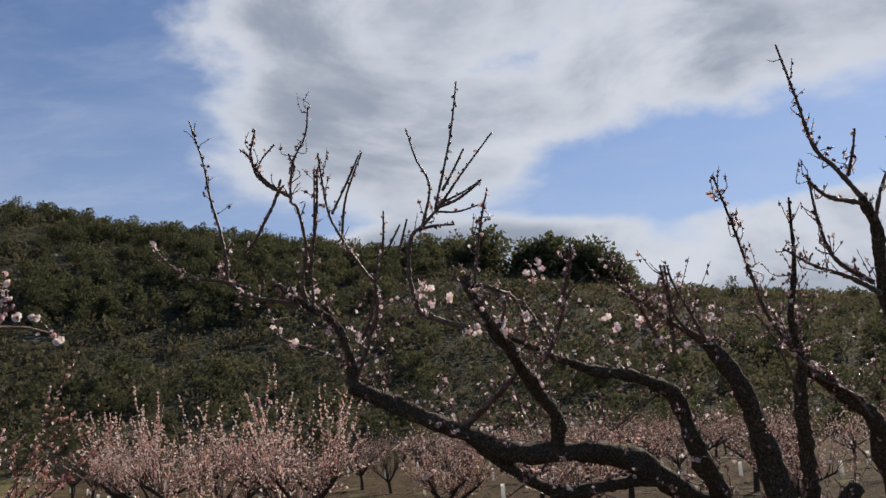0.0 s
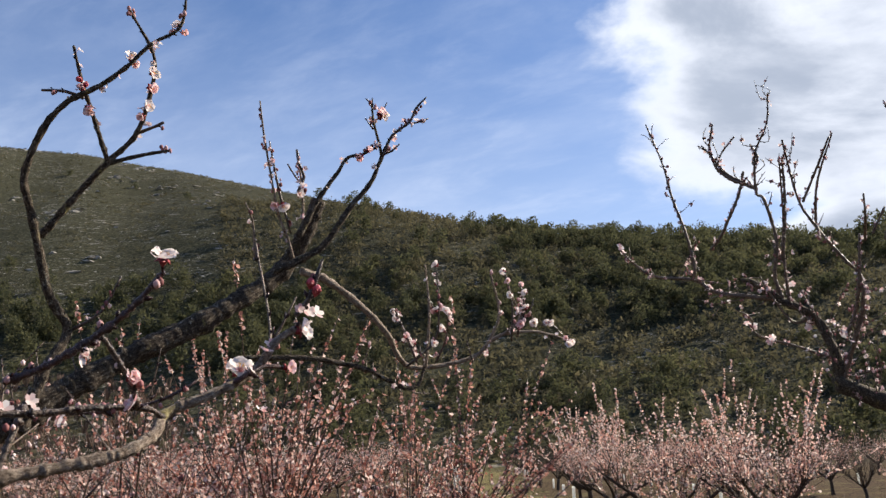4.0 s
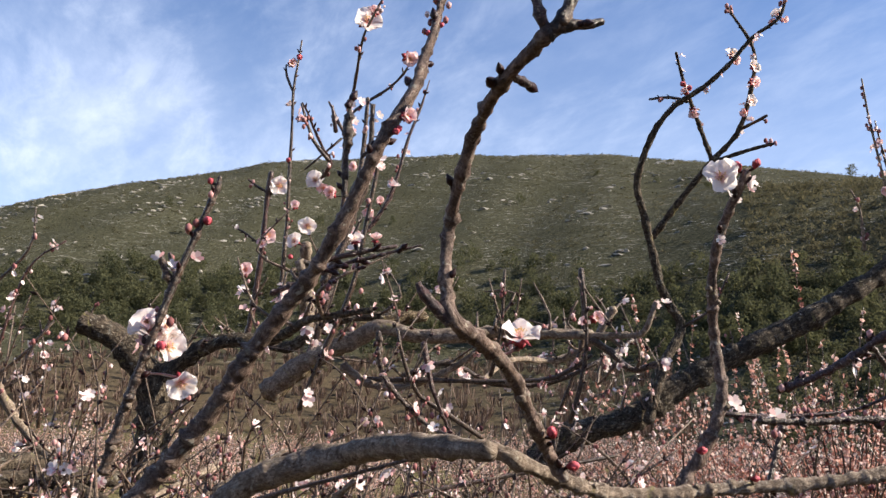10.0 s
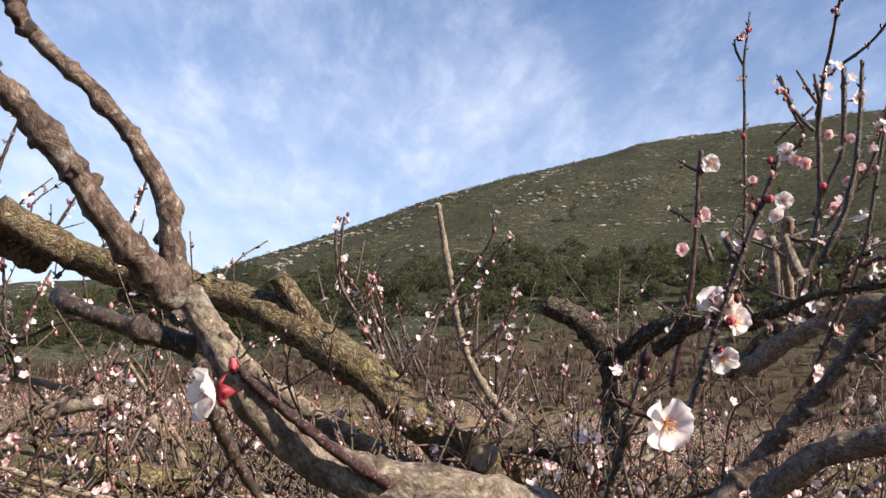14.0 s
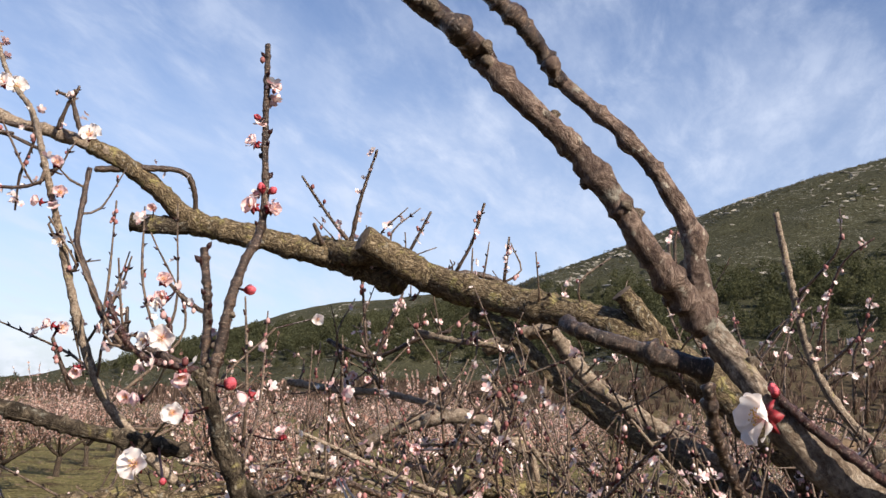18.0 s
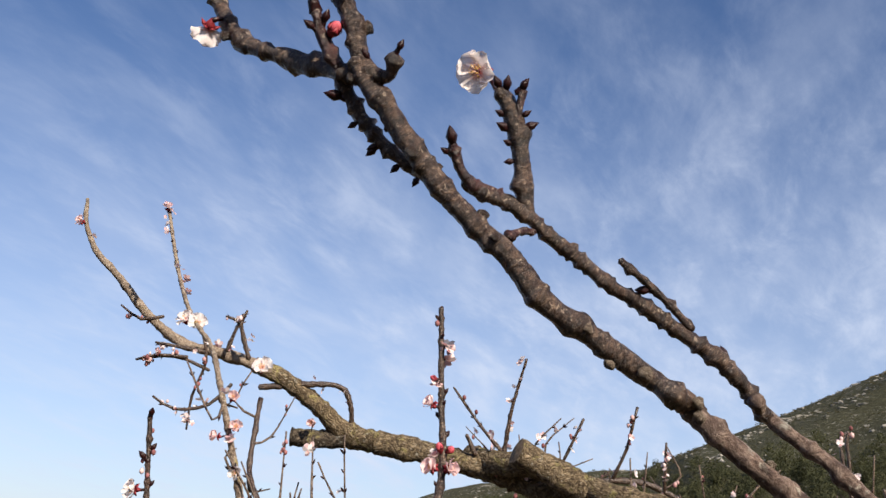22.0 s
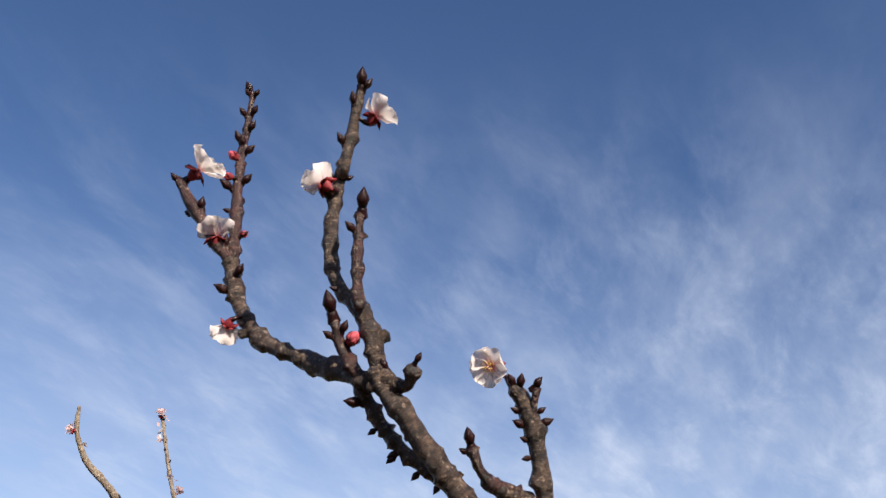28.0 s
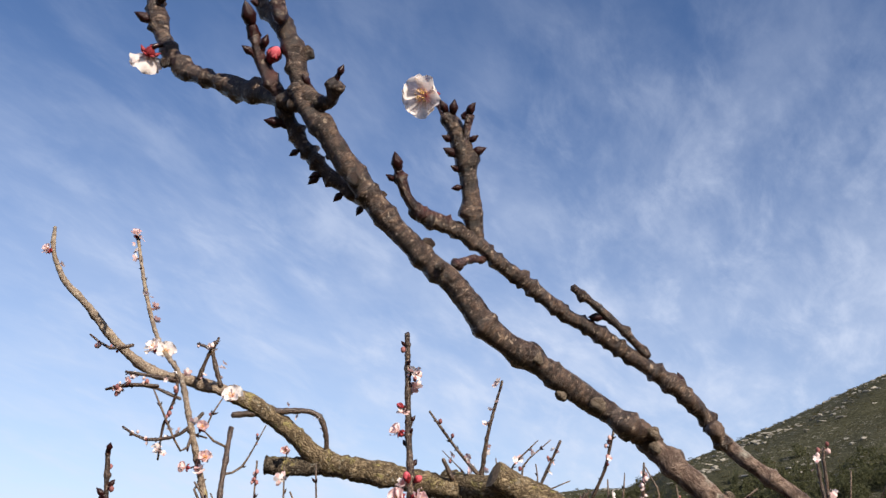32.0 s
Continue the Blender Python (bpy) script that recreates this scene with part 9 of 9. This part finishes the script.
def dress_twigs():
    """Leaf buds along the twigs and small blossom on the farther ones."""
    rng = np.random.default_rng(77)
    singles = 0
    loose = {id(apricot): [], id(neighbour): []}
    small = {id(apricot): [], id(neighbour): []}
    swollen = {id(apricot): [], id(neighbour): []}
    bv = np.array([(0.36 * math.cos(k * 2.094 + j), 0.36 * math.sin(k * 2.094 + j), z) for j, z in ((0, 0.0), (1, 0.75)) for k in range(3)] + [(0, 0, 1.6)])
    bf = [(0, 1, 4, 3), (1, 2, 5, 4), (2, 0, 3, 5), (3, 4, 6), (4, 5, 6), (5, 3, 6)]
    eye = Vector((0.1, 0.0, 1.98))
    for tree, rows, thick in TWIGS:
        if rows[:, 3].min() > (0.0125 if tree is neighbour else 0.0068):
            continue
        run = np.concatenate([[0], np.cumsum(np.linalg.norm(np.diff(rows[:, :3], axis=0), axis=1))])
        far = tree is neighbour
        gap = 0.026 if far else 0.0125
        s = rng.uniform(0.2, 1.0) * gap
        while s < run[-1]:
            i = min(int(np.searchsorted(run, s)), len(rows) - 2)
            p, r = rows[i, :3], rows[i, 3]
            if r > (0.0125 if far else 0.0068):
                s += gap
                continue
            t = rows[i + 1, :3] - p
            t /= np.linalg.norm(t) + 1e-9
            side = np.cross(t, rng.normal(0, 1, 3))
            side /= np.linalg.norm(side) + 1e-9
            d = side * 0.7 + t * 0.8
            d /= np.linalg.norm(d)
            size = rng.uniform(0.0034, 0.0064) * (1.4 if far else 1.0) + 0.16 * min(r, 0.007)
            dist = (Vector(p) - eye).length
            if r > 0.0042 and not far:
                if rng.random() < (0.42 if dist > 0.66 else 0.5) and dist < 1.25:
                    b = child("spur", YOUNG_SPUR if p[2] > 2.15 else SPUR_ME, tree)
                    b.matrix_basis = Matrix.Translation(p + side * r * 0.6) @ Vector(side + t * 0.4).to_track_quat("Z", "Y").to_matrix().to_4x4() @ Matrix.Scale(rng.uniform(0.0035, 0.0062), 4)
            elif rng.random() < (0.85 if far else 0.62 if dist > 0.66 else 0.10):
                q = Vector(d).to_track_quat("Z", "Y").to_matrix()
                if singles < 280 and dist < 1.25:
                    b = child("bud", BUD_ME, tree)
                    b.matrix_basis = Matrix.Translation(p + side * r * 0.75) @ q.to_4x4() @ Matrix.Scale(size, 4)
                    singles += 1
                else:
                    qm = np.array(q)
                    loose[id(tree)].append((bv * size @ qm.T + p + side * r * 0.8, bf))
            if r < (0.009 if far else 0.0037) and rng.random() < (0.35 if far else 0.07 if thick < 0.00262 else 0.28) and dist > 0.75:
                for _ in range(int(rng.integers(1, 4))):
                    g = rng.uniform(0.0024, 0.0046) * (1.9 if far else 1.6 if dist > 2.1 else 1.0)
                    o = side * (r + g * 0.8) + t * rng.normal(0, 0.006) + rng.normal(0, 0.003, 3)
                    swollen[id(tree)].append((ICO1[0] * g * np.array([0.85, 0.85, 1.15]) + p + o, ICO1[1]))
            fine = thick < 0.00262
            chance = 0.15 if far else ((0.04 if fine else 0.20 if dist > 2.1 else 0.12) if dist > 1.2 else (0.06 if fine else 0.20) if r < 0.0042 and dist > 0.75 else 0.0)
            if rng.random() < chance:
                for _ in range(int(rng.integers(1, 4))):
                    small[id(tree)].append((p + side * (r + 0.004) + rng.normal(0, 0.005 if far or dist > 1.2 else 0.002, 3), d + rng.normal(0, 0.4, 3), rng.uniform(0.007, 0.013) if far else rng.uniform(0.005, 0.0095) if dist > 1.2 else rng.uniform(0.004, 0.008)))
            s += gap * rng.uniform(0.6, 1.5)
    for x, y, z in CLUSTERS:
        for _ in range(4):
            small[id(neighbour)].append((np.array((x, y, z)) + rng.normal(0, 0.012, 3), rng.normal(0, 1, 3) + np.array([0, -1, 0.4]), rng.uniform(0.014, 0.021)))
    for tree in (apricot, neighbour):
        if loose[id(tree)]:
            child("bud", joined("bud_rest", loose[id(tree)], BUD), tree, kind="stuff")
        if swollen[id(tree)]:
            child("flower_bud", joined("swelling_bud", swollen[id(tree)], SWELLING), tree, "swelling pink flower buds along the shoots", kind="stuff")
        pieces = []
        for p, d, size in small[id(tree)]:
            d = d / np.linalg.norm(d)
            a = np.cross(d, rng.normal(0, 1, 3))
            a /= np.linalg.norm(a)
            b = np.cross(d, a)
            for k in range(5):
                w = 6.283 * k / 5
                o = a * math.cos(w) + b * math.sin(w)
                x = np.cross(d, o)
                pts = [p, p + size * (0.55 * o + 0.45 * x + 0.2 * d), p + size * (1.05 * o + 0.30 * x + 0.42 * d), p + size * (1.05 * o - 0.30 * x + 0.42 * d), p + size * (0.55 * o - 0.45 * x + 0.2 * d)]
                pieces.append((pts, [(0, 1, 2, 3, 4)]))
        if pieces:
            child("small_blossom", joined("small_blossom", pieces, TWIG_BLOSSOM), tree, "scattered white blossom along the twigs", kind="stuff")


dress_twigs()
